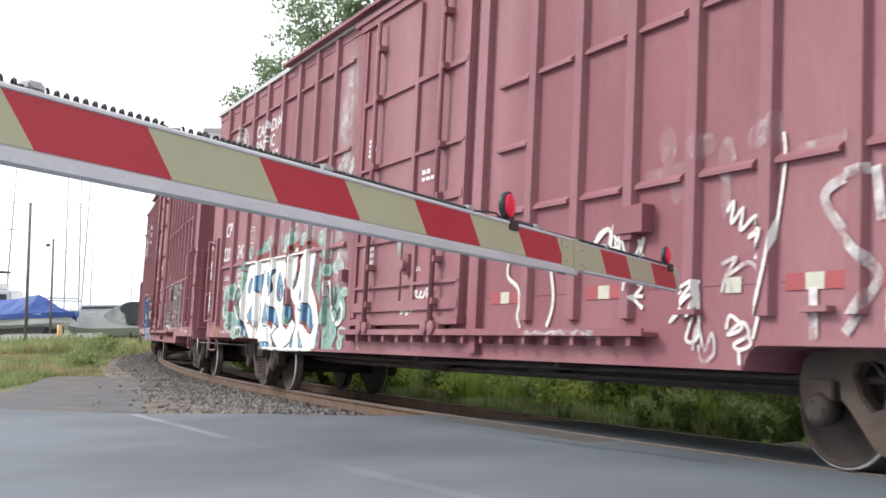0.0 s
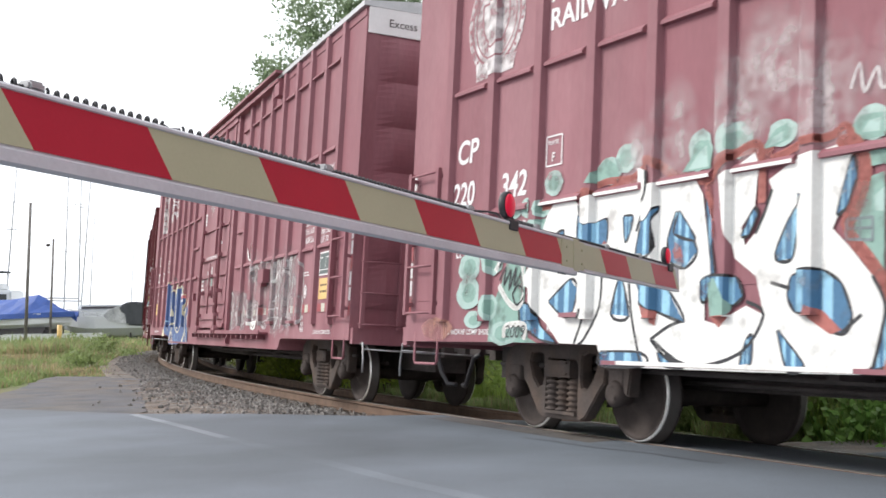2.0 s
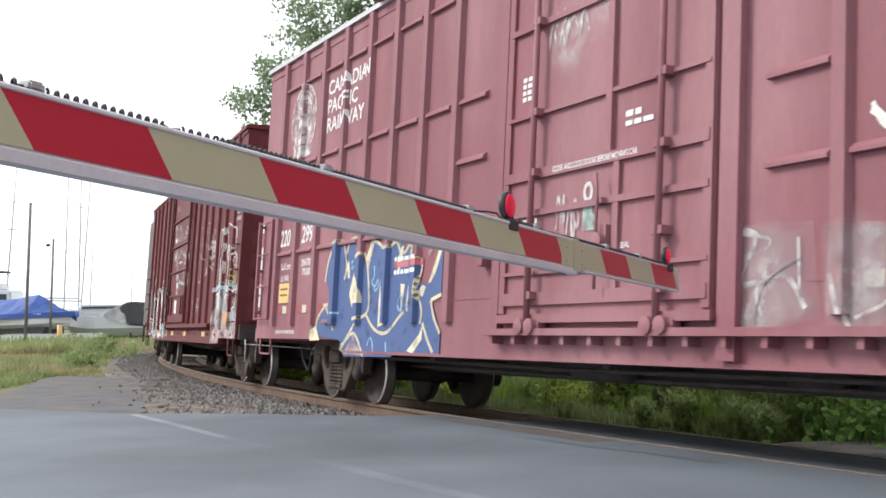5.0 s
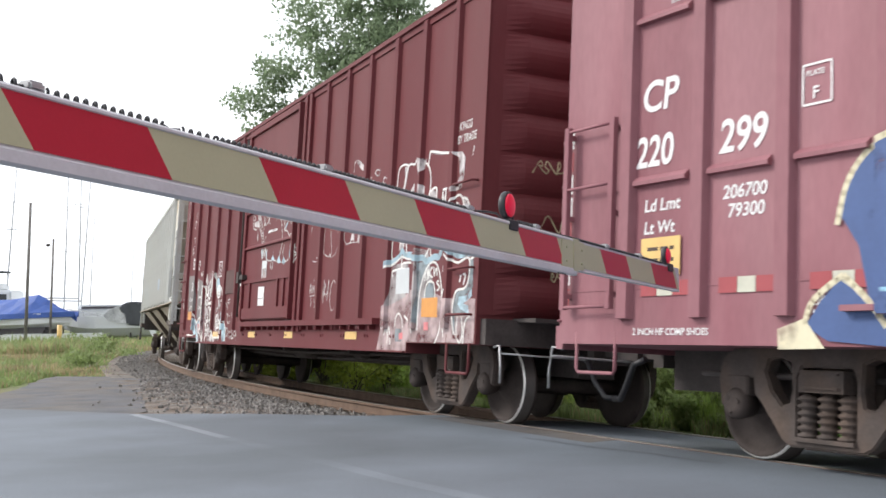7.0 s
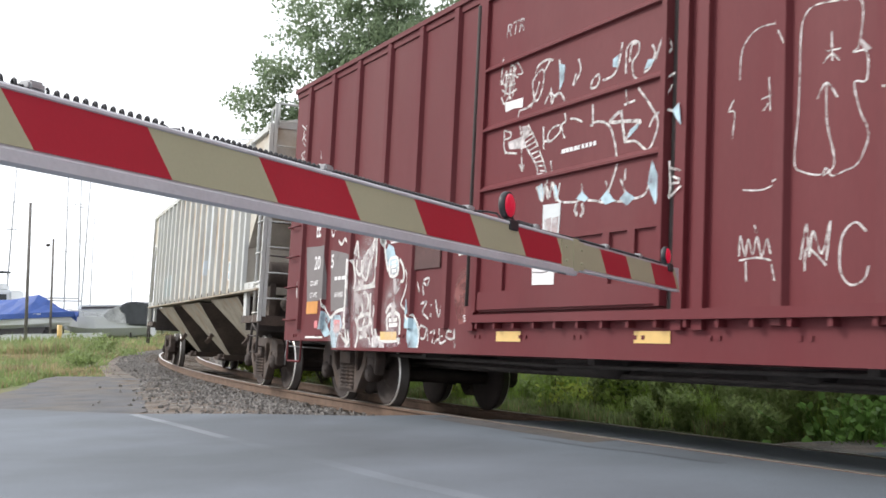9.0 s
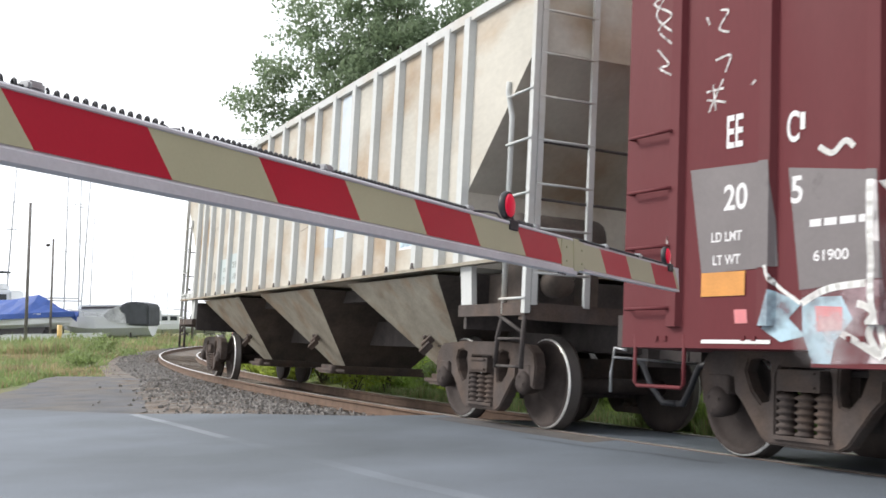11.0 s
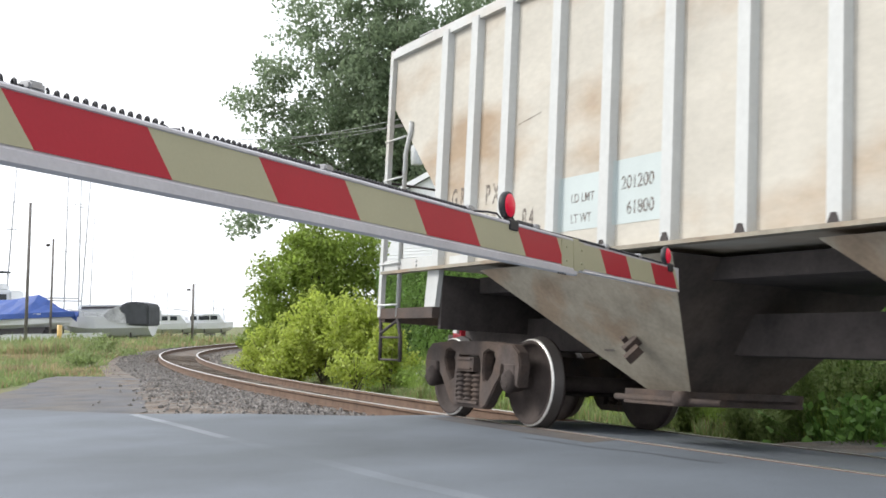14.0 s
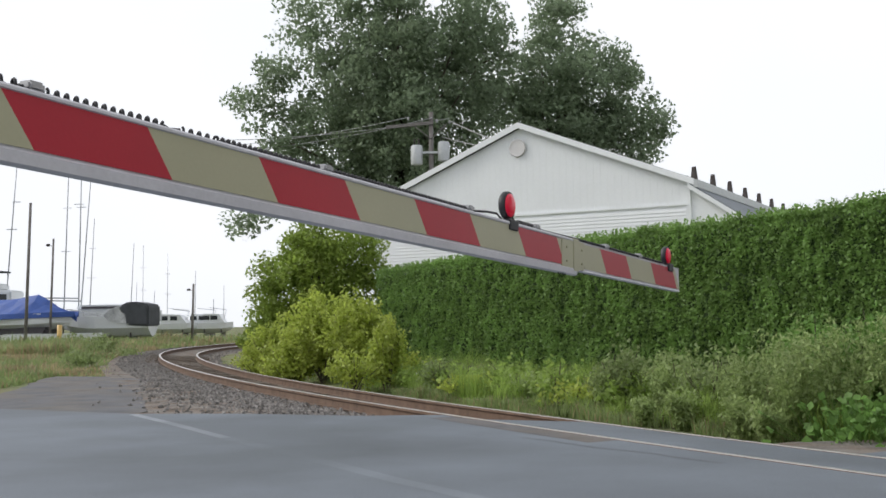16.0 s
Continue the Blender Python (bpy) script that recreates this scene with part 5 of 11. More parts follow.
    ink.append([(3.5, 1.91), (3.64, 2.07), (3.85, 2.08), (4.06, 1.98), (4.12, 1.78)])
    ink.append([(3.53, 1.51), (4.1, 1.48), (4.09, 1.18), (3.61, 1.16)])
    ink.append([(4.41, 2.08), (4.93, 2.07), (5.02, 1.71), (4.38, 1.73)])
    ink.append([(4.36, 1.42), (4.89, 1.35), (4.83, 1.02), (4.47, 1.0)])
    ink.append([(5.11, 2.12), (5.63, 2.14), (5.69, 1.4), (5.18, 1.43)])
    ink.append([(5.1, 1.25), (5.67, 1.23), (5.64, 0.97), (5.13, 0.89)])
    ink.append([(5.8, 2.08), (6.25, 2.1), (6.31, 1.05), (5.87, 0.93)])
    sd.paint("graffiti", P_SILVER_THIN, ink, "worn silver fill")
    ink = []
    ink.append([(6.14, 2.11), (6.67, 2.12), (6.74, 1.46), (6.37, 1.48)])
    ink.append([(6.78, 2.08), (6.99, 1.93), (7.06, 1.44), (6.94, 1.02), (6.84, 0.98)])
    sd.paint("graffiti", P_SILVER_THIN, ink, "worn silver fill")
    ink = []
    ink += curve([(3.56, 1.81), (3.64, 2.04), (3.83, 2.08), (4.05, 1.98), (4.12, 1.77)], 0.02)
    ink += curve([(3.52, 1.51), (3.6, 1.24), (3.8, 1.15), (4.05, 1.23), (4.14, 1.45)], 0.02)
    ink += curve([(4.36, 1.41), (4.46, 1.07), (4.75, 1.01), (4.86, 1.16)], 0.02)
    ink += curve([(5.81, 0.92), (5.75, 1.23), (5.89, 1.73), (6.02, 1.89), (6.2, 1.78), (6.28, 1.49), (6.18, 1.0)], 0.02)
    ink += curve([(5.14, 1.43), (5.01, 1.8), (5.15, 2.04)], 0.02)
    ink += curve([(5.29, 1.42), (5.49, 1.58), (5.56, 1.49), (5.57, 1.23), (5.38, 1.0)], 0.02)
    ink += curve([(5.42, 1.68), (5.54, 1.84), (5.47, 2.07), (5.29, 2.05), (5.27, 1.78)], 0.02)
    ink += curve([(1.7, 0.99), (1.53, 1.61), (1.96, 1.65), (1.8, 1.29), (2.24, 1.34), (2.44, 1.1)], 0.02)
    ink += curve([(2.71, 1.32), (2.85, 0.93), (3.23, 0.93)], 0.02)
    ink += curve([(4.27, 1.52), (4.15, 1.28), (4.19, 0.98)], 0.02)
    ink += curve([(5.7, 1.14), (5.76, 0.93)], 0.02)
    ink += curve([(5.98, 2.1), (6.02, 1.95)], 0.02)
    ink += curve([(6.11, 1.91), (6.16, 2.09)], 0.02)
    sd.paint("graffiti", P_WHITE_THIN, ink, "pale letter outlines")
    ink = []
    ink.append([(3.53, 1.11), (4.07, 1.14), (3.99, 1.0), (3.81, 0.97), (3.62, 1.0)])
    ink.append([(3.35, 2.23), (3.44, 2.64), (3.5, 2.6), (3.51, 2.25)])
    ink.append([(3.0, 2.44), (3.17, 2.29), (3.12, 2.27), (2.98, 2.37)])
    ink += curve([(3.0, 2.44), (3.1, 2.27), (3.31, 2.21)], 0.02)
    ink += curve([(1.27, 1.24), (1.36, 1.05)], 0.02)
    ink += curve([(5.27, 1.74), (5.41, 1.9)], 0.02)
    sd.paint("graffiti", P_WHITE, ink, "white highlights")
    ink = []
    ink += curve([(3.61, 1.84), (3.65, 1.98), (3.73, 1.85), (3.76, 1.97)], 0.012)
    ink += curve([(3.85, 1.98), (3.85, 1.85), (3.96, 1.85), (3.93, 1.96), (3.85, 1.98)], 0.012)
    ink += curve([(3.75, 1.91), (3.82, 1.96)], 0.012)
    ink += curve([(1.96, 0.99), (2.06, 1.28), (2.41, 1.45)], 0.012)
    ink += curve([(4.45, 1.36), (4.53, 1.41), (4.62, 1.26), (4.71, 1.4)], 0.012)
    ink += curve([(5.73, 0.95), (5.66, 1.31), (5.81, 1.65)], 0.012)
    ink += curve([(5.96, 1.95), (6.23, 1.84), (6.27, 1.49)], 0.012)
    ink += curve([(5.15, 2.02), (5.21, 2.1)], 0.012)
    ink += curve([(3.71, 1.08), (3.83, 1.01), (3.94, 1.08)], 0.012)
    ink += curve([(1.53, 1.61), (1.62, 1.11)], 0.012)
    sd.paint("graffiti", P_BLACK_THIN, ink, "dark letter lines")
    ink = []
    ink += curve([(6.2, 1.82), (6.12, 2.02), (6.22, 2.13)], 0.02)
    ink += curve([(6.26, 2.1), (6.24, 1.96), (6.37, 1.81), (6.37, 1.53)], 0.02)
    ink += curve([(6.42, 2.06), (6.48, 2.1)], 0.02)
    ink += curve([(6.82, 2.03), (6.97, 1.89), (7.04, 1.62), (7.0, 1.23), (6.9, 1.06)], 0.02)
    ink += curve([(5.84, 2.19), (5.75, 2.11)], 0.02)
    ink += curve([(6.0, 1.03), (6.07, 1.17)], 0.02)
    sd.paint("graffiti", P_WHITE_THIN, ink, "pale letter outlines")
    ink = []
    ink.append([(-6.67, 0.98), (-6.49, 0.88), (-5.79, 0.83), (-5.63, 0.62), (-4.13, 0.64), (-4.09, 1.79), (-4.07, 1.9), (-4.23, 2.05), (-4.37, 1.99), (-4.52, 1.99), (-4.78, 2.1), (-4.88, 2.12), (-4.98, 1.91), (-5.09, 1.8), (-5.15, 1.96), (-5.32, 1.91), (-5.36, 2.08), (-5.34, 2.18), (-5.6, 2.18), (-5.74, 2.0), (-5.79, 2.13), (-5.92, 2.2), (-6.16, 2.13), (-6.32, 1.94), (-6.42, 1.74), (-6.25, 1.49), (-6.17, 1.14), (-6.4, 1.28), (-6.54, 1.15)])
    sd.paint("graffiti", P_BLUE_DARK, ink, "royal blue fill")
    ink = []
    ink.append([(-4.24, 1.97), (-4.02, 2.04), (-3.88, 1.91), (-3.78, 1.98), (-3.6, 1.94), (-3.65, 1.8), (-3.5, 1.8), (-3.44, 1.7), (-3.5, 1.51), (-3.26, 1.5), (-3.16, 1.59), (-3.08, 1.64), (-3.0, 1.89), (-2.92, 1.99), (-2.92, 1.37), (-3.17, 1.3), (-2.91, 0.93), (-2.91, 0.7), (-4.21, 0.67)])
    sd.paint("graffiti", P_BLUE_DARK, ink, "royal blue fill")
    ink = []
    ink.append([(-4.88, 2.12), (-4.82, 2.06), (-4.9, 1.91), (-5.0, 1.83), (-5.07, 1.88)])
    ink.append([(-5.68, 1.84), (-5.61, 1.9), (-5.54, 1.67), (-5.61, 1.65)])
    ink.append([(-5.42, 1.73), (-5.23, 1.65), (-5.14, 1.49), (-5.11, 1.32), (-5.28, 1.31), (-5.37, 1.17), (-5.54, 1.43), (-5.53, 1.48)])
    ink.append([(-4.51, 1.55), (-4.45, 1.57), (-4.4, 1.39), (-4.4, 1.04), (-4.59, 1.0), (-4.57, 1.36)])
    ink.append([(-4.01, 1.97), (-3.94, 1.98), (-4.04, 1.66), (-4.1, 1.79)])
    ink.append([(-3.98, 1.52), (-3.87, 1.51), (-3.94, 1.14)])
    ink.append([(-5.44, 0.89), (-5.77, 0.7), (-5.75, 0.78), (-5.54, 0.86)])
    ink.append([(-6.91, 0.96), (-6.68, 1.03), (-6.51, 0.83), (-6.9, 0.82)])
    sd.paint("graffiti", P_CREAM, ink, "cream letter faces")
    ink = []
    ink.append([(-3.01, 1.89), (-2.92, 2.02), (-2.92, 1.91), (-3.08, 1.62), (-3.18, 1.52), (-3.26, 1.49)])
    ink.append([(-3.52, 1.4), (-3.4, 1.49), (-3.32, 1.46), (-3.39, 1.34)])
    ink.append([(-3.73, 0.72), (-3.42, 0.92), (-3.35, 1.02), (-3.36, 0.85), (-3.58, 0.69)])
    sd.paint("graffiti", P_CREAM, ink, "cream letter faces")
    ink = []
    ink += curve([(-6.42, 1.64), (-6.34, 1.92), (-6.16, 2.12), (-5.89, 2.18), (-5.75, 2.02), (-5.68, 1.77), (-5.74, 1.65)], 0.022)
    ink += curve([(-5.7, 1.99), (-5.59, 2.16), (-5.33, 2.17), (-5.36, 2.05), (-5.33, 1.91), (-5.12, 1.96), (-4.98, 1.75), (-4.89, 1.33), (-4.97, 1.17), (-5.29, 1.1), (-5.37, 1.01), (-5.77, 0.7)], 0.022)
    ink += curve([(-4.98, 1.75), (-4.9, 1.95), (-4.82, 2.1), (-4.52, 2.0), (-4.35, 1.99), (-4.16, 2.04), (-4.03, 1.89), (-4.08, 1.82), (-4.05, 1.66)], 0.022)
    ink += curve([(-4.97, 1.17), (-4.75, 1.01), (-4.5, 0.93), (-4.27, 0.95), (-4.0, 1.11), (-3.86, 1.18)], 0.022)
    ink += curve([(-5.77, 0.7), (-5.34, 0.93), (-5.0, 0.64)], 0.022)
    ink += curve([(-6.37, 1.31), (-6.18, 1.14), (-6.04, 0.97)], 0.022)
    ink += curve([(-6.68, 0.98), (-6.61, 1.15), (-6.37, 1.31)], 0.022)
    sd.paint("graffiti", P_CREAM, ink, "cream letter edges")
    ink = []
    ink += curve([(-3.96, 1.89), (-3.88, 1.91), (-3.78, 1.98), (-3.6, 1.94), (-3.64, 1.79), (-3.5, 1.8), (-3.43, 1.69), (-3.52, 1.43), (-3.4, 1.2), (-3.42, 1.04)], 0.022)
    ink += curve([(-3.35, 1.04), (-3.21, 0.85), (-3.07, 0.71)], 0.022)
    ink += curve([(-3.17, 1.3), (-3.08, 1.11), (-2.92, 0.93)], 0.022)
    ink += curve([(-3.17, 1.3), (-2.92, 1.36)], 0.022)
    ink += curve([(-3.72, 1.57), (-3.79, 1.29), (-3.77, 1.19)], 0.022)
    sd.paint("graffiti", P_CREAM, ink, "cream letter edges")
    ink = []
    ink.append([(-5.64, 0.65), (-5.34, 0.9), (-5.04, 0.65)])
    sd.paint("graffiti", P_PINK, ink, "dull red triangle")
    ink = []
    ink += curve([(-4.78, 1.78), (-4.76, 1.65), (-4.83, 1.57), (-4.71, 1.52), (-4.65, 1.6), (-4.63, 1.52), (-4.71, 1.46), (-4.76, 1.53)], 0.014)
    ink += curve([(-4.04, 1.3), (-4.0, 1.37), (-3.92, 1.34), (-3.92, 1.26), (-3.98, 1.2), (-4.04, 1.26), (-4.04, 1.33)], 0.014)
    ink += curve([(-5.53, 1.85), (-5.47, 1.88), (-5.5, 1.78), (-5.41, 1.81)], 0.014)
    ink += curve([(-4.88, 0.77), (-4.8, 0.87), (-4.72, 0.81), (-4.7, 0.69)], 0.014)
    ink += curve([(-6.05, 1.2), (-5.85, 1.2)], 0.014)
    ink += curve([(-4.33, 0.82), (-4.31, 0.7)], 0.014)
    sd.paint("graffiti", P_TEAL_LT, ink, "pale blue tags")
    ink = []
    ink += curve([(-5.52, 2.18), (-5.45, 2.34), (-5.31, 2.34), (-5.23, 2.19), (-5.13, 2.27), (-5.07, 2.12)], 0.03)
    ink += curve([(-3.2, 2.08), (-3.17, 1.98), (-3.22, 1.87), (-3.29, 1.84)], 0.03)
    ink += curve([(-5.87, 2.32), (-5.71, 2.37)], 0.03)
    ink += curve([(-3.53, 1.95), (-3.45, 1.88)], 0.03)
    ink += curve([(-3.3, 1.27), (-3.21, 1.3)], 0.03)
    ink.append(oval(-4.99, 2.21, 0.14, 0.05, 18, 0.08, 0))
    ink.append(oval(-4.08, 2.18, 0.14, 0.04, 18, 0.08, 1))
    sd.paint("graffiti", P_MIST, ink, "white overspray")
    sd.paint("graffiti", P_RED, [[(-4.2, 1.72), (-3.4, 1.72), (-3.4, 1.79), (-4.2, 1.79)]], "red band")
    sd.bars("graffiti", -4.18, 1.80, 1, 0.7, P_WHITE, 0.05, 0.1, 31)
    sd.bars("graffiti", -4.18, 1.64, 1, 0.7, P_WHITE, 0.05, 0.1, 32)
    door = Side(sd.car, sd.V + 0.065)
    door.paint("graffiti", P_WHITE_THIN, scrawl(-0.8, 3.6, 0.6, 0.4, 0.012, 51) + scrawl(-0.5, 4.1, 0.7, 0.5, 0.012, 52) + scrawl(-0.6, 1.75, 0.35, 0.5, 0.014, 53), "thin white tags on the door")


def tags_k(sd, door_sd):
    """Thin white outline letters, door scrawls and the painted corner."""
    ink = []
    ink += curve([(-0.77, 3.45), (-0.71, 3.52), (-0.56, 3.54), (-0.46, 3.51)], 0.011)
    ink += curve([(-0.36, 3.5), (-0.3, 3.3), (-0.39, 3.15), (-0.49, 3.2), (-0.58, 3.11)], 0.011)
    ink += curve([(-0.04, 3.43), (-0.0, 3.31), (-0.11, 3.2), (-0.07, 3.3)], 0.011)
    ink += curve([(0.28, 3.22), (0.2, 3.19), (0.17, 3.12), (0.25, 3.11), (0.3, 3.17), (0.28, 3.22)], 0.011)
    ink += curve([(0.35, 3.15), (0.49, 3.16), (0.57, 3.24), (0.62, 3.43)], 0.011)
    ink += curve([(0.68, 3.14), (0.68, 3.34), (0.76, 3.4), (0.85, 3.37), (0.84, 3.28), (0.77, 3.22), (0.79, 3.1), (0.87, 3.04)], 0.011)
    ink += curve([(0.73, 3.23), (0.75, 3.37), (0.82, 3.37)], 0.011)
    ink += curve([(0.93, 3.1), (1.0, 3.12), (1.07, 3.23), (1.03, 3.31)], 0.011)
    ink += curve([(1.07, 3.16), (1.14, 3.31), (1.19, 3.36), (1.28, 3.25), (1.25, 3.19)], 0.011)
    ink += curve([(1.15, 3.07), (1.17, 3.02)], 0.011)
    ink += curve([(1.33, 3.01), (1.25, 2.99), (1.21, 2.96)], 0.011)
    ink += curve([(-0.83, 3.12), (-0.74, 3.25), (-0.69, 3.35)], 0.011)
    ink += curve([(-0.66, 3.47), (-0.81, 3.37), (-0.75, 3.17), (-0.65, 3.24), (-0.61, 3.41), (-0.66, 3.47)], 0.011)
    ink += curve([(-0.61, 3.43), (-0.52, 3.52)], 0.011)
    ink += curve([(-0.75, 3.18), (-0.9, 3.13), (-1.04, 3.12), (-1.07, 3.0)], 0.011)
    ink += curve([(-0.48, 3.25), (-0.46, 3.09), (-0.41, 3.16), (-0.31, 3.16), (-0.24, 3.07)], 0.011)
    door_sd.paint("graffiti", P_SCRAWL, ink, "white scrawls on the door")
    ink = []
    ink += curve([(-0.59, 2.89), (-0.57, 2.67)], 0.0105)
    ink += curve([(-0.57, 2.75), (-0.45, 2.73), (-0.31, 2.79), (-0.29, 2.85), (-0.21, 2.88)], 0.0105)
    ink += curve([(-0.32, 2.86), (-0.43, 2.85), (-0.51, 2.79), (-0.48, 2.72)], 0.0105)
    ink += curve([(-0.29, 2.85), (-0.22, 2.72)], 0.0105)
    ink += curve([(-0.23, 2.96), (-0.21, 2.88)], 0.0105)
    ink += curve([(-0.14, 2.89), (-0.04, 2.87), (0.05, 2.83)], 0.0105)
    ink += curve([(0.21, 2.96), (0.22, 2.78), (0.18, 2.78)], 0.0105)
    ink += curve([(0.22, 2.79), (0.35, 2.78), (0.48, 2.71), (0.55, 2.57), (0.59, 2.43)], 0.0105)
    ink += curve([(0.7, 2.54), (0.84, 2.53), (0.96, 2.45), (1.02, 2.43), (1.09, 2.51), (1.13, 2.65), (1.02, 2.81), (0.86, 2.98)], 0.0105)
    ink += curve([(0.68, 3.05), (0.71, 2.87)], 0.0105)
    ink += curve([(0.67, 2.87), (0.82, 2.88)], 0.0105)
    ink += curve([(1.02, 2.62), (1.09, 2.7), (1.22, 2.73), (1.34, 2.69)], 0.0105)
    ink += curve([(1.21, 2.94), (1.22, 2.75)], 0.0105)
    ink += curve([(1.22, 2.82), (1.3, 2.92)], 0.0105)
    ink += curve([(0.63, 2.83), (0.53, 2.79), (0.49, 2.75), (0.72, 2.72), (0.91, 2.69)], 0.016)
    ink += curve([(0.91, 2.69), (0.76, 2.61), (0.7, 2.54)], 0.016)
    ink += curve([(0.7, 2.54), (0.66, 2.7), (0.63, 2.83)], 0.016)
    ink += curve([(-0.67, 2.32), (-0.58, 2.18), (-0.52, 2.33), (-0.46, 2.18), (-0.38, 2.32), (-0.29, 2.15), (-0.09, 2.11), (0.05, 2.11), (0.09, 2.18), (0.08, 2.26)], 0.0105)
    ink += curve([(0.18, 2.1), (0.31, 2.08), (0.43, 2.06), (0.49, 2.14), (0.44, 2.24)], 0.0105)
    ink += curve([(0.49, 2.14), (0.58, 2.32), (0.61, 2.42)], 0.0105)
    ink += curve([(0.55, 2.06), (0.64, 2.04), (0.74, 2.05), (0.71, 2.14), (0.65, 2.23)], 0.0105)
    ink += curve([(0.84, 2.04), (0.98, 2.06), (1.05, 2.15)], 0.0105)
    ink += curve([(0.72, 2.31), (0.71, 2.21)], 0.0105)
    ink += curve([(1.29, 2.3), (1.31, 2.09), (1.29, 2.0)], 0.0105)
    ink += curve([(1.29, 2.0), (1.44, 2.08)], 0.0105)
    ink += curve([(1.31, 2.24), (1.43, 2.2)], 0.0105)
    ink += curve([(1.33, 2.17), (1.43, 2.13)], 0.0105)
    ink += curve([(1.32, 2.11), (1.42, 2.11)], 0.0105)
    ink += curve([(-0.44, 2.54), (-0.41, 2.43)], 0.0105)
    ink += curve([(-0.48, 2.41), (-0.49, 2.33)], 0.0105)
    ink += curve([(0.02, 2.09), (-0.01, 2.03), (0.03, 1.98)], 0.018)
    ink += curve([(0.09, 2.08), (0.12, 2.02), (0.08, 1.96)], 0.018)
    door_sd.paint("graffiti", P_SCRAWL, ink, "white scrawls on the door")
    ink = []
    ink.append([(-0.36, 3.46), (-0.26, 3.42), (-0.26, 3.29), (-0.33, 3.2)])
    ink.append([(0.49, 3.31), (0.57, 3.33), (0.56, 3.22), (0.49, 3.24)])
    ink.append([(0.93, 3.12), (0.98, 3.2), (1.06, 3.18), (1.02, 3.13)])
    ink.append([(0.0, 2.13), (0.09, 2.19), (0.19, 2.12), (0.14, 2.09)])
    ink.append([(0.37, 2.09), (0.47, 2.16), (0.58, 2.05), (0.45, 2.03)])
    ink.append([(0.65, 2.06), (0.73, 2.12), (0.86, 2.05), (0.75, 1.99)])
    ink.append([(1.02, 2.15), (1.07, 2.34), (1.19, 2.13), (1.13, 1.96), (1.07, 2.06)])
    ink.append([(1.31, 2.71), (1.39, 2.76), (1.42, 2.57), (1.36, 2.63)])
    ink.append([(0.76, 2.64), (0.9, 2.68), (0.86, 2.63), (0.74, 2.57)])
    ink.append([(-0.65, 2.32), (-0.57, 2.34), (-0.53, 2.19), (-0.6, 2.18)])
    ink.append([(-0.39, 2.29), (-0.33, 2.3), (-0.27, 2.14), (-0.35, 2.17)])
    door_sd.paint("graffiti", P_SKY, ink, "pale blue fills")
    ink = []
    ink += curve([(-1.02, 2.97), (-0.96, 2.83), (-0.83, 2.68), (-0.68, 2.52), (-0.66, 2.39)], 0.01)
    ink += curve([(-0.87, 2.96), (-0.75, 2.82), (-0.63, 2.65), (-0.51, 2.45), (-0.53, 2.38)], 0.01)
    ink += curve([(-0.99, 2.9), (-0.85, 2.94)], 0.008)
    ink += curve([(-0.97, 2.86), (-0.82, 2.9)], 0.008)
    ink += curve([(-0.95, 2.82), (-0.78, 2.86)], 0.008)
    ink += curve([(-0.92, 2.78), (-0.75, 2.82)], 0.008)
    ink += curve([(-0.88, 2.74), (-0.71, 2.77)], 0.008)
    ink += curve([(-0.85, 2.69), (-0.68, 2.72)], 0.008)
    ink += curve([(-0.8, 2.65), (-0.64, 2.67)], 0.008)
    ink += curve([(-0.76, 2.6), (-0.61, 2.62)], 0.008)
    ink += curve([(-0.71, 2.56), (-0.58, 2.56)], 0.008)
    ink += curve([(-0.67, 2.52), (-0.54, 2.51)], 0.008)
    ink += curve([(-0.67, 2.48), (-0.51, 2.45)], 0.008)
    ink += curve([(-0.66, 2.44), (-0.52, 2.43)], 0.008)
    ink += curve([(-0.66, 2.4), (-0.52, 2.41)], 0.008)
    ink += curve([(-1.32, 2.97), (-1.19, 2.93), (-1.2, 2.88), (-1.31, 2.87), (-1.29, 2.76), (-1.2, 2.72)], 0.01)
    ink += curve([(-1.32, 2.97), (-1.31, 2.87)], 0.01)
    ink += curve([(-0.97, 2.74), (-0.96, 2.63), (-0.94, 2.51)], 0.01)
    ink += curve([(-0.99, 2.58), (-0.94, 2.51), (-0.91, 2.57)], 0.01)
    ink += curve([(-1.29, 2.74), (-1.06, 2.7)], 0.01)
    ink += curve([(-0.6, 2.34), (-0.56, 2.17), (-0.5, 2.31), (-0.43, 2.2), (-0.4, 2.33), (-0.32, 2.15), (-0.27, 2.31)], 0.012)
    ink += curve([(-1.4, 3.74), (-1.42, 3.47), (-1.32, 3.59), (-1.34, 3.33), (-1.24, 3.62), (-1.25, 3.28), (-1.16, 3.67), (-1.18, 3.3)], 0.009)
    ink += curve([(-1.44, 3.52), (-1.31, 3.43), (-1.14, 3.42)], 0.009)
    ink += curve([(-1.4, 3.41), (-1.27, 3.34), (-1.11, 3.36)], 0.009)
    ink += curve([(-1.43, 3.67), (-1.28, 3.66), (-1.13, 3.57)], 0.009)
    ink += curve([(-1.13, 3.65), (-1.01, 3.51), (-1.11, 3.51)], 0.009)
    ink += curve([(-1.37, 3.55), (-1.2, 3.53), (-1.09, 3.47)], 0.009)
    ink += curve([(-1.4, 3.33), (-1.34, 3.25), (-1.25, 3.31), (-1.17, 3.23)], 0.009)
    door_sd.paint("graffiti", P_SCRAWL, ink, "hatched arrow and crowded scrawl")
    ink = []
    ink.append([(-1.24, 2.84), (-0.92, 2.86), (-0.9, 2.73), (-1.2, 2.76)])
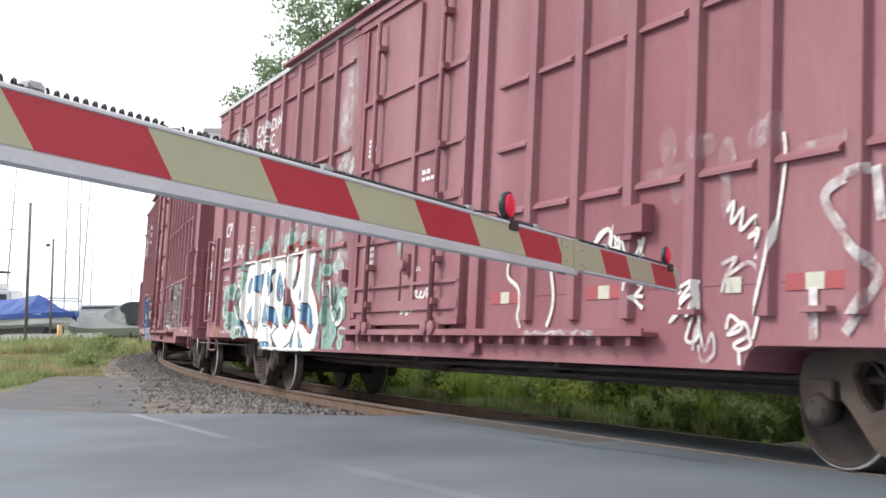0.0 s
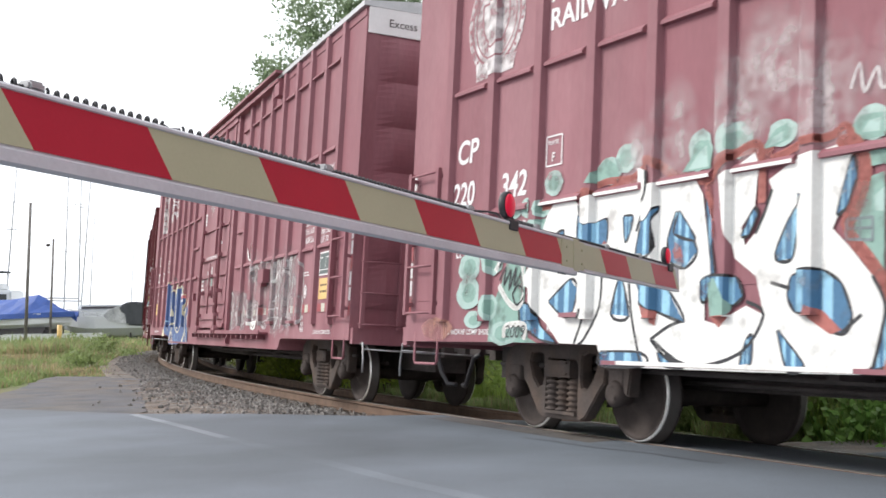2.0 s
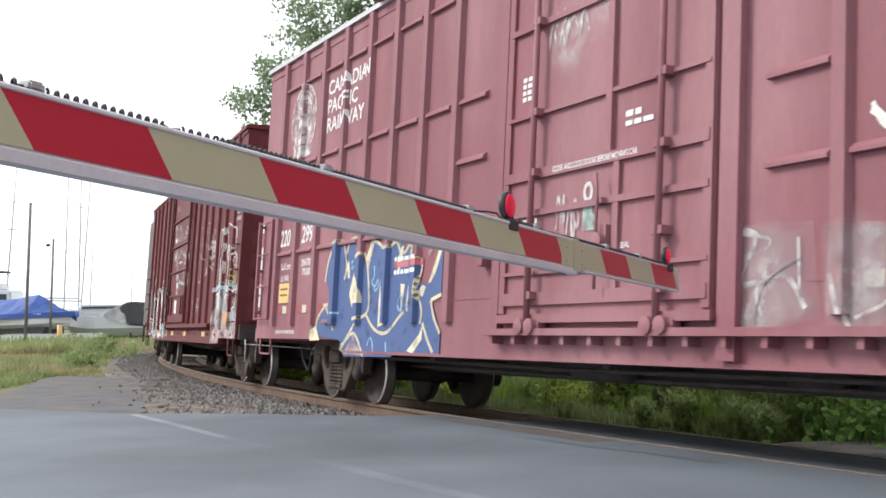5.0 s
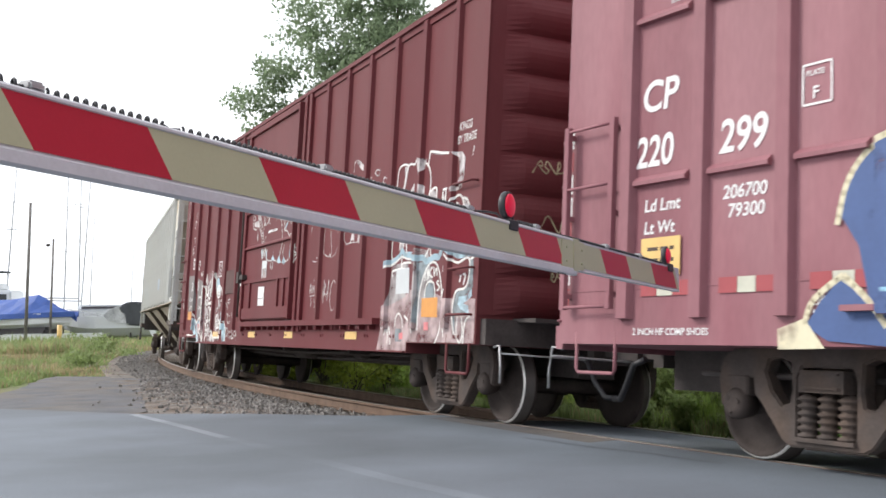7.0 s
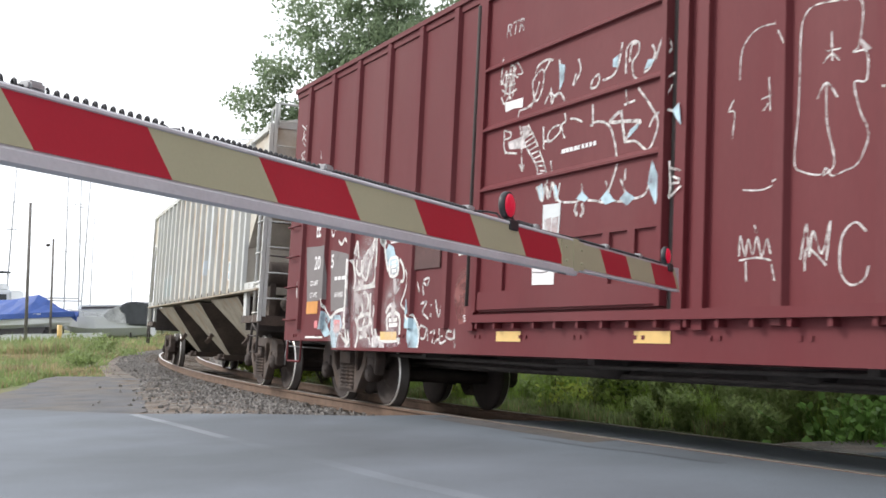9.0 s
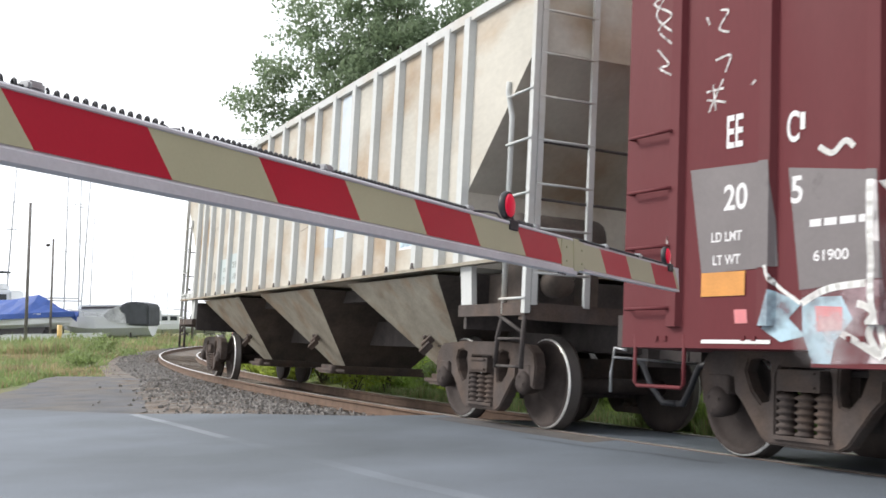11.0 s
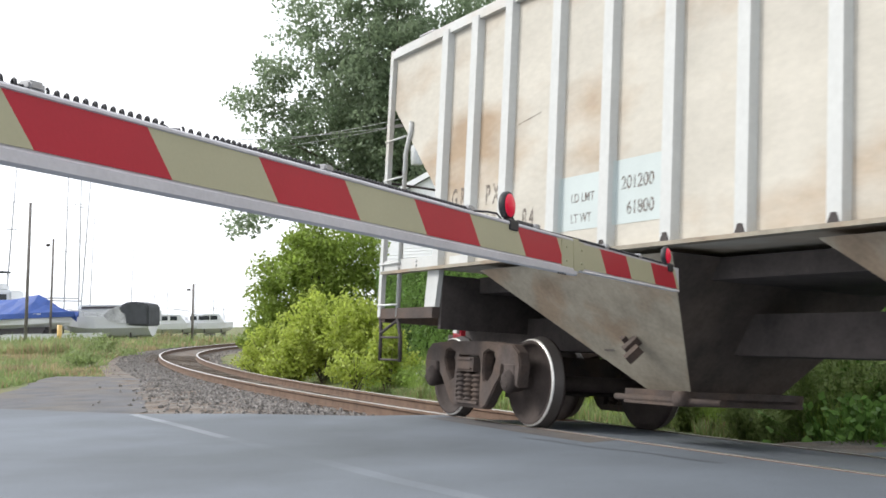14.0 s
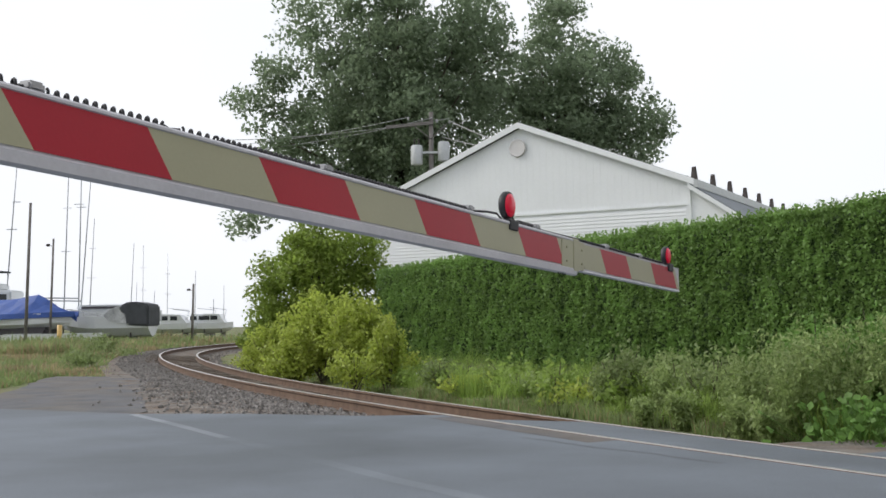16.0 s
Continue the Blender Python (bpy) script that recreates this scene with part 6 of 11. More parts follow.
    ink.append([(-0.99, 2.96), (-0.88, 2.95), (-0.82, 2.86), (-0.93, 2.81)])
    door_sd.paint("graffiti", P_WHITE_THIN, ink, "white fill of the arrow")
    ink = []
    ink.append([(-1.32, 3.26), (-0.98, 3.25), (-0.98, 3.15), (-1.15, 3.17), (-1.31, 3.16)])
    ink.append([(-0.7, 1.7), (-0.31, 1.69), (-0.31, 1.37), (-0.68, 1.38)])
    door_sd.paint("plate_mark", M_WHITE, ink, "white paper notices")
    ink = []
    ink += curve([(-0.68, 1.5), (-0.48, 1.49), (-0.36, 1.52), (-0.32, 1.56)], 0.006)
    door_sd.paint("plate_mark", P_BLACK_THIN, ink, "torn fold of the notice")
    ink = []
    ink.append([(-0.54, 2.13), (-0.24, 2.12), (-0.26, 1.79), (-0.53, 1.8)])
    door_sd.paint("plate_mark", M_GREYW, ink, "faded grey notice")
    ink = []
    ink.append([(-0.5, 1.99), (-0.39, 2.0), (-0.39, 1.83), (-0.5, 1.83)])
    ink.append([(-0.38, 1.99), (-0.27, 2.0), (-0.28, 1.83), (-0.38, 1.83)])
    door_sd.paint("plate_mark", P_PINK, ink, "faded pink print")
    ink = []
    ink.append([(-0.26, 2.58), (-0.2, 2.58), (-0.2, 2.62), (-0.26, 2.62)])
    ink.append([(-0.19, 2.58), (-0.14, 2.58), (-0.14, 2.62), (-0.19, 2.62)])
    ink.append([(-0.13, 2.58), (-0.07, 2.58), (-0.08, 2.62), (-0.13, 2.62)])
    ink.append([(-0.06, 2.58), (-0.01, 2.58), (-0.01, 2.62), (-0.06, 2.62)])
    ink.append([(0.0, 2.58), (0.03, 2.58), (0.03, 2.62), (-0.0, 2.62)])
    ink.append([(0.06, 2.58), (0.1, 2.58), (0.1, 2.62), (0.06, 2.62)])
    ink.append([(0.12, 2.58), (0.16, 2.58), (0.16, 2.62), (0.12, 2.62)])
    ink.append([(0.18, 2.58), (0.22, 2.58), (0.22, 2.62), (0.18, 2.62)])
    ink.append([(0.24, 2.58), (0.28, 2.58), (0.28, 2.62), (0.24, 2.62)])
    ink.append([(0.5, 1.25), (0.55, 1.24), (0.55, 1.27), (0.5, 1.27)])
    ink.append([(0.56, 1.24), (0.61, 1.24), (0.61, 1.26), (0.56, 1.27)])
    ink.append([(0.63, 1.24), (0.67, 1.24), (0.67, 1.26), (0.63, 1.26)])
    ink.append([(0.5, 1.21), (0.55, 1.21), (0.55, 1.23), (0.5, 1.23)])
    ink.append([(0.56, 1.21), (0.61, 1.21), (0.61, 1.23), (0.56, 1.23)])
    ink.append([(0.63, 1.21), (0.67, 1.21), (0.67, 1.23), (0.63, 1.23)])
    door_sd.paint("lettering", M_WHITE, ink, "small white lettering")
    door_sd.words("graffiti", "RTR", -1.37, 3.94, 0.2, P_WHITE_THIN, 0.2)
    ink = []
    ink += curve([(2.01, 2.82), (2.03, 3.05), (2.18, 3.17), (2.41, 3.16)], 0.006)
    ink += curve([(2.44, 3.09), (2.5, 2.98)], 0.006)
    ink += curve([(2.31, 2.78), (2.33, 2.53)], 0.006)
    ink += curve([(2.24, 2.63), (2.39, 2.65)], 0.006)
    ink += curve([(2.26, 2.54), (2.31, 2.59)], 0.006)
    ink += curve([(1.95, 2.68), (1.9, 2.6), (1.96, 2.58), (1.94, 2.38)], 0.006)
    ink += curve([(2.07, 1.98), (2.27, 1.96), (2.45, 2.01)], 0.006)
    ink += curve([(2.61, 2.97), (2.63, 3.12), (2.73, 3.2), (2.99, 3.17), (3.15, 3.11), (3.13, 2.84), (3.08, 2.79), (3.19, 2.77), (3.19, 2.58), (3.09, 2.58), (3.14, 2.38), (3.21, 2.22), (3.13, 2.04), (3.01, 2.0), (2.91, 1.98), (2.86, 2.04), (2.81, 2.0), (2.65, 2.04), (2.57, 2.12), (2.6, 2.48), (2.61, 2.97)], 0.006)
    ink += curve([(2.89, 2.98), (2.9, 2.77)], 0.006)
    ink += curve([(2.84, 2.85), (2.97, 2.84)], 0.006)
    ink += curve([(2.82, 2.77), (2.89, 2.82), (2.96, 2.76)], 0.006)
    ink += curve([(2.83, 1.99), (2.93, 2.07), (2.86, 2.35), (2.85, 2.63)], 0.006)
    ink += curve([(2.77, 2.53), (2.85, 2.63), (2.95, 2.51)], 0.006)
    sd.paint("graffiti", P_SCRAWL, ink, "thin white outlines")
    ink = []
    ink += curve([(2.04, 1.49), (2.05, 1.64), (2.1, 1.49), (2.13, 1.61), (2.18, 1.5), (2.22, 1.62), (2.27, 1.48), (2.32, 1.6), (2.36, 1.49), (2.4, 1.61)], 0.0075)
    ink += curve([(2.04, 1.46), (2.23, 1.47), (2.41, 1.43)], 0.0075)
    ink += curve([(2.19, 1.71), (2.22, 1.65)], 0.0075)
    ink += curve([(2.11, 1.45), (2.12, 1.3)], 0.0075)
    ink += curve([(2.42, 1.41), (2.45, 1.29)], 0.0075)
    ink += curve([(2.64, 1.43), (2.69, 1.67), (2.72, 1.45), (2.75, 1.62), (2.83, 1.46), (2.9, 1.67), (2.87, 1.41)], 0.0075)
    ink += curve([(2.68, 1.35), (2.7, 1.51), (2.87, 1.38)], 0.0075)
    ink += curve([(3.2, 1.58), (3.11, 1.65), (3.0, 1.56), (2.99, 1.34), (3.08, 1.24), (3.19, 1.28), (3.22, 1.36)], 0.0075)
    sd.paint("graffiti", P_SCRAWL, ink, "white tags")
    ink = []
    ink += curve([(3.45, 3.11), (3.69, 2.99), (3.8, 2.73), (3.85, 2.43), (3.76, 2.19), (3.61, 2.12), (3.44, 2.21), (3.5, 2.42), (3.36, 2.5)], 0.006)
    ink += curve([(3.46, 2.75), (3.63, 2.74)], 0.006)
    ink += curve([(3.53, 2.83), (3.56, 2.57)], 0.006)
    ink += curve([(3.47, 2.63), (3.58, 2.67)], 0.006)
    ink += curve([(3.7, 3.08), (3.72, 3.22), (3.9, 3.21), (4.19, 3.05)], 0.006)
    ink += curve([(4.09, 2.94), (4.14, 2.77)], 0.006)
    ink += curve([(4.24, 2.64), (4.08, 2.65), (4.03, 2.35), (3.99, 2.13), (4.19, 2.11)], 0.006)
    ink += curve([(3.52, 2.12), (3.79, 2.13), (4.19, 2.11)], 0.006)
    sd.paint("graffiti", P_SCRAWL, ink, "thin white outlines")
    ink = []
    ink.append([(4.08, 2.65), (4.16, 2.65), (4.17, 2.11), (3.99, 2.13), (4.04, 2.35)])
    ink.append([(3.77, 3.21), (3.9, 3.21), (4.17, 3.07), (4.04, 3.06)])
    ink.append([(3.81, 2.77), (3.86, 2.73), (3.82, 2.58)])
    ink.append([(3.7, 2.17), (3.85, 2.38), (3.85, 2.15)])
    ink.append([(3.23, 2.78), (3.13, 2.88), (3.17, 2.77)])
    sd.paint("graffiti", P_WHITE_THIN, ink, "white fill")
    ink = []
    ink.append([(6.1, 1.73), (6.39, 1.72), (6.23, 1.57), (6.17, 1.31), (6.16, 1.01), (6.08, 1.06), (6.11, 1.4)])
    ink.append([(6.33, 1.32), (6.34, 1.42), (6.43, 1.49), (6.54, 1.48), (6.59, 1.38), (6.6, 1.31)])
    ink.append([(5.49, 0.98), (5.69, 0.98), (5.71, 0.83), (5.5, 0.83)])
    ink.append([(7.45, 1.69), (7.53, 1.72), (7.55, 1.4), (7.48, 1.34), (7.28, 1.31), (7.22, 1.24), (7.31, 1.19), (7.48, 1.15), (7.46, 1.11), (7.14, 1.12), (7.17, 0.89), (7.11, 0.93), (7.08, 1.2), (7.16, 1.36), (7.34, 1.38), (7.42, 1.43)])
    sd.paint("graffiti", P_SKY_DARK, ink, "grey-teal shading")
    ink = []
    ink.append([(5.54, 2.54), (5.56, 2.75), (5.53, 2.91), (5.66, 2.9), (5.61, 2.76)])
    ink.append([(5.85, 2.67), (5.86, 2.23), (5.66, 2.45)])
    ink.append([(5.53, 2.38), (5.58, 2.26), (5.64, 1.94), (5.5, 1.91)])
    ink.append([(6.0, 2.95), (6.19, 2.91), (6.15, 2.84), (6.06, 2.74), (6.02, 2.82)])
    ink.append([(6.06, 2.64), (6.16, 2.6), (6.16, 2.5), (6.07, 2.44)])
    ink.append([(6.08, 2.29), (6.2, 2.22), (6.19, 2.1), (6.09, 2.03)])
    ink.append([(6.33, 2.52), (6.5, 2.53), (6.47, 2.3), (6.43, 2.19), (6.36, 2.31), (6.24, 2.39)])
    ink.append([(6.68, 2.48), (6.77, 2.49), (6.76, 2.22), (6.8, 1.93), (6.83, 1.84), (6.69, 1.82), (6.69, 2.11)])
    ink.append([(7.0, 2.87), (7.14, 2.86), (7.22, 2.78), (7.21, 2.58), (7.15, 2.46), (6.96, 2.44), (6.93, 2.48), (7.05, 2.52), (7.1, 2.61), (7.06, 2.8), (6.94, 2.88)])
    ink.append([(7.21, 2.35), (7.31, 2.33), (7.38, 2.24), (7.37, 2.12), (7.32, 2.16), (7.26, 2.17), (7.24, 2.27)])
    ink.append([(6.31, 2.97), (6.62, 2.93), (6.67, 2.89), (6.32, 2.95)])
    sd.paint("graffiti", P_WHITE_THIN, ink, "chalky white fills")
    ink = []
    ink += curve([(5.08, 1.76), (5.28, 1.78), (5.51, 1.84), (5.58, 1.9), (5.66, 1.85), (5.88, 1.83), (6.05, 1.78), (6.22, 1.78), (6.32, 1.73), (6.54, 1.77), (6.66, 1.76), (6.74, 1.86), (6.83, 1.87), (6.97, 1.81), (7.16, 1.75), (7.37, 1.75), (7.56, 1.76)], 0.036)
    ink.append([(7.22, 1.31), (7.43, 1.32), (7.53, 1.38), (7.54, 1.31), (7.43, 1.26), (7.33, 1.24), (7.46, 1.21), (7.49, 1.12), (7.28, 1.18), (7.21, 1.23)])
    sd.paint("graffiti", P_SKY, ink, "pale blue edge")
    ink = []
    ink += curve([(5.3, 1.81), (5.25, 1.89), (5.27, 2.2), (5.31, 2.63), (5.34, 2.89), (5.49, 2.94), (5.66, 2.91)], 0.013)
    ink += curve([(5.51, 2.55), (5.55, 2.73), (5.66, 2.91), (5.83, 2.9), (5.89, 2.95), (5.98, 2.94)], 0.013)
    ink += curve([(5.86, 2.23), (5.66, 2.45), (5.85, 2.66)], 0.013)
    ink += curve([(5.52, 2.39), (5.63, 2.16), (5.73, 1.86)], 0.013)
    ink += curve([(5.52, 2.39), (5.5, 1.91)], 0.013)
    ink += curve([(6.17, 2.87), (6.28, 2.79), (6.33, 2.65), (6.31, 2.5), (6.23, 2.41), (6.34, 2.33), (6.43, 2.14), (6.42, 1.93), (6.28, 1.79)], 0.013)
    ink += curve([(6.33, 2.52), (6.51, 2.53), (6.47, 2.18), (6.42, 1.84), (6.46, 1.79)], 0.013)
    ink += curve([(6.24, 2.84), (6.27, 2.95), (6.31, 2.98), (6.62, 2.92), (6.83, 2.89)], 0.013)
    ink += curve([(6.68, 2.5), (6.84, 2.5)], 0.013)
    ink += curve([(6.68, 2.48), (6.69, 1.82)], 0.013)
    ink += curve([(6.76, 2.48), (6.76, 2.18), (6.81, 1.91), (6.86, 1.82)], 0.013)
    ink += curve([(6.94, 2.23), (6.96, 2.33), (7.07, 2.39), (7.18, 2.37), (7.24, 2.28), (7.25, 2.16), (7.18, 2.08), (7.08, 2.04), (6.99, 2.08)], 0.013)
    ink += curve([(7.13, 2.28), (7.05, 2.31), (7.02, 2.23), (7.07, 2.16), (7.15, 2.16)], 0.013)
    ink += curve([(7.21, 2.35), (7.31, 2.33), (7.38, 2.24), (7.37, 2.11), (7.37, 1.94), (7.34, 1.81)], 0.013)
    ink += curve([(5.08, 1.72), (5.3, 1.75), (5.52, 1.81), (5.58, 1.83), (5.77, 1.79), (5.98, 1.78)], 0.013)
    ink += curve([(6.15, 0.96), (6.16, 1.31), (6.23, 1.52), (6.38, 1.68), (6.54, 1.71), (6.66, 1.64), (6.76, 1.45), (6.8, 1.21), (6.77, 0.97), (6.66, 0.82)], 0.013)
    ink += curve([(6.32, 1.31), (6.33, 1.43), (6.42, 1.5), (6.55, 1.48), (6.6, 1.38), (6.6, 1.3)], 0.013)
    ink += curve([(6.31, 1.51), (6.32, 1.65), (6.37, 1.6), (6.37, 1.51)], 0.013)
    ink += curve([(6.41, 1.53), (6.39, 1.64)], 0.013)
    ink += curve([(6.5, 1.66), (6.42, 1.59), (6.52, 1.54)], 0.013)
    ink += curve([(6.54, 1.66), (6.56, 1.56), (6.61, 1.64), (6.64, 1.55)], 0.013)
    ink += curve([(6.7, 1.5), (6.64, 1.48), (6.72, 1.43), (6.65, 1.39)], 0.013)
    ink += curve([(5.33, 1.6), (5.32, 1.67), (5.75, 1.67), (5.76, 1.5)], 0.013)
    ink += curve([(5.47, 1.01), (5.49, 1.11), (5.58, 1.16), (5.68, 1.09), (5.71, 0.99)], 0.013)
    ink += curve([(5.58, 1.83), (5.59, 1.7), (5.64, 1.75), (5.92, 1.74)], 0.013)
    ink += curve([(7.17, 0.89), (7.08, 1.05), (7.08, 1.24), (7.15, 1.37), (7.33, 1.39), (7.41, 1.43), (7.45, 1.52), (7.45, 1.67), (7.37, 1.71), (7.17, 1.67), (7.0, 1.71), (6.86, 1.78), (6.81, 1.69), (6.78, 1.59)], 0.013)
    ink += curve([(7.21, 1.1), (7.2, 0.93), (7.29, 0.83), (7.35, 0.93), (7.31, 1.1)], 0.013)
    ink += curve([(7.52, 1.11), (7.4, 1.04), (7.37, 0.82)], 0.013)
    ink += curve([(6.93, 1.4), (6.83, 1.13), (6.87, 0.89)], 0.013)
    ink += curve([(7.25, 1.54), (7.23, 1.46)], 0.013)
    ink += curve([(7.3, 1.54), (7.36, 1.53), (7.32, 1.43)], 0.013)
    ink += curve([(5.25, 0.93), (5.29, 1.0), (5.35, 0.79)], 0.013)
    ink += curve([(5.13, 0.9), (5.18, 0.98), (5.25, 0.9), (5.24, 0.79)], 0.013)
    ink += curve([(5.75, 1.13), (5.88, 1.06), (5.99, 0.93)], 0.013)
    ink += curve([(7.47, 1.69), (7.55, 1.71)], 0.013)
    sd.paint("graffiti", P_WHITE, ink, "white letter outlines")
    ink = []
    ink += curve([(6.95, 2.07), (6.95, 1.87)], 0.011)
    ink += curve([(6.95, 2.07), (7.08, 2.03)], 0.011)
    ink += curve([(6.97, 1.97), (7.08, 1.95)], 0.011)
    ink += curve([(6.95, 1.87), (7.09, 1.86)], 0.011)
    ink += curve([(7.1, 2.05), (7.21, 2.02), (7.19, 1.93), (7.11, 1.93), (7.1, 2.05)], 0.011)
    ink += curve([(7.11, 1.91), (7.22, 1.88), (7.16, 1.84)], 0.011)
    ink += curve([(7.24, 2.02), (7.26, 1.91), (7.37, 1.9)], 0.011)
    ink += curve([(7.37, 2.02), (7.36, 1.84)], 0.011)
    ink += curve([(7.03, 1.84), (7.27, 1.82)], 0.011)
    ink += curve([(7.16, 1.81), (7.14, 1.77)], 0.011)
    ink += curve([(7.0, 2.05), (7.05, 2.08), (7.1, 2.03)], 0.011)
    sd.paint("graffiti", P_YELLOW, ink, "yellow-green tag")
    ink = []
    ink += curve([(4.61, 2.92), (4.52, 2.97), (4.57, 3.0), (4.69, 2.98), (4.67, 2.93), (4.61, 2.92)], 0.009)
    ink += curve([(4.85, 2.74), (4.82, 2.81), (4.86, 2.87), (4.93, 2.85)], 0.009)
    ink += curve([(4.26, 2.59), (4.37, 2.73), (4.38, 2.94)], 0.009)
    ink += curve([(4.3, 2.63), (4.33, 2.9)], 0.009)
    ink += curve([(4.4, 2.57), (4.45, 2.88), (4.54, 2.7)], 0.009)
    ink += curve([(4.39, 2.42), (4.31, 2.48), (4.33, 2.36)], 0.009)
    ink += curve([(4.4, 2.26), (4.56, 2.32), (4.55, 2.24), (4.44, 2.23), (4.39, 2.3)], 0.009)
    ink += curve([(4.56, 2.32), (4.74, 2.28), (4.89, 2.24)], 0.009)
    ink += curve([(4.64, 2.35), (4.65, 2.18)], 0.009)
    ink += curve([(4.3, 2.3), (4.34, 2.22)], 0.009)
    ink += curve([(5.13, 2.4), (5.16, 2.4)], 0.009)
    ink += curve([(4.96, 2.43), (5.01, 2.42)], 0.009)
    sd.paint("graffiti", P_SCRAWL, ink, "white scrawled tag")
    sd.paint("graffiti", P_SCRAWL, scrawl(4.41, 2.40, 0.55, 0.11, 0.0095, 200, 11) + scrawl(4.46, 2.44, 0.45, 0.09, 0.008, 300, 8) + scrawl(4.41, 2.50, 0.55, 0.11, 0.0095, 201, 11) + scrawl(4.46, 2.54, 0.45, 0.09, 0.008, 301, 8) + scrawl(4.41, 2.59, 0.55, 0.11, 0.0095, 202, 11) + scrawl(4.46, 2.63, 0.45, 0.09, 0.008, 302, 8) + scrawl(4.41, 2.68, 0.55, 0.11, 0.0095, 203, 11) + scrawl(4.46, 2.72, 0.45, 0.09, 0.008, 303, 8), "dense white scrawled lettering")
    sd.paint("placard", M_GREYW, [[(5.43, 1.68), (5.83, 1.69), (5.86, 1.39), (5.45, 1.39)]], "dull steel plate")
    sd.paint("placard", M_ORANGE, [[(6.25, 1.11), (6.69, 1.1), (6.68, 1.32), (6.24, 1.32)]], "orange placard")
    ink = []
    ink.append([(-6.91, 2.17), (-6.1, 2.14), (-6.04, 1.39), (-6.77, 1.37)])
    ink.append([(-5.96, 2.07), (-5.21, 1.96), (-5.18, 1.27), (-5.85, 1.22)])
    sd.paint("plate_mark", P_PANEL_GREY, ink, "dull grey data panel")
    ink = []
    ink.append([(-5.84, 1.23), (-5.18, 1.26), (-5.12, 0.74), (-5.74, 0.73)])
    ink.append([(-5.13, 1.95), (-4.38, 1.84), (-4.28, 0.75), (-5.04, 0.74)])
    ink.append([(-4.04, 1.22), (-3.67, 1.18), (-3.66, 0.77), (-4.0, 0.76)])
    sd.paint("graffiti", P_PINK_THIN, ink, "thin pinkish base coat")
    ink = []
    ink.append([(-5.83, 1.17), (-5.51, 1.17), (-5.42, 1.02), (-5.56, 0.88), (-5.59, 0.73), (-5.74, 0.73), (-5.82, 0.93)])
    ink.append([(-3.52, 1.31), (-3.4, 1.32), (-3.37, 1.16), (-3.46, 1.1), (-3.55, 1.18)])
    ink.append([(-3.44, 1.12), (-3.26, 1.09), (-3.14, 0.93), (-3.16, 0.76), (-3.4, 0.76), (-3.46, 0.87)])
    ink.append([(-6.09, 1.23), (-5.83, 1.13), (-5.94, 1.03), (-5.8, 0.91), (-6.01, 0.87), (-6.18, 0.96)])
    ink.append([(-4.16, 1.94), (-4.08, 2.02), (-3.93, 1.97), (-3.88, 1.88), (-3.77, 1.8), (-3.76, 1.62), (-4.02, 1.63), (-4.11, 1.79)])
    sd.paint("graffiti", P_SKY, ink, "pale blue shapes")
    ink = []
    ink.append([(-4.81, 1.87), (-4.53, 1.81), (-4.63, 1.67), (-4.81, 1.71)])
    ink.append([(-4.49, 1.84), (-4.32, 1.82), (-4.34, 1.52), (-4.45, 1.53)])
    ink.append([(-4.11, 1.76), (-3.74, 1.72), (-3.76, 1.62), (-3.91, 1.59), (-4.03, 1.66)])
    ink.append([(-3.9, 1.59), (-3.69, 1.57), (-3.72, 1.44), (-3.83, 1.38), (-3.84, 1.27)])
    ink.append([(-4.44, 0.9), (-4.12, 0.88), (-4.05, 0.75), (-4.42, 0.75)])
    ink.append([(-4.05, 1.15), (-3.93, 1.28), (-3.78, 1.19), (-3.92, 1.17)])
    ink.append([(-5.05, 1.45), (-4.96, 1.45), (-4.87, 1.16), (-5.0, 1.19)])
    ink.append([(-5.31, 1.9), (-5.21, 1.89), (-5.19, 1.5), (-5.28, 1.51)])
    ink.append([(-5.27, 0.84), (-5.11, 0.86), (-5.1, 0.74), (-5.3, 0.74)])
    ink.append([(-4.51, 2.11), (-4.41, 2.18), (-4.34, 2.12), (-4.32, 1.75), (-4.47, 1.81)])
    ink.append([(-4.81, 1.88), (-4.66, 1.98), (-4.58, 1.94), (-4.62, 1.84)])
    ink.append([(-5.14, 1.96), (-5.03, 2.11), (-5.05, 1.92)])
    sd.paint("graffiti", P_WHITE_THIN, ink, "chalky white fills")
    ink = []
    ink += curve([(-5.26, 1.9), (-5.26, 1.57), (-5.25, 1.38), (-5.25, 1.12), (-5.17, 0.79)], 0.024)
    ink += curve([(-5.03, 1.88), (-5.04, 1.75), (-4.9, 1.68), (-4.88, 1.87)], 0.024)
    ink += curve([(-4.81, 1.87), (-4.84, 1.68), (-4.7, 1.61), (-4.64, 1.79), (-4.57, 1.86)], 0.024)
    ink += curve([(-4.96, 1.59), (-4.75, 1.52), (-4.5, 1.55), (-4.42, 1.69), (-4.36, 1.83)], 0.024)
    ink += curve([(-5.08, 1.49), (-4.69, 1.51), (-4.35, 1.52)], 0.024)
    ink += curve([(-4.77, 1.45), (-4.61, 1.38), (-4.62, 1.22)], 0.024)
    ink += curve([(-4.55, 1.43), (-4.53, 1.17), (-4.43, 0.93), (-4.41, 0.76)], 0.024)
    ink += curve([(-4.91, 1.12), (-4.59, 1.17), (-4.56, 1.02), (-4.86, 0.98), (-4.91, 1.12)], 0.024)
    ink += curve([(-4.98, 1.12), (-4.88, 0.93), (-4.94, 0.74)], 0.024)
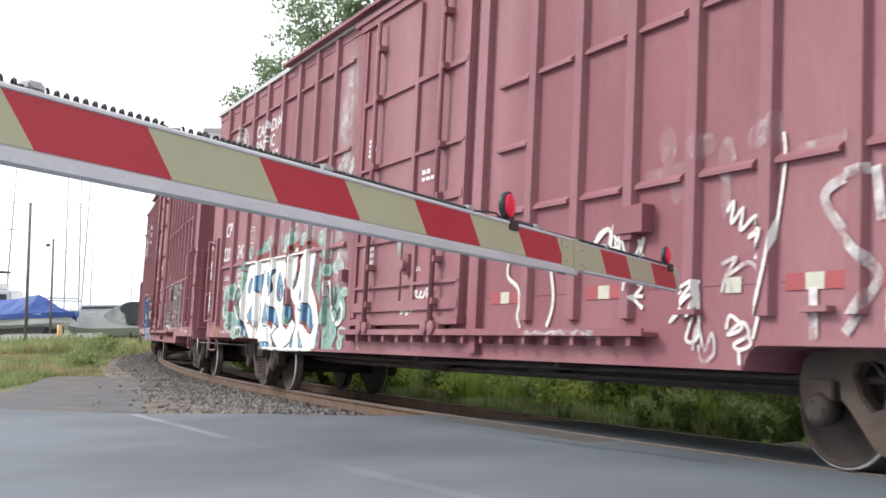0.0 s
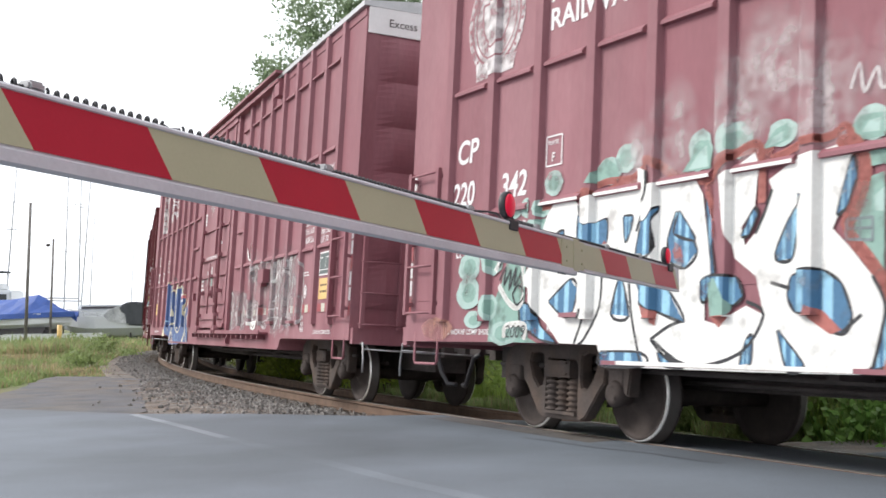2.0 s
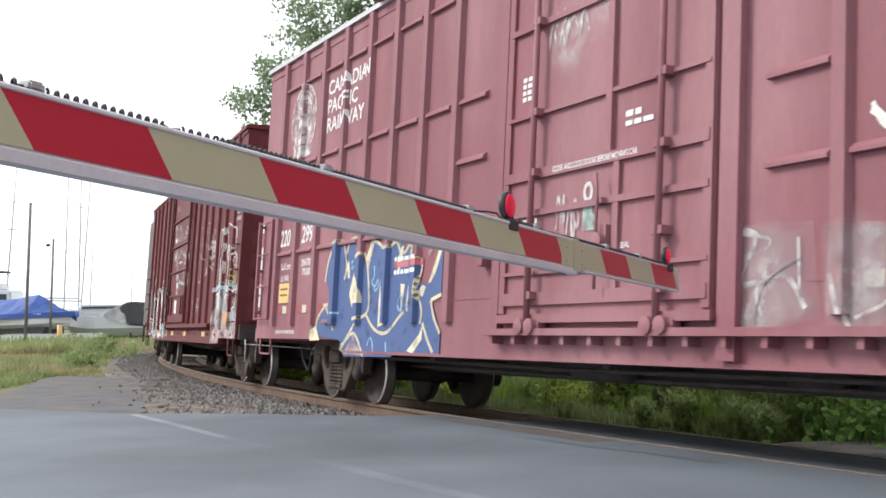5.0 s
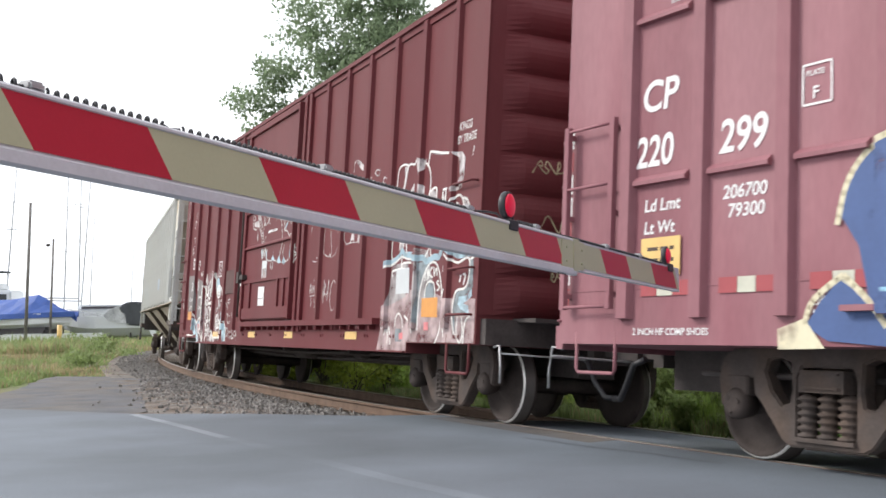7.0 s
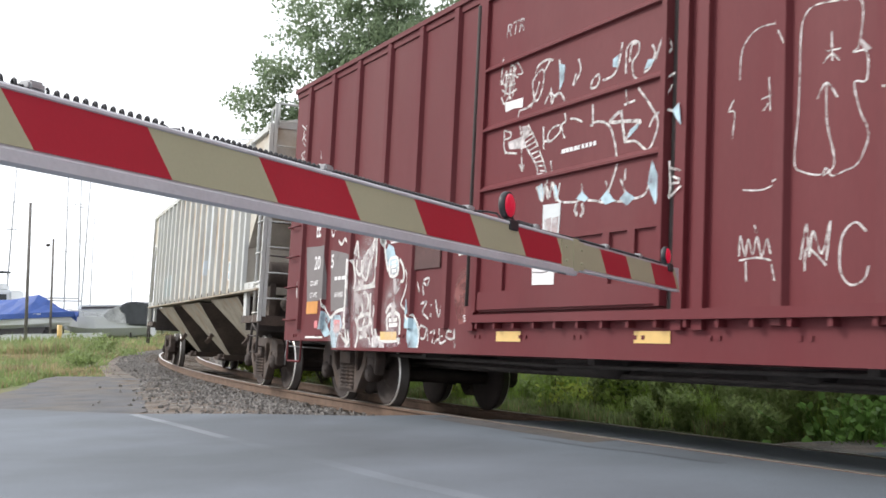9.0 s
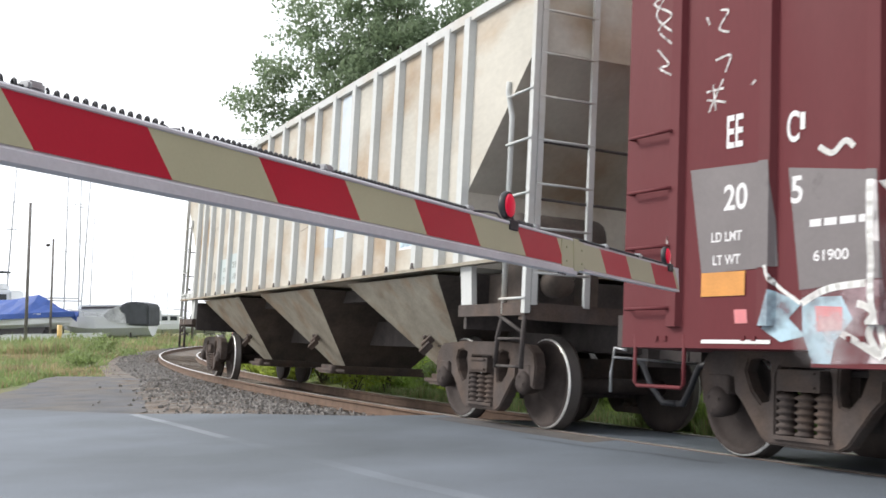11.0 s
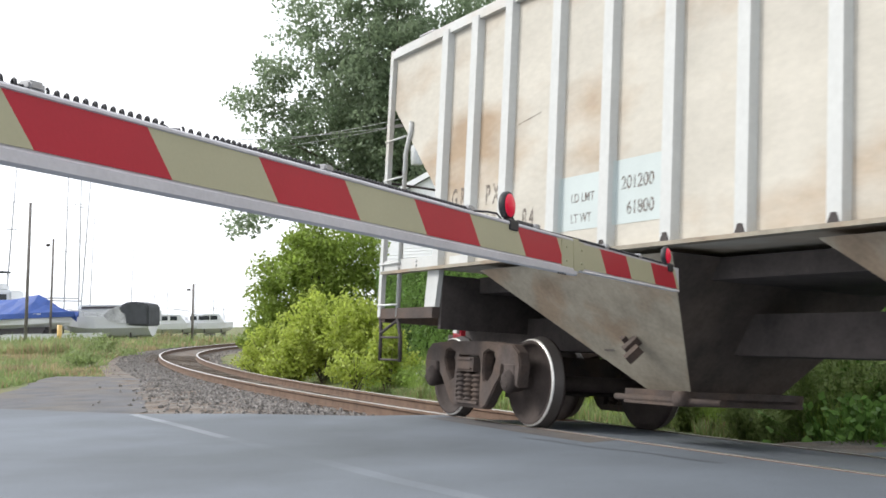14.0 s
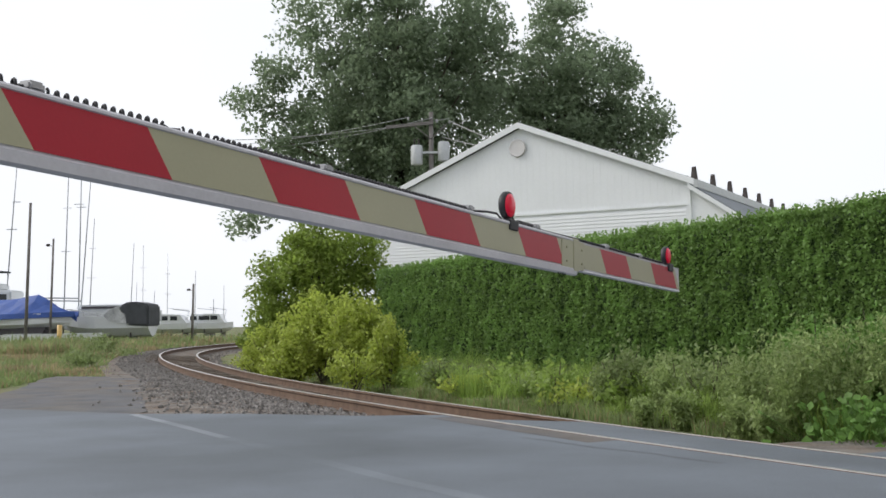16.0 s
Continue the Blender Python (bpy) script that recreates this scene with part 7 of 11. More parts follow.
    ink += curve([(-5.83, 1.13), (-5.62, 1.22), (-5.29, 1.25)], 0.024)
    ink += curve([(-5.39, 1.12), (-5.23, 1.06), (-5.3, 0.93), (-5.2, 0.77)], 0.024)
    ink += curve([(-5.51, 0.93), (-5.36, 0.86), (-5.23, 0.79)], 0.024)
    ink += curve([(-3.99, 0.96), (-4.01, 1.13), (-3.69, 1.14), (-3.66, 0.8)], 0.024)
    ink += curve([(-4.06, 1.17), (-3.94, 1.27), (-3.79, 1.18)], 0.024)
    ink += curve([(-4.82, 0.87), (-4.56, 0.89), (-4.49, 0.78)], 0.024)
    ink += curve([(-4.69, 1.11), (-4.73, 0.99), (-4.61, 0.89)], 0.024)
    ink += curve([(-4.42, 1.35), (-4.32, 1.2), (-4.38, 1.05), (-4.29, 0.87)], 0.024)
    ink += curve([(-4.84, 1.36), (-4.77, 1.21), (-4.85, 1.16)], 0.024)
    ink += curve([(-5.17, 1.89), (-5.06, 1.63), (-5.1, 1.5)], 0.024)
    ink += curve([(-3.97, 1.08), (-3.73, 1.09)], 0.024)
    ink += curve([(-3.96, 1.02), (-3.72, 1.03)], 0.024)
    ink += curve([(-4.25, 0.87), (-4.01, 0.83), (-3.64, 0.85)], 0.024)
    ink += curve([(-3.58, 1.68), (-3.51, 1.55), (-3.58, 1.38), (-3.65, 1.27), (-3.49, 1.18), (-3.36, 1.08)], 0.014)
    ink += curve([(-3.5, 1.65), (-3.44, 1.53), (-3.51, 1.37)], 0.014)
    ink += curve([(-6.12, 1.4), (-6.06, 1.27), (-5.84, 1.13)], 0.014)
    ink += curve([(-3.32, 1.14), (-3.17, 1.01), (-3.14, 0.84), (-3.17, 0.76)], 0.014)
    ink += curve([(-6.76, 0.87), (-6.1, 0.87)], 0.014)
    ink += curve([(-7.13, 1.73), (-7.06, 1.43)], 0.014)
    ink += curve([(-4.83, 1.88), (-4.68, 1.98), (-4.61, 1.95), (-4.51, 2.12), (-4.45, 2.19), (-4.34, 2.12), (-4.32, 1.75)], 0.02)
    ink += curve([(-4.57, 1.86), (-4.5, 2.06)], 0.02)
    ink += curve([(-5.14, 1.96), (-5.05, 2.12), (-4.99, 1.9)], 0.02)
    ink += curve([(-4.15, 2.02), (-4.22, 2.09), (-4.14, 1.84), (-4.06, 1.68)], 0.02)
    ink += curve([(-4.03, 1.83), (-3.81, 1.83), (-3.79, 1.64), (-4.0, 1.63), (-4.03, 1.83)], 0.02)
    ink += curve([(-3.74, 1.81), (-3.63, 1.7), (-3.61, 1.56), (-3.69, 1.54)], 0.02)
    ink += curve([(-5.7, 2.18), (-5.59, 2.12), (-5.49, 2.19), (-5.42, 2.14)], 0.02)
    ink += curve([(-3.97, 1.78), (-3.84, 1.79)], 0.02)
    ink += curve([(-3.97, 1.73), (-3.83, 1.74)], 0.02)
    ink += curve([(-3.95, 1.68), (-3.83, 1.68)], 0.02)
    ink += curve([(-5.84, 2.44), (-5.84, 2.32)], 0.02)
    sd.paint("graffiti", P_WHITE, ink, "crowded white outlines")
    ink = []
    ink += curve([(-3.1, 1.53), (-2.95, 1.55), (-2.99, 1.47), (-3.1, 1.5), (-3.06, 1.36)], 0.013)
    ink += curve([(-3.13, 1.26), (-2.98, 1.28), (-3.07, 1.17), (-2.92, 1.09)], 0.013)
    ink += curve([(-2.86, 1.25), (-2.87, 1.22)], 0.013)
    ink += curve([(-2.86, 1.15), (-2.87, 1.11)], 0.013)
    ink += curve([(-2.76, 1.3), (-2.67, 1.11), (-2.59, 1.36)], 0.013)
    ink += curve([(-2.95, 0.98), (-3.11, 1.01), (-3.12, 0.89), (-3.0, 0.87), (-2.94, 0.98), (-2.91, 0.84)], 0.013)
    ink += curve([(-2.86, 0.93), (-2.75, 0.95), (-2.8, 0.82)], 0.013)
    ink += curve([(-2.75, 0.82), (-2.56, 0.9)], 0.013)
    ink += curve([(-2.64, 0.98), (-2.61, 0.82), (-2.47, 0.85)], 0.013)
    ink += curve([(-2.35, 0.94), (-2.44, 0.95), (-2.46, 0.88), (-2.3, 0.87), (-2.3, 0.96), (-2.26, 0.77)], 0.013)
    ink += curve([(-3.24, 1.52), (-3.17, 1.39)], 0.013)
    ink += curve([(-7.42, 4.06), (-7.2, 3.92), (-7.38, 3.83), (-7.17, 3.66), (-7.37, 3.6), (-7.16, 3.46), (-7.31, 3.37), (-7.15, 3.22)], 0.009)
    ink += curve([(-7.21, 4.04), (-7.34, 3.89), (-7.16, 3.72), (-7.34, 3.5), (-7.14, 3.31)], 0.009)
    ink += curve([(-7.32, 3.21), (-7.18, 3.06), (-7.29, 3.05), (-7.12, 2.95)], 0.009)
    ink += curve([(-6.69, 2.8), (-6.66, 2.59)], 0.009)
    ink += curve([(-6.76, 2.75), (-6.58, 2.75)], 0.009)
    ink += curve([(-6.75, 2.69), (-6.56, 2.64)], 0.009)
    ink += curve([(-6.73, 2.59), (-6.59, 2.82)], 0.009)
    ink += curve([(-6.77, 3.34), (-6.74, 3.27)], 0.009)
    ink += curve([(-6.63, 3.36), (-6.55, 3.33), (-6.64, 3.22), (-6.54, 3.17)], 0.009)
    ink += curve([(-6.67, 2.98), (-6.52, 2.99), (-6.57, 2.87)], 0.009)
    ink += curve([(-6.57, 3.54), (-6.55, 3.42)], 0.009)
    ink += curve([(-6.31, 2.72), (-6.27, 2.75)], 0.009)
    sd.paint("graffiti", P_SCRAWL, ink, "thin chalky tags")
    ink = []
    ink.append([(-5.72, 1.11), (-5.5, 1.1), (-5.5, 0.95), (-5.7, 0.94)])
    ink.append([(-6.44, 1.1), (-6.32, 1.1), (-6.31, 1.0), (-6.43, 1.0)])
    ink.append([(5.62, 0.93), (5.73, 0.94), (5.74, 0.86), (5.62, 0.85)])
    ink.append([(6.34, 1.05), (6.46, 1.05), (6.47, 0.96), (6.34, 0.96)])
    sd.paint("graffiti", P_SALMON, ink, "small salmon-pink squares")


# ---------------------------------------------------------------- car fittings
def ladder(parent, V, u0, u1, w0, w1, rungs, mat, low_step=True, side=-1):
    """Two angle stiles with round rungs, stood off the car's side."""
    bm = bmesh.new()
    for u in (u0, u1):
        box(bm, u - 0.028, u + 0.028, *sorted((side * (V + 0.05), side * (V + 0.10))), w0, w1)
        for w in (w0 + 0.12, (w0 + w1) / 2, w1 - 0.08):
            box(bm, u - 0.02, u + 0.02, *sorted((side * (V - 0.01), side * (V + 0.06))), w - 0.02, w + 0.02)
    top = part("ladder", bm, mat, parent)
    for k in range(rungs):
        w = w0 + 0.02 + (w1 - w0 - 0.06) * k / (rungs - 1)
        bm = bmesh.new()
        tube(bm, [(u0 - 0.03, side * (V + 0.085), w), (u1 + 0.03, side * (V + 0.085), w)], 0.014, 6)
        part("rung", bm, mat, top)
    return top


def sill_step(parent, V, u0, u1, w, mat, drop=0.24, side=-1):
    bm = bmesh.new()
    y = side * (V - 0.01)
    tube(bm, [(u0, y, w + 0.1), (u0, y, w - drop + 0.03), (u0 + 0.03, y, w - drop), (u1 - 0.03, y, w - drop), (u1, y, w - drop + 0.03), (u1, y, w + 0.1)], 0.016, 6)
    part("sill_step", bm, mat, parent)


def corrugated_end(parent, x, V, w0, w1, mat, waves, depth=0.07):
    """An end wall with horizontal pressed ridges that taper off towards the corners."""
    k = 1 if x > 0 else -1
    bm = bmesh.new()
    cols = [-V, -V + 0.16, -V + 0.42, -V + 0.9, 0, V - 0.9, V - 0.42, V - 0.16, V]
    amp = [0, 0, 0.85, 1, 1, 1, 0.85, 0, 0]
    rows = []
    n = waves * 8
    for j in range(n + 1):
        z = w0 + (w1 - w0) * j / n
        ph = (j % 8) / 8
        a = max(0.0, math.sin(math.pi * ph)) ** 0.8 if 0 < ph < 1 else 0
        rows.append([bm.verts.new((x + k * (0.012 + depth * a * amp[i]), c, z)) for i, c in enumerate(cols)])
    for p, q in zip(rows, rows[1:]):
        for i in range(len(cols) - 1):
            f = (p[i], p[i + 1], q[i + 1], q[i])
            bm.faces.new(f if k > 0 else f[::-1])
    return part("end_wall", bm, mat, parent, "pressed steel end wall")


def under_gear(parent, L, w, mat):
    """Centre sill, brake cylinder, reservoir and pipes under the floor."""
    bm = bmesh.new()
    box(bm, -L / 2 + 0.1, L / 2 - 0.1, -0.22, 0.22, w - 0.18, w + 0.3)
    part("centre_sill", bm, mat, parent)
    bm = bmesh.new()
    lathe(bm, [(0.02, -0.5), (0.19, -0.46), (0.2, 0.4), (0.12, 0.5), (0.02, 0.52)], "x", 16, (-1.2, -0.45, w + 0.02))
    part("air_reservoir", bm, mat, parent)
    bm = bmesh.new()
    lathe(bm, [(0.02, -0.3), (0.16, -0.28), (0.16, 0.25), (0.03, 0.3), (0.03, 0.7)], "x", 14, (1.6, -0.4, w + 0.02))
    part("brake_cylinder", bm, mat, parent)
    bm = bmesh.new()
    for y, z in ((-0.5, w - 0.10), (0.45, w - 0.06), (-0.95, w - 0.02)):
        tube(bm, [(-L / 2 + 1.2, y, z), (-1.5, y * 0.8, z - 0.05), (1.5, y * 0.9, z - 0.03), (L / 2 - 1.2, y, z)], 0.025, 6)
    for x in (-3.6, -0.2, 3.0):
        box(bm, x - 0.05, x + 0.05, -1.2, 1.2, w - 0.05, w + 0.15)
    part("brake_rigging", bm, mat, parent)


def air_hose(parent, x, mat, lever=True):
    k = 1 if x > 0 else -1
    bm = bmesh.new()
    pts = [(x + k * 0.05, -0.35, 0.75), (x + k * 0.2, -0.36, 0.70), (x + k * 0.32, -0.34, 0.5), (x + k * 0.45, -0.3, 0.36), (x + k * 0.6, -0.25, 0.36)]
    tube(bm, pts, 0.03, 8)
    part("air_hose", bm, mat, parent, "black rubber air hose")
    if not lever:
        return
    bm = bmesh.new()
    tube(bm, [(x + k * 0.02, -1.35, 0.80), (x + k * 0.16, -1.36, 0.82), (x + k * 0.2, -1.36, 0.62), (x + k * 0.2, -1.36, 0.45)], 0.012, 6)
    tube(bm, [(x + k * 0.16, -1.36, 0.74), (x + k * 0.2, -0.4, 0.72)], 0.010, 6)
    part("uncoupling_lever", bm, M_STEEL, parent, "pale worn uncoupling lever")


def reflectors(sd, spots, w):
    """White marker squares along the side, most of them between two red ones."""
    for u, reds in spots:
        sd.paint("reflector", M_REFL_WHITE, [[(u - 0.085, w), (u + 0.085, w), (u + 0.085, w + 0.115), (u - 0.085, w + 0.115)]], "white reflector")
        for k in (-1, 1):
            if reds:
                a, b = sorted((u + k * 0.09, u + k * 0.27))
                sd.paint("reflector", M_REFL_RED, [[(a, w), (b, w), (b, w + 0.115), (a, w + 0.115)]], "faded red reflector")


def build_boxcar_tall(label, mat, number, arc_l=5.68, arc_r=5.68, shift=0.0, pads=(-6.35, 5.05, 6.33), marks=()):
    """A 60-foot boxcar with hat-section posts, short battens and a wide plug door."""
    L, V, top, sill, low = 18.66, 1.470, 5.22, 0.845, 0.665
    car = empty("boxcar", None, label, "boxcar", "cars of the freight train")
    bm = bmesh.new()
    arc = [(0.16 * (1 - math.cos(a)), low + (sill - low) * math.sin(a)) for a in np.linspace(0, math.pi / 2, 6)]
    right = [(arc_r + x, z) for x, z in arc]
    outline = [(-arc_l - x, z) for x, z in arc][::-1]
    prism(bm, [(-L / 2, sill)] + outline + right + [(L / 2, sill), (L / 2, top), (-L / 2, top)], -V, V)
    part("body", bm, mat, car)
    # roof with eaves
    bm = bmesh.new()
    prism(bm, [(-V - 0.06, top - 0.02), (-V - 0.06, top + 0.05), (0, top + 0.22), (V + 0.06, top + 0.05), (V + 0.06, top - 0.02)], -L / 2 - 0.03, L / 2 + 0.03, "x")
    for x in np.arange(-8.6, 8.7, 0.86):
        prism(bm, [(-V - 0.03, top + 0.07), (0, top + 0.26), (V + 0.03, top + 0.07), (0, top + 0.2)], x - 0.04, x + 0.04, "x")
    part("roof", bm, M_STEEL, car, "galvanised steel roof")
    # posts
    posts = [k * (2.75 + 0.82 * i) + (shift if k > 0 else 0) for i in range(8) for k in (-1, 1)]
    bm = bmesh.new()
    prism(bm, [(-0.085, 0), (-0.06, -0.062), (0.06, -0.062), (0.085, 0)], 1.05, top - 0.03, "z")
    post = part("post", bm, mat, car)
    post.matrix_basis = Matrix.Translation((posts[0], -V, 0))
    for p in posts[1:]:
        o = new("post", post.data)
        o.parent = car
        o.matrix_basis = Matrix.Translation((p, -V, 0))
    for p in posts:
        o = new("post", post.data)
        o.parent = car
        o.matrix_basis = Matrix.Translation((p, V, 0)) @ Matrix.Rotation(math.pi, 4, "Z")
    # battens between the posts
    bm = bmesh.new()
    prism(bm, [(0, -0.035), (-0.05, -0.03), (-0.05, 0.0), (0, 0.045)], 0.09, 0.68, "x")
    batten = None
    for i in range(8):
        for k in (-1, 1):
            u = 2.75 + 0.82 * (i - 1) + shift if k > 0 else -(2.75 + 0.82 * i)
            for w in (2.15, 3.49, 4.74):
                if i == 0 and k > 0:
                    continue
                if batten is None:
                    batten = part("batten", bm, mat, car)
                    o = batten
                else:
                    o = new("batten", batten.data)
                    o.parent = car
                o.matrix_basis = Matrix.Translation((u, -V, w))
    for u, w in ((1.97 + shift, 2.15), (1.97 + shift, 2.81), (1.97 + shift, 3.49), (1.97 + shift, 4.74), (-2.75, 2.81)):
        o = new("batten", batten.data)
        o.parent = car
        o.matrix_basis = Matrix.Translation((u, -V, w))
    # lower side seam
    bm = bmesh.new()
    box(bm, -L / 2, L / 2, -V - 0.006, -V, 1.285, 1.30)
    box(bm, -arc_l, arc_r, -V - 0.02, -V, low, low + 0.035)
    box(bm, -L / 2 + 0.01, L / 2 - 0.01, -V - 0.012, -V, top - 0.14, top - 0.02)
    part("seam", bm, mat, car)
    # plug door
    bm = bmesh.new()
    box(bm, -1.56, 1.56, -V - 0.055, -V + 0.02, 1.10, top - 0.22)
    door = part("door", bm, mat, car, "plug door with operating rods")
    bm = bmesh.new()
    for u, r in ((-1.66, 0.075), (1.72 + shift, 0.10)):
        box(bm, u - r, u + r, -V - 0.075, -V, 0.72 if u > 0 else 0.9, top - 0.05)
    box(bm, -1.7, 1.7, -V - 0.10, -V, top - 0.22, top - 0.10)
    part("door_frame", bm, mat, car)
    bm = bmesh.new()
    part("door_bar", boxed(0.17, 0.26, -V - 0.10, -V - 0.05, 2.51, top - 0.3), mat, door)
    part("door_bar", boxed(0.30, 0.38, -V - 0.09, -V - 0.05, 1.31, 2.41), mat, door)
    for u in (-1.5, 1.5):
        part("door_bar", boxed(u - 0.05, u + 0.05, -V - 0.085, -V - 0.05, 1.12, top - 0.25), mat, door)
    for w, h in ((2.46, 0.05), (1.25, 0.06), (3.05, 0.018), (1.50, 0.018), (3.95, 0.03), (2.08, 0.03)):
        part("door_bar", boxed(-1.5, 1.52, -V - 0.095, -V - 0.05, w - h, w + h), mat, door)
    box(bm, -1.55, 1.6, -V - 0.12, -V, 1.02, 1.10)
    part("door_sill", bm, mat, door)
    for u in (-0.92, 1.0):
        bm = bmesh.new()
        tube(bm, [(u, -V - 0.15, 1.0), (u, -V - 0.15, top - 0.25)], 0.032, 8)
        for w in (1.28, 1.75, 2.46, 3.05, 3.95, 4.6):
            box(bm, u - 0.07, u + 0.07, -V - 0.17, -V - 0.05, w - 0.035, w + 0.035)
        part("operating_rod", bm, mat, door)
        bm = bmesh.new()
        for du in (-0.09, 0.09):
            lathe(bm, [(0.02, -0.04), (0.075, -0.03), (0.075, 0.03), (0.02, 0.04)], "y", 14, (u + du, -V - 0.16, 0.985), smooth=False)
        box(bm, u - 0.2, u + 0.2, -V - 0.14, -V - 0.05, 0.94, 1.03)
        part("roller", bm, mat, door)
    bm = bmesh.new()
    box(bm, 0.12, 0.26, -V - 0.12, -V - 0.05, 1.62, 1.86)
    lathe(bm, [(0.01, -0.05), (0.07, -0.04), (0.07, 0.04), (0.01, 0.05)], "y", 14, (0.19, -V - 0.14, 1.72), smooth=False)
    tube(bm, [(0.13, -V - 0.15, 2.32), (0.17, -V - 0.16, 2.2), (0.17, -V - 0.16, 1.3)], 0.016, 6)
    box(bm, 0.12, 0.22, -V - 0.15, -V - 0.05, 2.05, 2.1)
    part("lock_gear", bm, mat, door)
    bm = bmesh.new()
    box(bm, -1.75, 4.92, -V - 0.16, -V, 0.90, 0.935)
    box(bm, -1.75, 4.92, -V - 0.165, -V - 0.145, 0.90, 0.965)
    for u in np.arange(-1.6, 4.9, 0.42):
        box(bm, u - 0.03, u + 0.03, -V - 0.13, -V, 0.82, 0.90)
    part("door_track", bm, mat, car)
    bm = bmesh.new()
    box(bm, -4.95, 4.98, -V - 0.17, -V, top + 0.03, top + 0.075)
    box(bm, -1.86, 4.98, -V - 0.13, -V, top - 0.12, top - 0.06)
    part("top_track", bm, mat, car, "overhanging door track along the eaves")
    bm = bmesh.new()
    box(bm, 4.5, 4.65, -V - 0.1, -V, 1.70, 1.90)
    box(bm, 4.42, 4.82, -V - 0.12, -V, 1.75, 1.98)
    part("door_stop", bm, mat, car)
    part("door_stop", boxed(4.76, 5.08, -V - 0.12, -V, 4.86, 5.08), mat, car)
    part("door_stop", boxed(-2.0, -1.86, -V - 0.12, -V, 1.62, 1.78), mat, car)
    for u in pads:
        bm = bmesh.new()
        box(bm, u, u + 0.26, -V - 0.08, -V, 1.07, 1.11)
        part("jack_pad", bm, mat, car)
    # ends
    for k in (-1, 1):
        e = corrugated_end(car, k * L / 2, V - 0.02, 1.26, 4.83, mat, 6)
        bm = bmesh.new()
        x = k * (L / 2 + 0.005)
        box(bm, *sorted((x, x + k * 0.02)), -V + 0.02, V - 0.02, 4.85, 5.24)
        part("end_panel", bm, M_WHITE, e, "white warning panel")
        bm = bmesh.new()
        box(bm, *sorted((k * L / 2, k * (L / 2 + 0.1))), -1.45, 1.45, 0.80, 1.0)
        part("end_sill", bm, mat, car)
        bm = bmesh.new()
        for y in (-1.35, -0.85):
            box(bm, *sorted((k * (L / 2 + 0.1), k * (L / 2 + 0.15))), y - 0.025, y + 0.025, 1.0, 2.7)
        for i in range(5):
            tube(bm, [(k * (L / 2 + 0.14), -1.4, 1.05 + i * 0.4), (k * (L / 2 + 0.14), -0.8, 1.05 + i * 0.4)], 0.013, 6)
        part("end_ladder", bm, mat, car)
        coupler(car, k * (L / 2 + 0.1))
        air_hose(car, k * (L / 2 + 0.1), M_BLACK)
        for sd in (-1, 1):
            ladder(car, V, *sorted((k * 8.62, k * 9.22)), 1.13, 2.72, 4, mat, side=sd)
            sill_step(car, V, *sorted((k * 8.62, k * 9.12)), sill, mat, side=sd)
    # crosswise lettering on the white panel
    cu = bpy.data.curves.new("lettering", "FONT")
    cu.body, cu.size = "Excess Height", 0.15
    ob = bpy.data.objects.new("lettering", cu)
    scene.collection.objects.link(ob)
    me = bpy.data.meshes.new_from_object(ob.evaluated_get(bpy.context.evaluated_depsgraph_get()))
    bpy.data.objects.remove(ob)
    me.materials.clear()
    me.materials.append(M_DARK)
    for k in (-1, 1):
        t = new("lettering", me)
        t.parent = car
        t.matrix_basis = Matrix.Translation((k * (L / 2 + 0.031), k * -1.18, 4.96)) @ Matrix.Rotation(k * radians(90), 4, "Z") @ Matrix.Rotation(radians(90), 4, "X")
    under_gear(car, L, low, M_DARK)
    # reflective tape up the corner posts
    sd = Side(car, V, posts, 0.062, 0.062, 1.05)
    sd.half = L / 2
    for k in (-1, 1):
        for i, w in enumerate(np.arange(1.15, 2.75, 0.20)):
            u = k * 9.27
            sd.paint("corner_tape", M_WHITE if i % 3 else M_REFL_RED, [[(u - 0.04, w), (u + 0.04, w), (u + 0.04, w + 0.17), (u - 0.04, w + 0.17)]])
    # lettering
    sd.words("lettering", "CP", -8.36, 2.72, 0.35, M_WHITE, 0.12, 0.95)
    sd.words("lettering", "220", -8.42, 2.27, 0.35, M_WHITE, 0.12, 0.82)
    sd.words("lettering", number, -7.50, 2.27, 0.35, M_WHITE, 0.12, 0.88)
    sd.words("lettering", "Ld Lmt", -8.30, 1.90, 0.14, M_WHITE, 0.12)
    sd.words("lettering", "Lt Wt", -8.30, 1.72, 0.14, M_WHITE, 0.12)
    sd.words("lettering", "206700", -7.45, 1.92, 0.14, M_WHITE, 0.12)
    sd.words("lettering", "79300", -7.40, 1.78, 0.14, M_WHITE, 0.12)
    sd.words("lettering", "2 INCH HF COMP SHOES", -8.40, 0.92, 0.075, M_WHITE)
    for i, wd in enumerate(("LIFT", "JACK", "HERE")):
        sd.words("lettering", wd, -6.62, 1.12 - i * 0.085, 0.085, M_WHITE)
    for i, wd in enumerate(("CANADIAN", "PACIFIC", "RAILWAY")):
        sd.words("lettering", wd, -6.74, 4.36 - i * 0.275, 0.29, M_WHITE, 0.0, 1.05, wrap=True)
    c = (-7.70, 4.16)
    sd.paint("emblem", P_WHITE_THIN, [oval(c[0], c[1], 0.53, 0.56, 32)], "round white heraldic emblem")
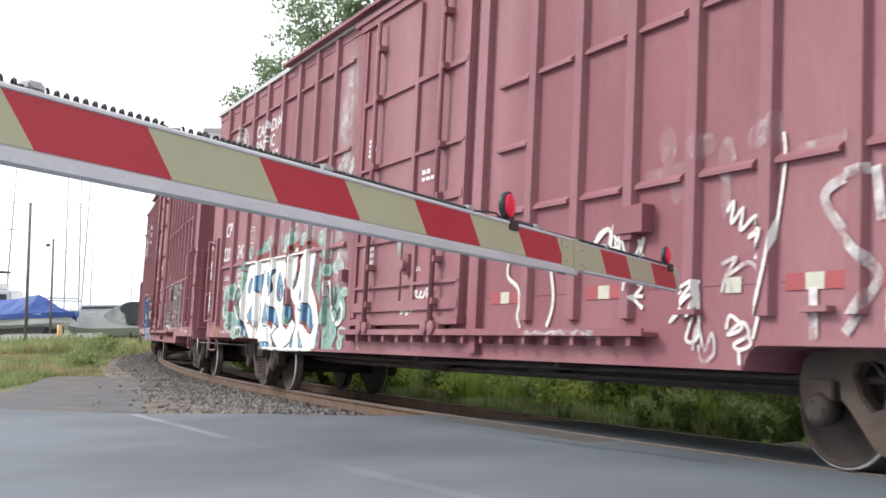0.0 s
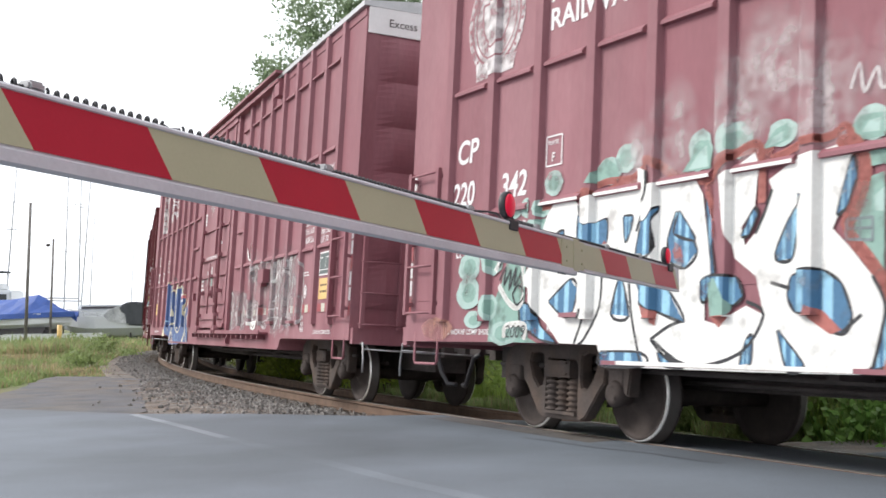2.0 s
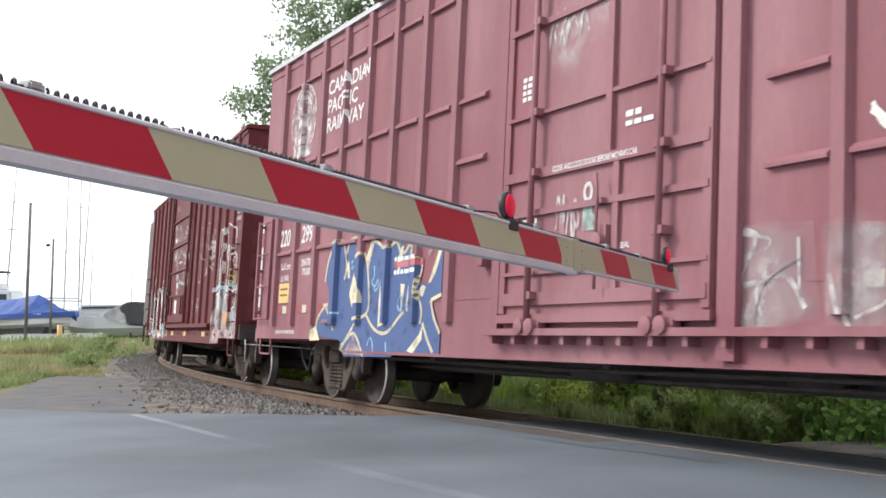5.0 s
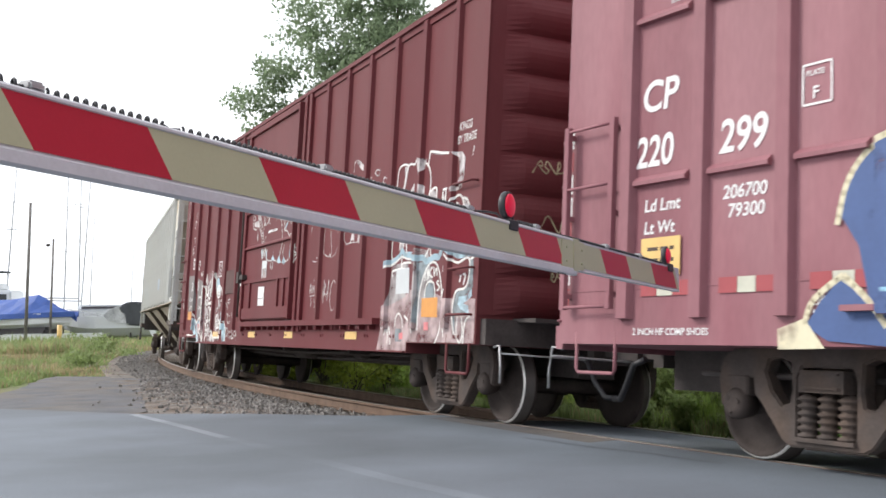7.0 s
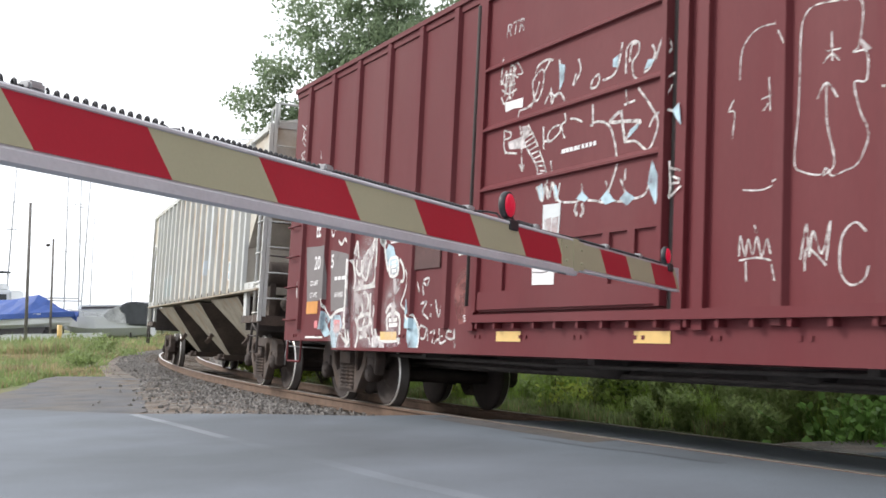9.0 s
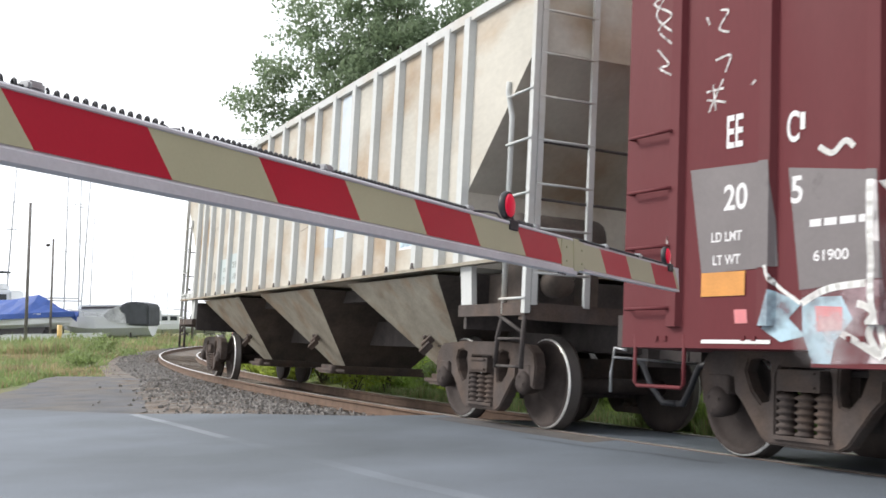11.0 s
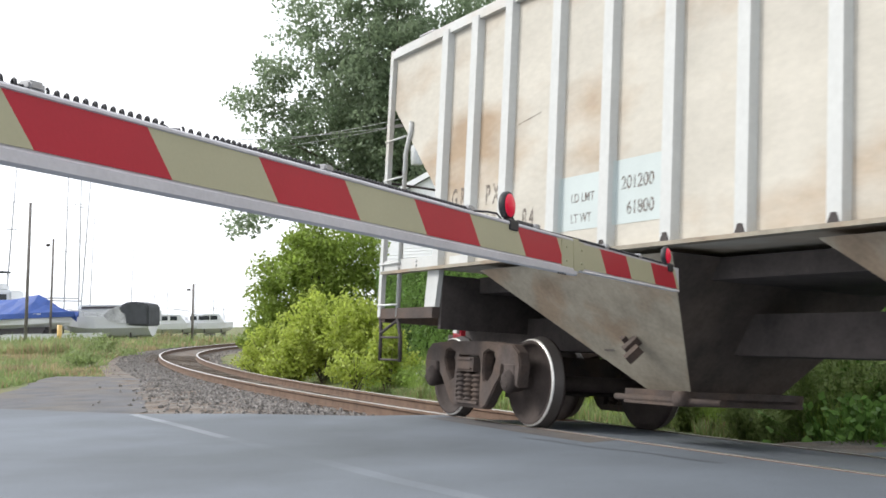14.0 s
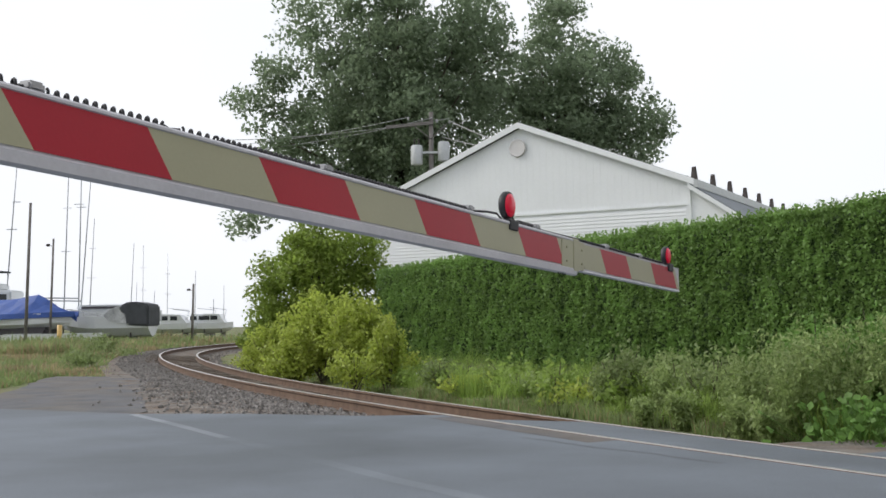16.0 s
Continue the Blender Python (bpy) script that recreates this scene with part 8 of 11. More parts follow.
    sd.paint("emblem", mat, loop(c[0], c[1], 0.45, 0.48, 0.016, 30) + loop(c[0], c[1], 0.38, 0.41, 0.010, 30) + [oval(c[0] + 0.49 * math.cos(a), c[1] + 0.52 * math.sin(a), 0.022, 0.022, 8) for a in np.linspace(0, 6.1, 24)], "beaded emblem ring")
    sd.paint("emblem", mat, curve([(c[0] - 0.25, c[1] + 0.2), (c[0] - 0.22, c[1] - 0.1), (c[0], c[1] - 0.3), (c[0] + 0.22, c[1] - 0.1), (c[0] + 0.25, c[1] + 0.2)], 0.012) + line([(c[0] - 0.25, c[1] + 0.2), (c[0] + 0.25, c[1] + 0.2)], 0.012) + curve([(c[0] - 0.16, c[1] + 0.3), (c[0], c[1] + 0.24), (c[0] + 0.16, c[1] + 0.3)], 0.01), "shield outline")
    sd.paint("emblem", P_WHITE_THIN, [[(c[0] - 0.36, 3.74), (c[0] + 0.40, 3.74), (c[0] + 0.34, 3.58), (c[0] - 0.34, 3.56)]], "emblem ribbon")
    sd.paint("plate_mark", M_WHITE, line([(-6.72, 2.49), (-6.48, 2.49), (-6.48, 2.77), (-6.72, 2.77), (-6.72, 2.49)], 0.008))
    sd.words("lettering", "F", -6.64, 2.53, 0.12, M_WHITE)
    sd.words("lettering", "PLATE", -6.69, 2.69, 0.055, M_WHITE)
    # right end lettering
    for i, wd in enumerate(("Flr Ht     3-6 @", "202,000 Lb Load", "Flr Ht  3-6.375 @", "165,000 Lb Load")):
        sd.words("lettering", wd, 6.95 + 2 * shift, 2.63 - i * 0.128, 0.12, M_WHITE, 0.1, 0.70)
    for i, wd in enumerate(("ExH 17-0 W 10-", "EaW 10-8 H 15-", "EW  9-7  H 16-9", "IL      60-", "IW      9-", "IH      13-", "Flr Ht  3-7", "Empty CG 82.5", "Cu Ft   7770")):
        sd.words("lettering", wd, 7.80 + 2 * shift, 3.20 - i * 0.125, 0.12, M_WHITE, 0.1, 0.60)
    sd.paint("placard", P_PANEL, [[(7.82, 1.74), (8.30, 1.74), (8.30, 2.05), (7.82, 2.05)]], "dark green stencil panel with a pale border")
    sd.paint("placard", M_WHITE, line([(7.82, 1.74), (8.30, 1.74), (8.30, 2.05), (7.82, 2.05), (7.82, 1.74)], 0.011) + line([(7.82, 1.81), (8.3, 1.81)], 0.006) + line([(8.1, 1.83), (8.1, 2.0)], 0.005) + line([(7.87, 1.98), (7.96, 1.98)], 0.009) + line([(8.15, 1.98), (8.24, 1.98)], 0.009), "placard border")
    sd.paint("placard", M_YELLOW, [[(7.84, 1.40), (8.30, 1.40), (8.30, 1.69), (7.84, 1.69)]], "yellow inspection placard")
    sd.bars("placard", 7.9, 1.58, 2, 0.32, M_BOGIE, 0.03, 0.09, 3)
    sd.paint("emblem", M_WHITE, [oval(7.12 + 2 * shift, 1.53, 0.085, 0.10, 16)], "small round white mark")
    sd.paint("emblem", mat, loop(7.12 + 2 * shift, 1.53, 0.055, 0.068, 0.008), "small ring")
    sd.bars("lettering", 7.0 + 2 * shift, 1.80, 2, 0.30, M_WHITE, 0.02, 0.04, 5)
    for i, wd in enumerate(("LIFT", "JACK", "HERE")):
        sd.words("lettering", wd, 6.94 + 2 * shift, 1.12 - i * 0.085, 0.085, M_WHITE)
    sd.words("lettering", "2 INCH HF COMP SHOES", 7.68, 0.92, 0.075, M_WHITE)
    # door lettering
    sd2 = Side(car, V + 0.06)
    sd2.bars("lettering", -1.28, 3.42, 4, 0.25, M_WHITE, 0.045, 0.066, 8)
    sd2.bars("lettering", -1.20, 1.98, 4, 0.27, M_WHITE, 0.05, 0.088, 9)
    sd2.bars("lettering", 0.42, 2.78, 1, 0.25, M_WHITE, 0.055, 0.10, 10)
    sd2.bars("lettering", 0.42, 2.70, 1, 0.40, M_WHITE, 0.045, 0.10, 11)
    sd2.words("lettering", "SEAL", 0.38, 1.65, 0.07, M_WHITE)
    sd2.paint("plate_mark", M_WHITE, loop(-0.10, 2.19, 0.055, 0.075, 0.02), "white ring mark")
    sd2.paint("plate_mark", P_GREEN_LIGHT, [[(-0.17, 1.84), (0.0, 1.84), (0.02, 1.95), (-0.03, 2.0), (-0.03, 2.08), (-0.17, 2.08)]], "pale torn notice")
    sd3 = Side(car, V + 0.095)
    sd3.words("lettering", "CLOSE AND LOCK DOORS BEFORE MOVING CAR", -0.64, 2.435, 0.075, M_WHITE, 0, 0.76)
    # marker squares
    reflectors(sd, marks, 1.225)
    return car, sd


def build_boxcar_plain():
    """A 50-foot boxcar with slim posts and a wide sliding door."""
    L, V, top, sill, low = 15.30, 1.505, 4.62, 0.82, 0.705
    mat = M_RED_K
    car = empty("boxcar", None, "brown-red boxcar with white outline graffiti", "boxcar", "cars of the freight train")
    bm = bmesh.new()
    prism(bm, [(-L / 2, sill), (-5.75, sill), (-5.75, low), (5.85, low), (5.85, sill), (L / 2, sill), (L / 2, top), (-L / 2, top)], -V, V)
    part("body", bm, mat, car)
    bm = bmesh.new()
    prism(bm, [(-V - 0.05, top - 0.04), (-V - 0.05, top + 0.02), (0, top + 0.16), (V + 0.05, top + 0.02), (V + 0.05, top - 0.04)], -L / 2 - 0.03, L / 2 + 0.03, "x")
    for x in np.arange(-7.2, 7.3, 0.9):
        prism(bm, [(-V - 0.02, top + 0.04), (0, top + 0.2), (V + 0.02, top + 0.04), (0, top + 0.12)], x - 0.04, x + 0.04, "x")
    part("roof", bm, mat, car)
    posts = [-7.05, -6.14, -5.24, -4.28, -3.38, -2.50, 2.46, 3.36, 4.24, 5.16, 6.04, 6.94]
    bm = bmesh.new()
    prism(bm, [(-0.075, 0), (-0.05, -0.05), (0.05, -0.05), (0.075, 0)], 0.98, top - 0.05, "z")
    post = part("post", bm, mat, car)
    post.matrix_basis = Matrix.Translation((posts[0], -V, 0))
    for p in posts[1:]:
        o = new("post", post.data)
        o.parent = car
        o.matrix_basis = Matrix.Translation((p, -V, 0))
    for p in posts:
        o = new("post", post.data)
        o.parent = car
        o.matrix_basis = Matrix.Translation((p, V, 0)) @ Matrix.Rotation(math.pi, 4, "Z")
    bm = bmesh.new()
    box(bm, -L / 2, L / 2, -V - 0.02, -V, top - 0.12, top - 0.02)
    box(bm, -5.7, 5.8, -V - 0.03, -V, low, low + 0.02)
    for u in np.arange(-7.2, 7.3, 0.9):
        for du in (-0.05, 0.05):
            box(bm, u + du - 0.018, u + du + 0.018, -V - 0.012, -V, 0.875, 0.91)
    part("seam", bm, mat, car)
    # sliding door
    bm = bmesh.new()
    box(bm, -1.78, 1.25, -V - 0.06, -V + 0.02, 1.14, top - 0.10)
    door = part("door", bm, mat, car, "wide sliding steel door")
    for w in (2.39, 3.02, 3.66):
        bm = bmesh.new()
        prism(bm, [(-V - 0.06, w - 0.02), (-V - 0.10, w - 0.01), (-V - 0.10, w + 0.01), (-V - 0.06, w + 0.05)], -1.70, 1.19, "x")
        part("door_bar", bm, mat, door)
    for a, b, c, d in ((-1.78, -1.70, 1.14, top - 0.1), (1.19, 1.25, 1.14, top - 0.1), (-1.70, 1.19, top - 0.2, top - 0.1)):
        part("door_edge", boxed(a, b, -V - 0.10, -V - 0.06, c, d), mat, door)
    part("door_foot", boxed(-1.68, 1.18, -V - 0.09, -V - 0.06, 1.16, 1.34), mat, door)
    for u in (-1.25, 0.5, 0.85):
        part("door_brace", boxed(u - 0.05, u + 0.05, -V - 0.09, -V - 0.06, 1.34, 1.78), mat, door)
    part("door_brace", boxed(-1.68, 1.18, -V - 0.09, -V - 0.06, 1.78, 1.83), mat, door)
    for a, b in ((-1.98, -1.82), (1.34, 1.46), (1.58, 1.70)):
        part("door_post", boxed(a, b, -V - 0.05, -V, 0.95, top - 0.05), mat, car)
    # solid dark strip drawn in place of the shaded gap beside the door
    bm = bmesh.new()
    box(bm, 1.255, 1.335, -V - 0.02, -V, 1.1, top - 0.1)
    part("door_gap", bm, M_DARK, car)
    bm = bmesh.new()
    tube(bm, [(-1.84, -V - 0.12, 1.2), (-1.84, -V - 0.12, 4.4)], 0.02, 6)
    box(bm, -2.0, -1.55, -V - 0.14, -V - 0.04, 1.86, 1.94)
    box(bm, -1.92, -1.78, -V - 0.16, -V - 0.04, 1.80, 2.0)
    part("door_latch", bm, M_DARK, door)
    bm = bmesh.new()
    box(bm, -1.85, 4.95, -V - 0.10, -V, 1.03, 1.11)
    for u in np.arange(-1.7, 4.9, 0.36):
        box(bm, u - 0.02, u + 0.02, -V - 0.08, -V, 0.97, 1.03)
    part("door_track", bm, mat, car)
    bm = bmesh.new()
    box(bm, -3.35, -2.68, -V - 0.02, -V, 1.66, 2.10)
    part("route_board", bm, M_BOARD, car, "dark weathered steel route board")
    for k in (-1, 1):
        corrugated_end(car, k * L / 2, V - 0.02, 1.12, 4.5, mat, 8, 0.10)
        bm = bmesh.new()
        box(bm, *sorted((k * L / 2, k * (L / 2 + 0.12))), -1.45, 1.45, 0.82, 1.08)
        box(bm, *sorted((k * (L / 2 + 0.02), k * (L / 2 + 0.5))), -1.1, 1.1, 1.06, 1.10)
        part("end_sill", bm, M_DARK, car)
        coupler(car, k * (L / 2 + 0.1))
        air_hose(car, k * (L / 2 + 0.1), M_BLACK)
        for sd in (-1, 1):
            for i, w in enumerate((1.12, 1.60, 2.05, 2.50)):
                bm = bmesh.new()
                y = sd * (V + 0.07)
                u0, u1 = sorted((k * 7.08, k * 7.55))
                tube(bm, [(u0, sd * V, w), (u0, y, w), (u1, y, w), (u1, sd * V, w)], 0.014, 6)
                part("grab_iron", bm, mat, car)
            sill_step(car, V, *sorted((k * 6.95, k * 7.5)), sill, mat, 0.30, side=sd)
    under_gear(car, L, low, M_DARK)
    sd = Side(car, V, posts, 0.05, 0.05, 0.98)
    # silver-grey and dusty pink base of the painted corner
    sd.paint("graffiti", P_PINK, [[(4.9, 0.72), (5.84, 0.72), (5.84, 0.83), (7.62, 0.83), (7.62, 1.28), (6.9, 1.30), (6.2, 1.45), (5.6, 1.35), (5.1, 1.25)]], "dusty pink base")
    sd.paint("graffiti", P_SILVER, [[(5.2, 1.25), (5.75, 1.35), (5.8, 1.75), (5.3, 1.75)], [(6.05, 1.0), (6.5, 1.5), (6.35, 1.85), (6.05, 1.9)]], "silver shading")
    sd.words("graffiti", "KINGS", 7.03, 3.09, 0.13, P_WHITE, 0.15, 0.85)
    sd.words("graffiti", "BY TRADE", 7.0, 2.95, 0.13, P_WHITE, 0.15, 0.78)
    sd.words("graffiti", "?", 7.38, 2.78, 0.14, P_WHITE, 0.15, 1.0)
    sd.paint("graffiti", P_RUSTY, [oval(-2.1, 1.32, 0.22, 0.32, 16, 0.1, 3)], "faint red-brown patch")
    sd.paint("plate_mark", P_WHITE, [[(-2.28, 1.76), (-2.05, 1.78), (-2.0, 1.84), (-2.04, 1.93), (-2.2, 1.90), (-2.28, 1.93)]], "torn white paper")
    door_sd = Side(car, V + 0.062)
    tags_k(sd, door_sd)
    sd.paint("plate_mark", M_WHITE, line([(-4.02, 2.03), (-3.76, 2.03), (-3.76, 2.31), (-4.02, 2.31), (-4.02, 2.03)], 0.012))
    sd.words("lettering", "C", -3.94, 2.07, 0.14, M_WHITE)
    sd.words("lettering", "PLATE", -3.98, 2.22, 0.06, M_WHITE)
    sd.words("lettering", "SOK", -2.1, 1.05, 0.10, M_WHITE)
    sd.words("lettering", "EE", -6.55, 2.29, 0.34, M_WHITE, 0, 0.5)
    sd.words("lettering", "C", -5.98, 2.25, 0.3, M_WHITE, 0, 0.55)
    sd.words("lettering", "20", -6.56, 1.83, 0.26, M_WHITE, 0, 0.9)
    sd.words("lettering", "5", -5.94, 1.82, 0.26, M_WHITE, 0, 0.9)
    sd.words("lettering", "LD LMT", -6.68, 1.60, 0.10, M_WHITE, 0, 0.9)
    sd.words("lettering", "LT WT", -6.66, 1.43, 0.10, M_WHITE, 0, 0.9)
    sd.bars("lettering", -5.77, 1.64, 1, 0.46, M_WHITE, 0.05, 0.1, 61)
    sd.words("lettering", "61900", -5.74, 1.41, 0.10, M_WHITE, 0, 1.15)
    for u in (-4.19, -1.40, 0.83, 3.71):
        sd.paint("reflector", M_YELLOW, [[(u, 0.845), (u + 0.46, 0.845), (u + 0.46, 0.945), (u, 0.945)]], "yellow reflector strip")
    sd.paint("placard", M_ORANGE, [[(-6.77, 1.20), (-6.34, 1.20), (-6.34, 1.375), (-6.77, 1.375)]], "orange placard")
    mist(sd, [(-4.85, 1.4, 0.42, 0.65), (-4.6, 1.0, 0.35, 0.3), (-3.9, 1.2, 0.32, 0.5), (-5.6, 0.95, 0.35, 0.28), (-4.7, 1.9, 0.35, 0.35)])
    # tags on the pressed end
    bm = bmesh.new()
    for i, (y, w, a, h) in enumerate(((-0.98, 2.60, 0.55, 0.16), (-0.85, 1.98, 0.75, 0.2), (-0.05, 1.96, 0.6, 0.18), (-0.75, 1.5, 0.35, 0.14), (-0.2, 1.48, 0.8, 0.12), (-0.25, 1.36, 0.4, 0.09), (0.2, 2.6, 0.5, 0.06))):
        for poly in scrawl(y, w, a, h, 0.008, 90 + i, 9):
            bm.faces.new([bm.verts.new((L / 2 + 0.118, p[0], p[1])) for p in poly])
    part("graffiti", bm, P_CHALK, car, "pale yellowish chalk tags on the end wall")
    return car, sd


def build_hopper():
    """A three-bay covered hopper with outside ribs, sloped ends and open platforms."""
    V, top, sill = 1.478, 4.36, 1.63
    x0, x1 = -7.87, 8.20
    car = empty("hopper_car", None, "weathered cream covered hopper car with rust stains", "hopper car", "cars of the freight train")
    bm = bmesh.new()
    prism(bm, [(-6.62, sill), (6.84, sill), (6.84, 2.42), (x1, 3.65), (x1, top), (x0, top), (x0, 3.65), (-6.62, 2.42)], -V, V)
    part("body", bm, M_HOPPER, car)
    bm = bmesh.new()
    prism(bm, [(-V - 0.03, top - 0.03), (-V - 0.03, top + 0.04), (-0.8, top + 0.22), (0.8, top + 0.22), (V + 0.03, top + 0.04), (V + 0.03, top - 0.03)], x0 - 0.02, x1 + 0.02, "x")
    part("roof", bm, M_HOPPER_RIB, car)
    bm = bmesh.new()
    box(bm, x0 - 0.35, x1 + 0.35, -0.75, -0.45, top + 0.30, top + 0.34)
    box(bm, x0 - 0.35, x1 + 0.35, 0.45, 0.75, top + 0.30, top + 0.34)
    for x in np.arange(x0, x1 + 0.1, 1.62):
        box(bm, x - 0.03, x + 0.03, -0.78, 0.78, top + 0.2, top + 0.30)
    part("running_board", bm, M_STEEL, car)
    for k in (-1, 1):
        bm = bmesh.new()
        xe = x0 if k < 0 else x1
        for y in (-1.0, 1.0):
            tube(bm, [(xe, y, top + 0.05), (xe, y, top + 0.38), (xe + k * 0.35, y, top + 0.38)], 0.018, 6)
        tube(bm, [(xe + k * 0.02, -1.0, top + 0.38), (xe + k * 0.02, 1.0, top + 0.38)], 0.018, 6)
        part("roof_rail", bm, M_STEEL, car)
    for x in np.arange(-6.0, 6.6, 2.05):
        bm = bmesh.new()
        lathe(bm, [(0.02, 0.34), (0.3, 0.32), (0.32, 0.22), (0.3, 0.2)], "z", 18, (x, 0, top))
        part("hatch", bm, M_HOPPER_RIB, car)
    # outside ribs
    ribs = [-6.56, -5.92, -5.25, -4.40, -3.60, -2.78, -1.95, -1.09, -0.20, 0.69, 1.55, 2.38, 3.20, 4.02, 4.80, 5.61, 6.26, 6.78]
    bm = bmesh.new()
    prism(bm, [(-0.085, 0), (-0.065, -0.075), (0.065, -0.075), (0.085, 0)], sill + 0.03, top - 0.05, "z")
    rib = part("rib", bm, M_HOPPER_RIB, car)
    rib.matrix_basis = Matrix.Translation((ribs[0], -V, 0))
    for i, r in enumerate(ribs):
        for k in (-1, 1):
            if i == 0 and k < 0:
                continue
            o = new("rib", rib.data)
            o.parent = car
            o.matrix_basis = Matrix.Translation((r, k * V, 0)) @ Matrix.Rotation(0 if k < 0 else math.pi, 4, "Z")
    for r in ribs[2:-2]:
        bm = bmesh.new()
        prism(bm, [(r - 0.05, sill + 0.03), (r + 0.05, sill + 0.03), (r + 0.02, sill + 0.10), (r - 0.02, sill + 0.10)], -V - 0.085, -V - 0.07)
        part("rib_foot", bm, M_DARK, car)
    for k in (-1, 1):
        a, b, c = sorted((k * (V - 0.02), k * (V + 0.085))), sorted((k * (V - 0.02), k * (V + 0.06))), sorted((k * (V - 0.03), k * (V + 0.03)))
        part("side_sill", boxed(x0, x1, *a, sill - 0.004, sill + 0.03), M_HOPPER_LOW, car, "dusty side sill")
        part("top_chord", boxed(x0, x1, *b, top - 0.09, top), M_HOPPER_RIB, car)
        part("sill_end", boxed(x0 - 0.05, -6.6, *c, sill + 0.03, sill + 0.16), M_HOPPER_RIB, car)
        part("sill_end", boxed(6.8, x1 + 0.05, *c, sill + 0.03, sill + 0.16), M_HOPPER_RIB, car)
    # three discharge bays
    for c in (-4.25, 0.19, 4.66):
        bm = bmesh.new()
        hi = [bm.verts.new(v) for v in ((c - 1.48, -V, sill - 0.05), (c + 1.48, -V, sill - 0.05), (c + 1.48, V, sill - 0.05), (c - 1.48, V, sill - 0.05))]
        kk = c + 0.42 if c < 0 else c + 0.2
        lo = [bm.verts.new(v) for v in ((kk - 0.30, -0.56, 0.46), (kk + 0.30, -0.56, 0.46), (kk + 0.30, 0.56, 0.46), (kk - 0.30, 0.56, 0.46))]
        for i in range(4):
            bm.faces.new((lo[i], lo[(i + 1) % 4], hi[(i + 1) % 4], hi[i]))
        bm.faces.new(lo[::-1])
        bm.faces.new(hi)
        bmesh.ops.recalc_face_normals(bm, faces=bm.faces[:])
        # faces along the track take the darker brown, with their shade in the colour
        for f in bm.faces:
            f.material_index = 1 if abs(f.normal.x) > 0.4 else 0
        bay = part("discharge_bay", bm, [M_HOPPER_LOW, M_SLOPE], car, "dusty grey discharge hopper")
        bm = bmesh.new()
        box(bm, kk - 0.42, kk + 0.42, -0.72, 0.72, 0.40, 0.46)
        box(bm, kk - 0.36, kk + 0.36, -0.78, 0.78, 0.33, 0.40)
        lathe(bm, [(0.02, -0.06), (0.07, -0.05), (0.07, 0.05), (0.02, 0.06)], "y", 10, (kk + 0.45, -0.8, 0.40))
        tube(bm, [(kk - 0.5, -0.76, 0.38), (kk + 0.9, -0.76, 0.38)], 0.03, 6)
        part("outlet_gate", bm, M_BOGIE, bay)
        # shaker bracket on the slope
        bm = bmesh.new()
        q = Matrix.Translation((kk - 0.02, -0.93, 0.88)) @ Matrix.Rotation(radians(-38), 4, "X")
        for a, b in ((-0.16, 0.0), (0.0, -0.05), (0.14, -0.1)):
            box(bm, a - 0.035, a + 0.035, -0.05, 0.03, b - 0.08, b + 0.08, 0, q @ Matrix.Rotation(radians(25), 4, "Y"))
        box(bm, -0.25, 0.25, -0.02, 0.02, 0.06, 0.10, 0, q)
        part("shaker_bracket", bm, M_BOGIE, bay)
    # slope sheets over the bogies and centre sill
    for k, a, b in ((-1, -6.62, -5.70), (1, 6.84, 6.30)):
        bm = bmesh.new()
        prism(bm, [(a, sill - 0.05), (b, sill - 0.05), (b + k * -1.3, 0.8), (b + k * -1.45, 0.8)], -0.85, 0.85)
        part("slope_sheet", bm, M_DARK, car)
    bm = bmesh.new()
    box(bm, x0 - 0.1, x1 + 0.1, -0.28, 0.28, 0.80, 1.16)
    box(bm, -6.6, 6.8, -0.95, 0.95, 1.40, sill - 0.05)
    part("centre_sill", bm, M_DARK, car)
    # platforms, ladders and end frames
    for k in (-1, 1):
        xe = x0 - 0.08 if k < 0 else x1 + 0.08
        xi = -6.62 if k < 0 else 6.84
        bm = bmesh.new()
        for y in (-1.47, 1.47):
            box(bm, *sorted((xe, xi)), y - 0.05, y + 0.05, 1.10, 1.22)
        box(bm, *sorted((xe, xe - k * 0.14)), -1.5, 1.5, 1.06, 1.22)
        box(bm, *sorted((xe - k * 0.1, xi)), -0.6, 0.6, 1.16, 1.20)
        part("end_platform", bm, M_BOGIE, car, "brown steel end platform")
        bm = bmesh.new()
        box(bm, *sorted((xi - k * 0.04, xi + k * 0.02)), -V + 0.05, V - 0.05, 0.98, sill - 0.06)
        box(bm, *sorted((xi + k * 0.02, xi + k * 0.06)), -0.9, 0.9, 1.2, 1.26)
        part("end_bulkhead", bm, M_DARK, car, "dark brown end sheet")
        bm = bmesh.new()
        for x in (xi + k * 0.45, xi + k * 0.85):
            for z in (sill + 0.07, sill + 0.12):
                lathe(bm, [(0.002, -0.012), (0.014, -0.01), (0.016, 0.0)], "y", 8, (x, -V - 0.03, z))
        part("bolt", bm, M_STEEL, car)
        for y in (-V + 0.02, V - 0.02):
            bm = bmesh.new()
            prism(bm, [(xi + k * 0.02, 1.12), (xi + k * 0.26, 1.12), (xi + k * 0.2, sill), (xi - k * 0.06, sill)], y - 0.03, y + 0.03)
            part("corner_gusset", bm, M_HOPPER_RIB, car)
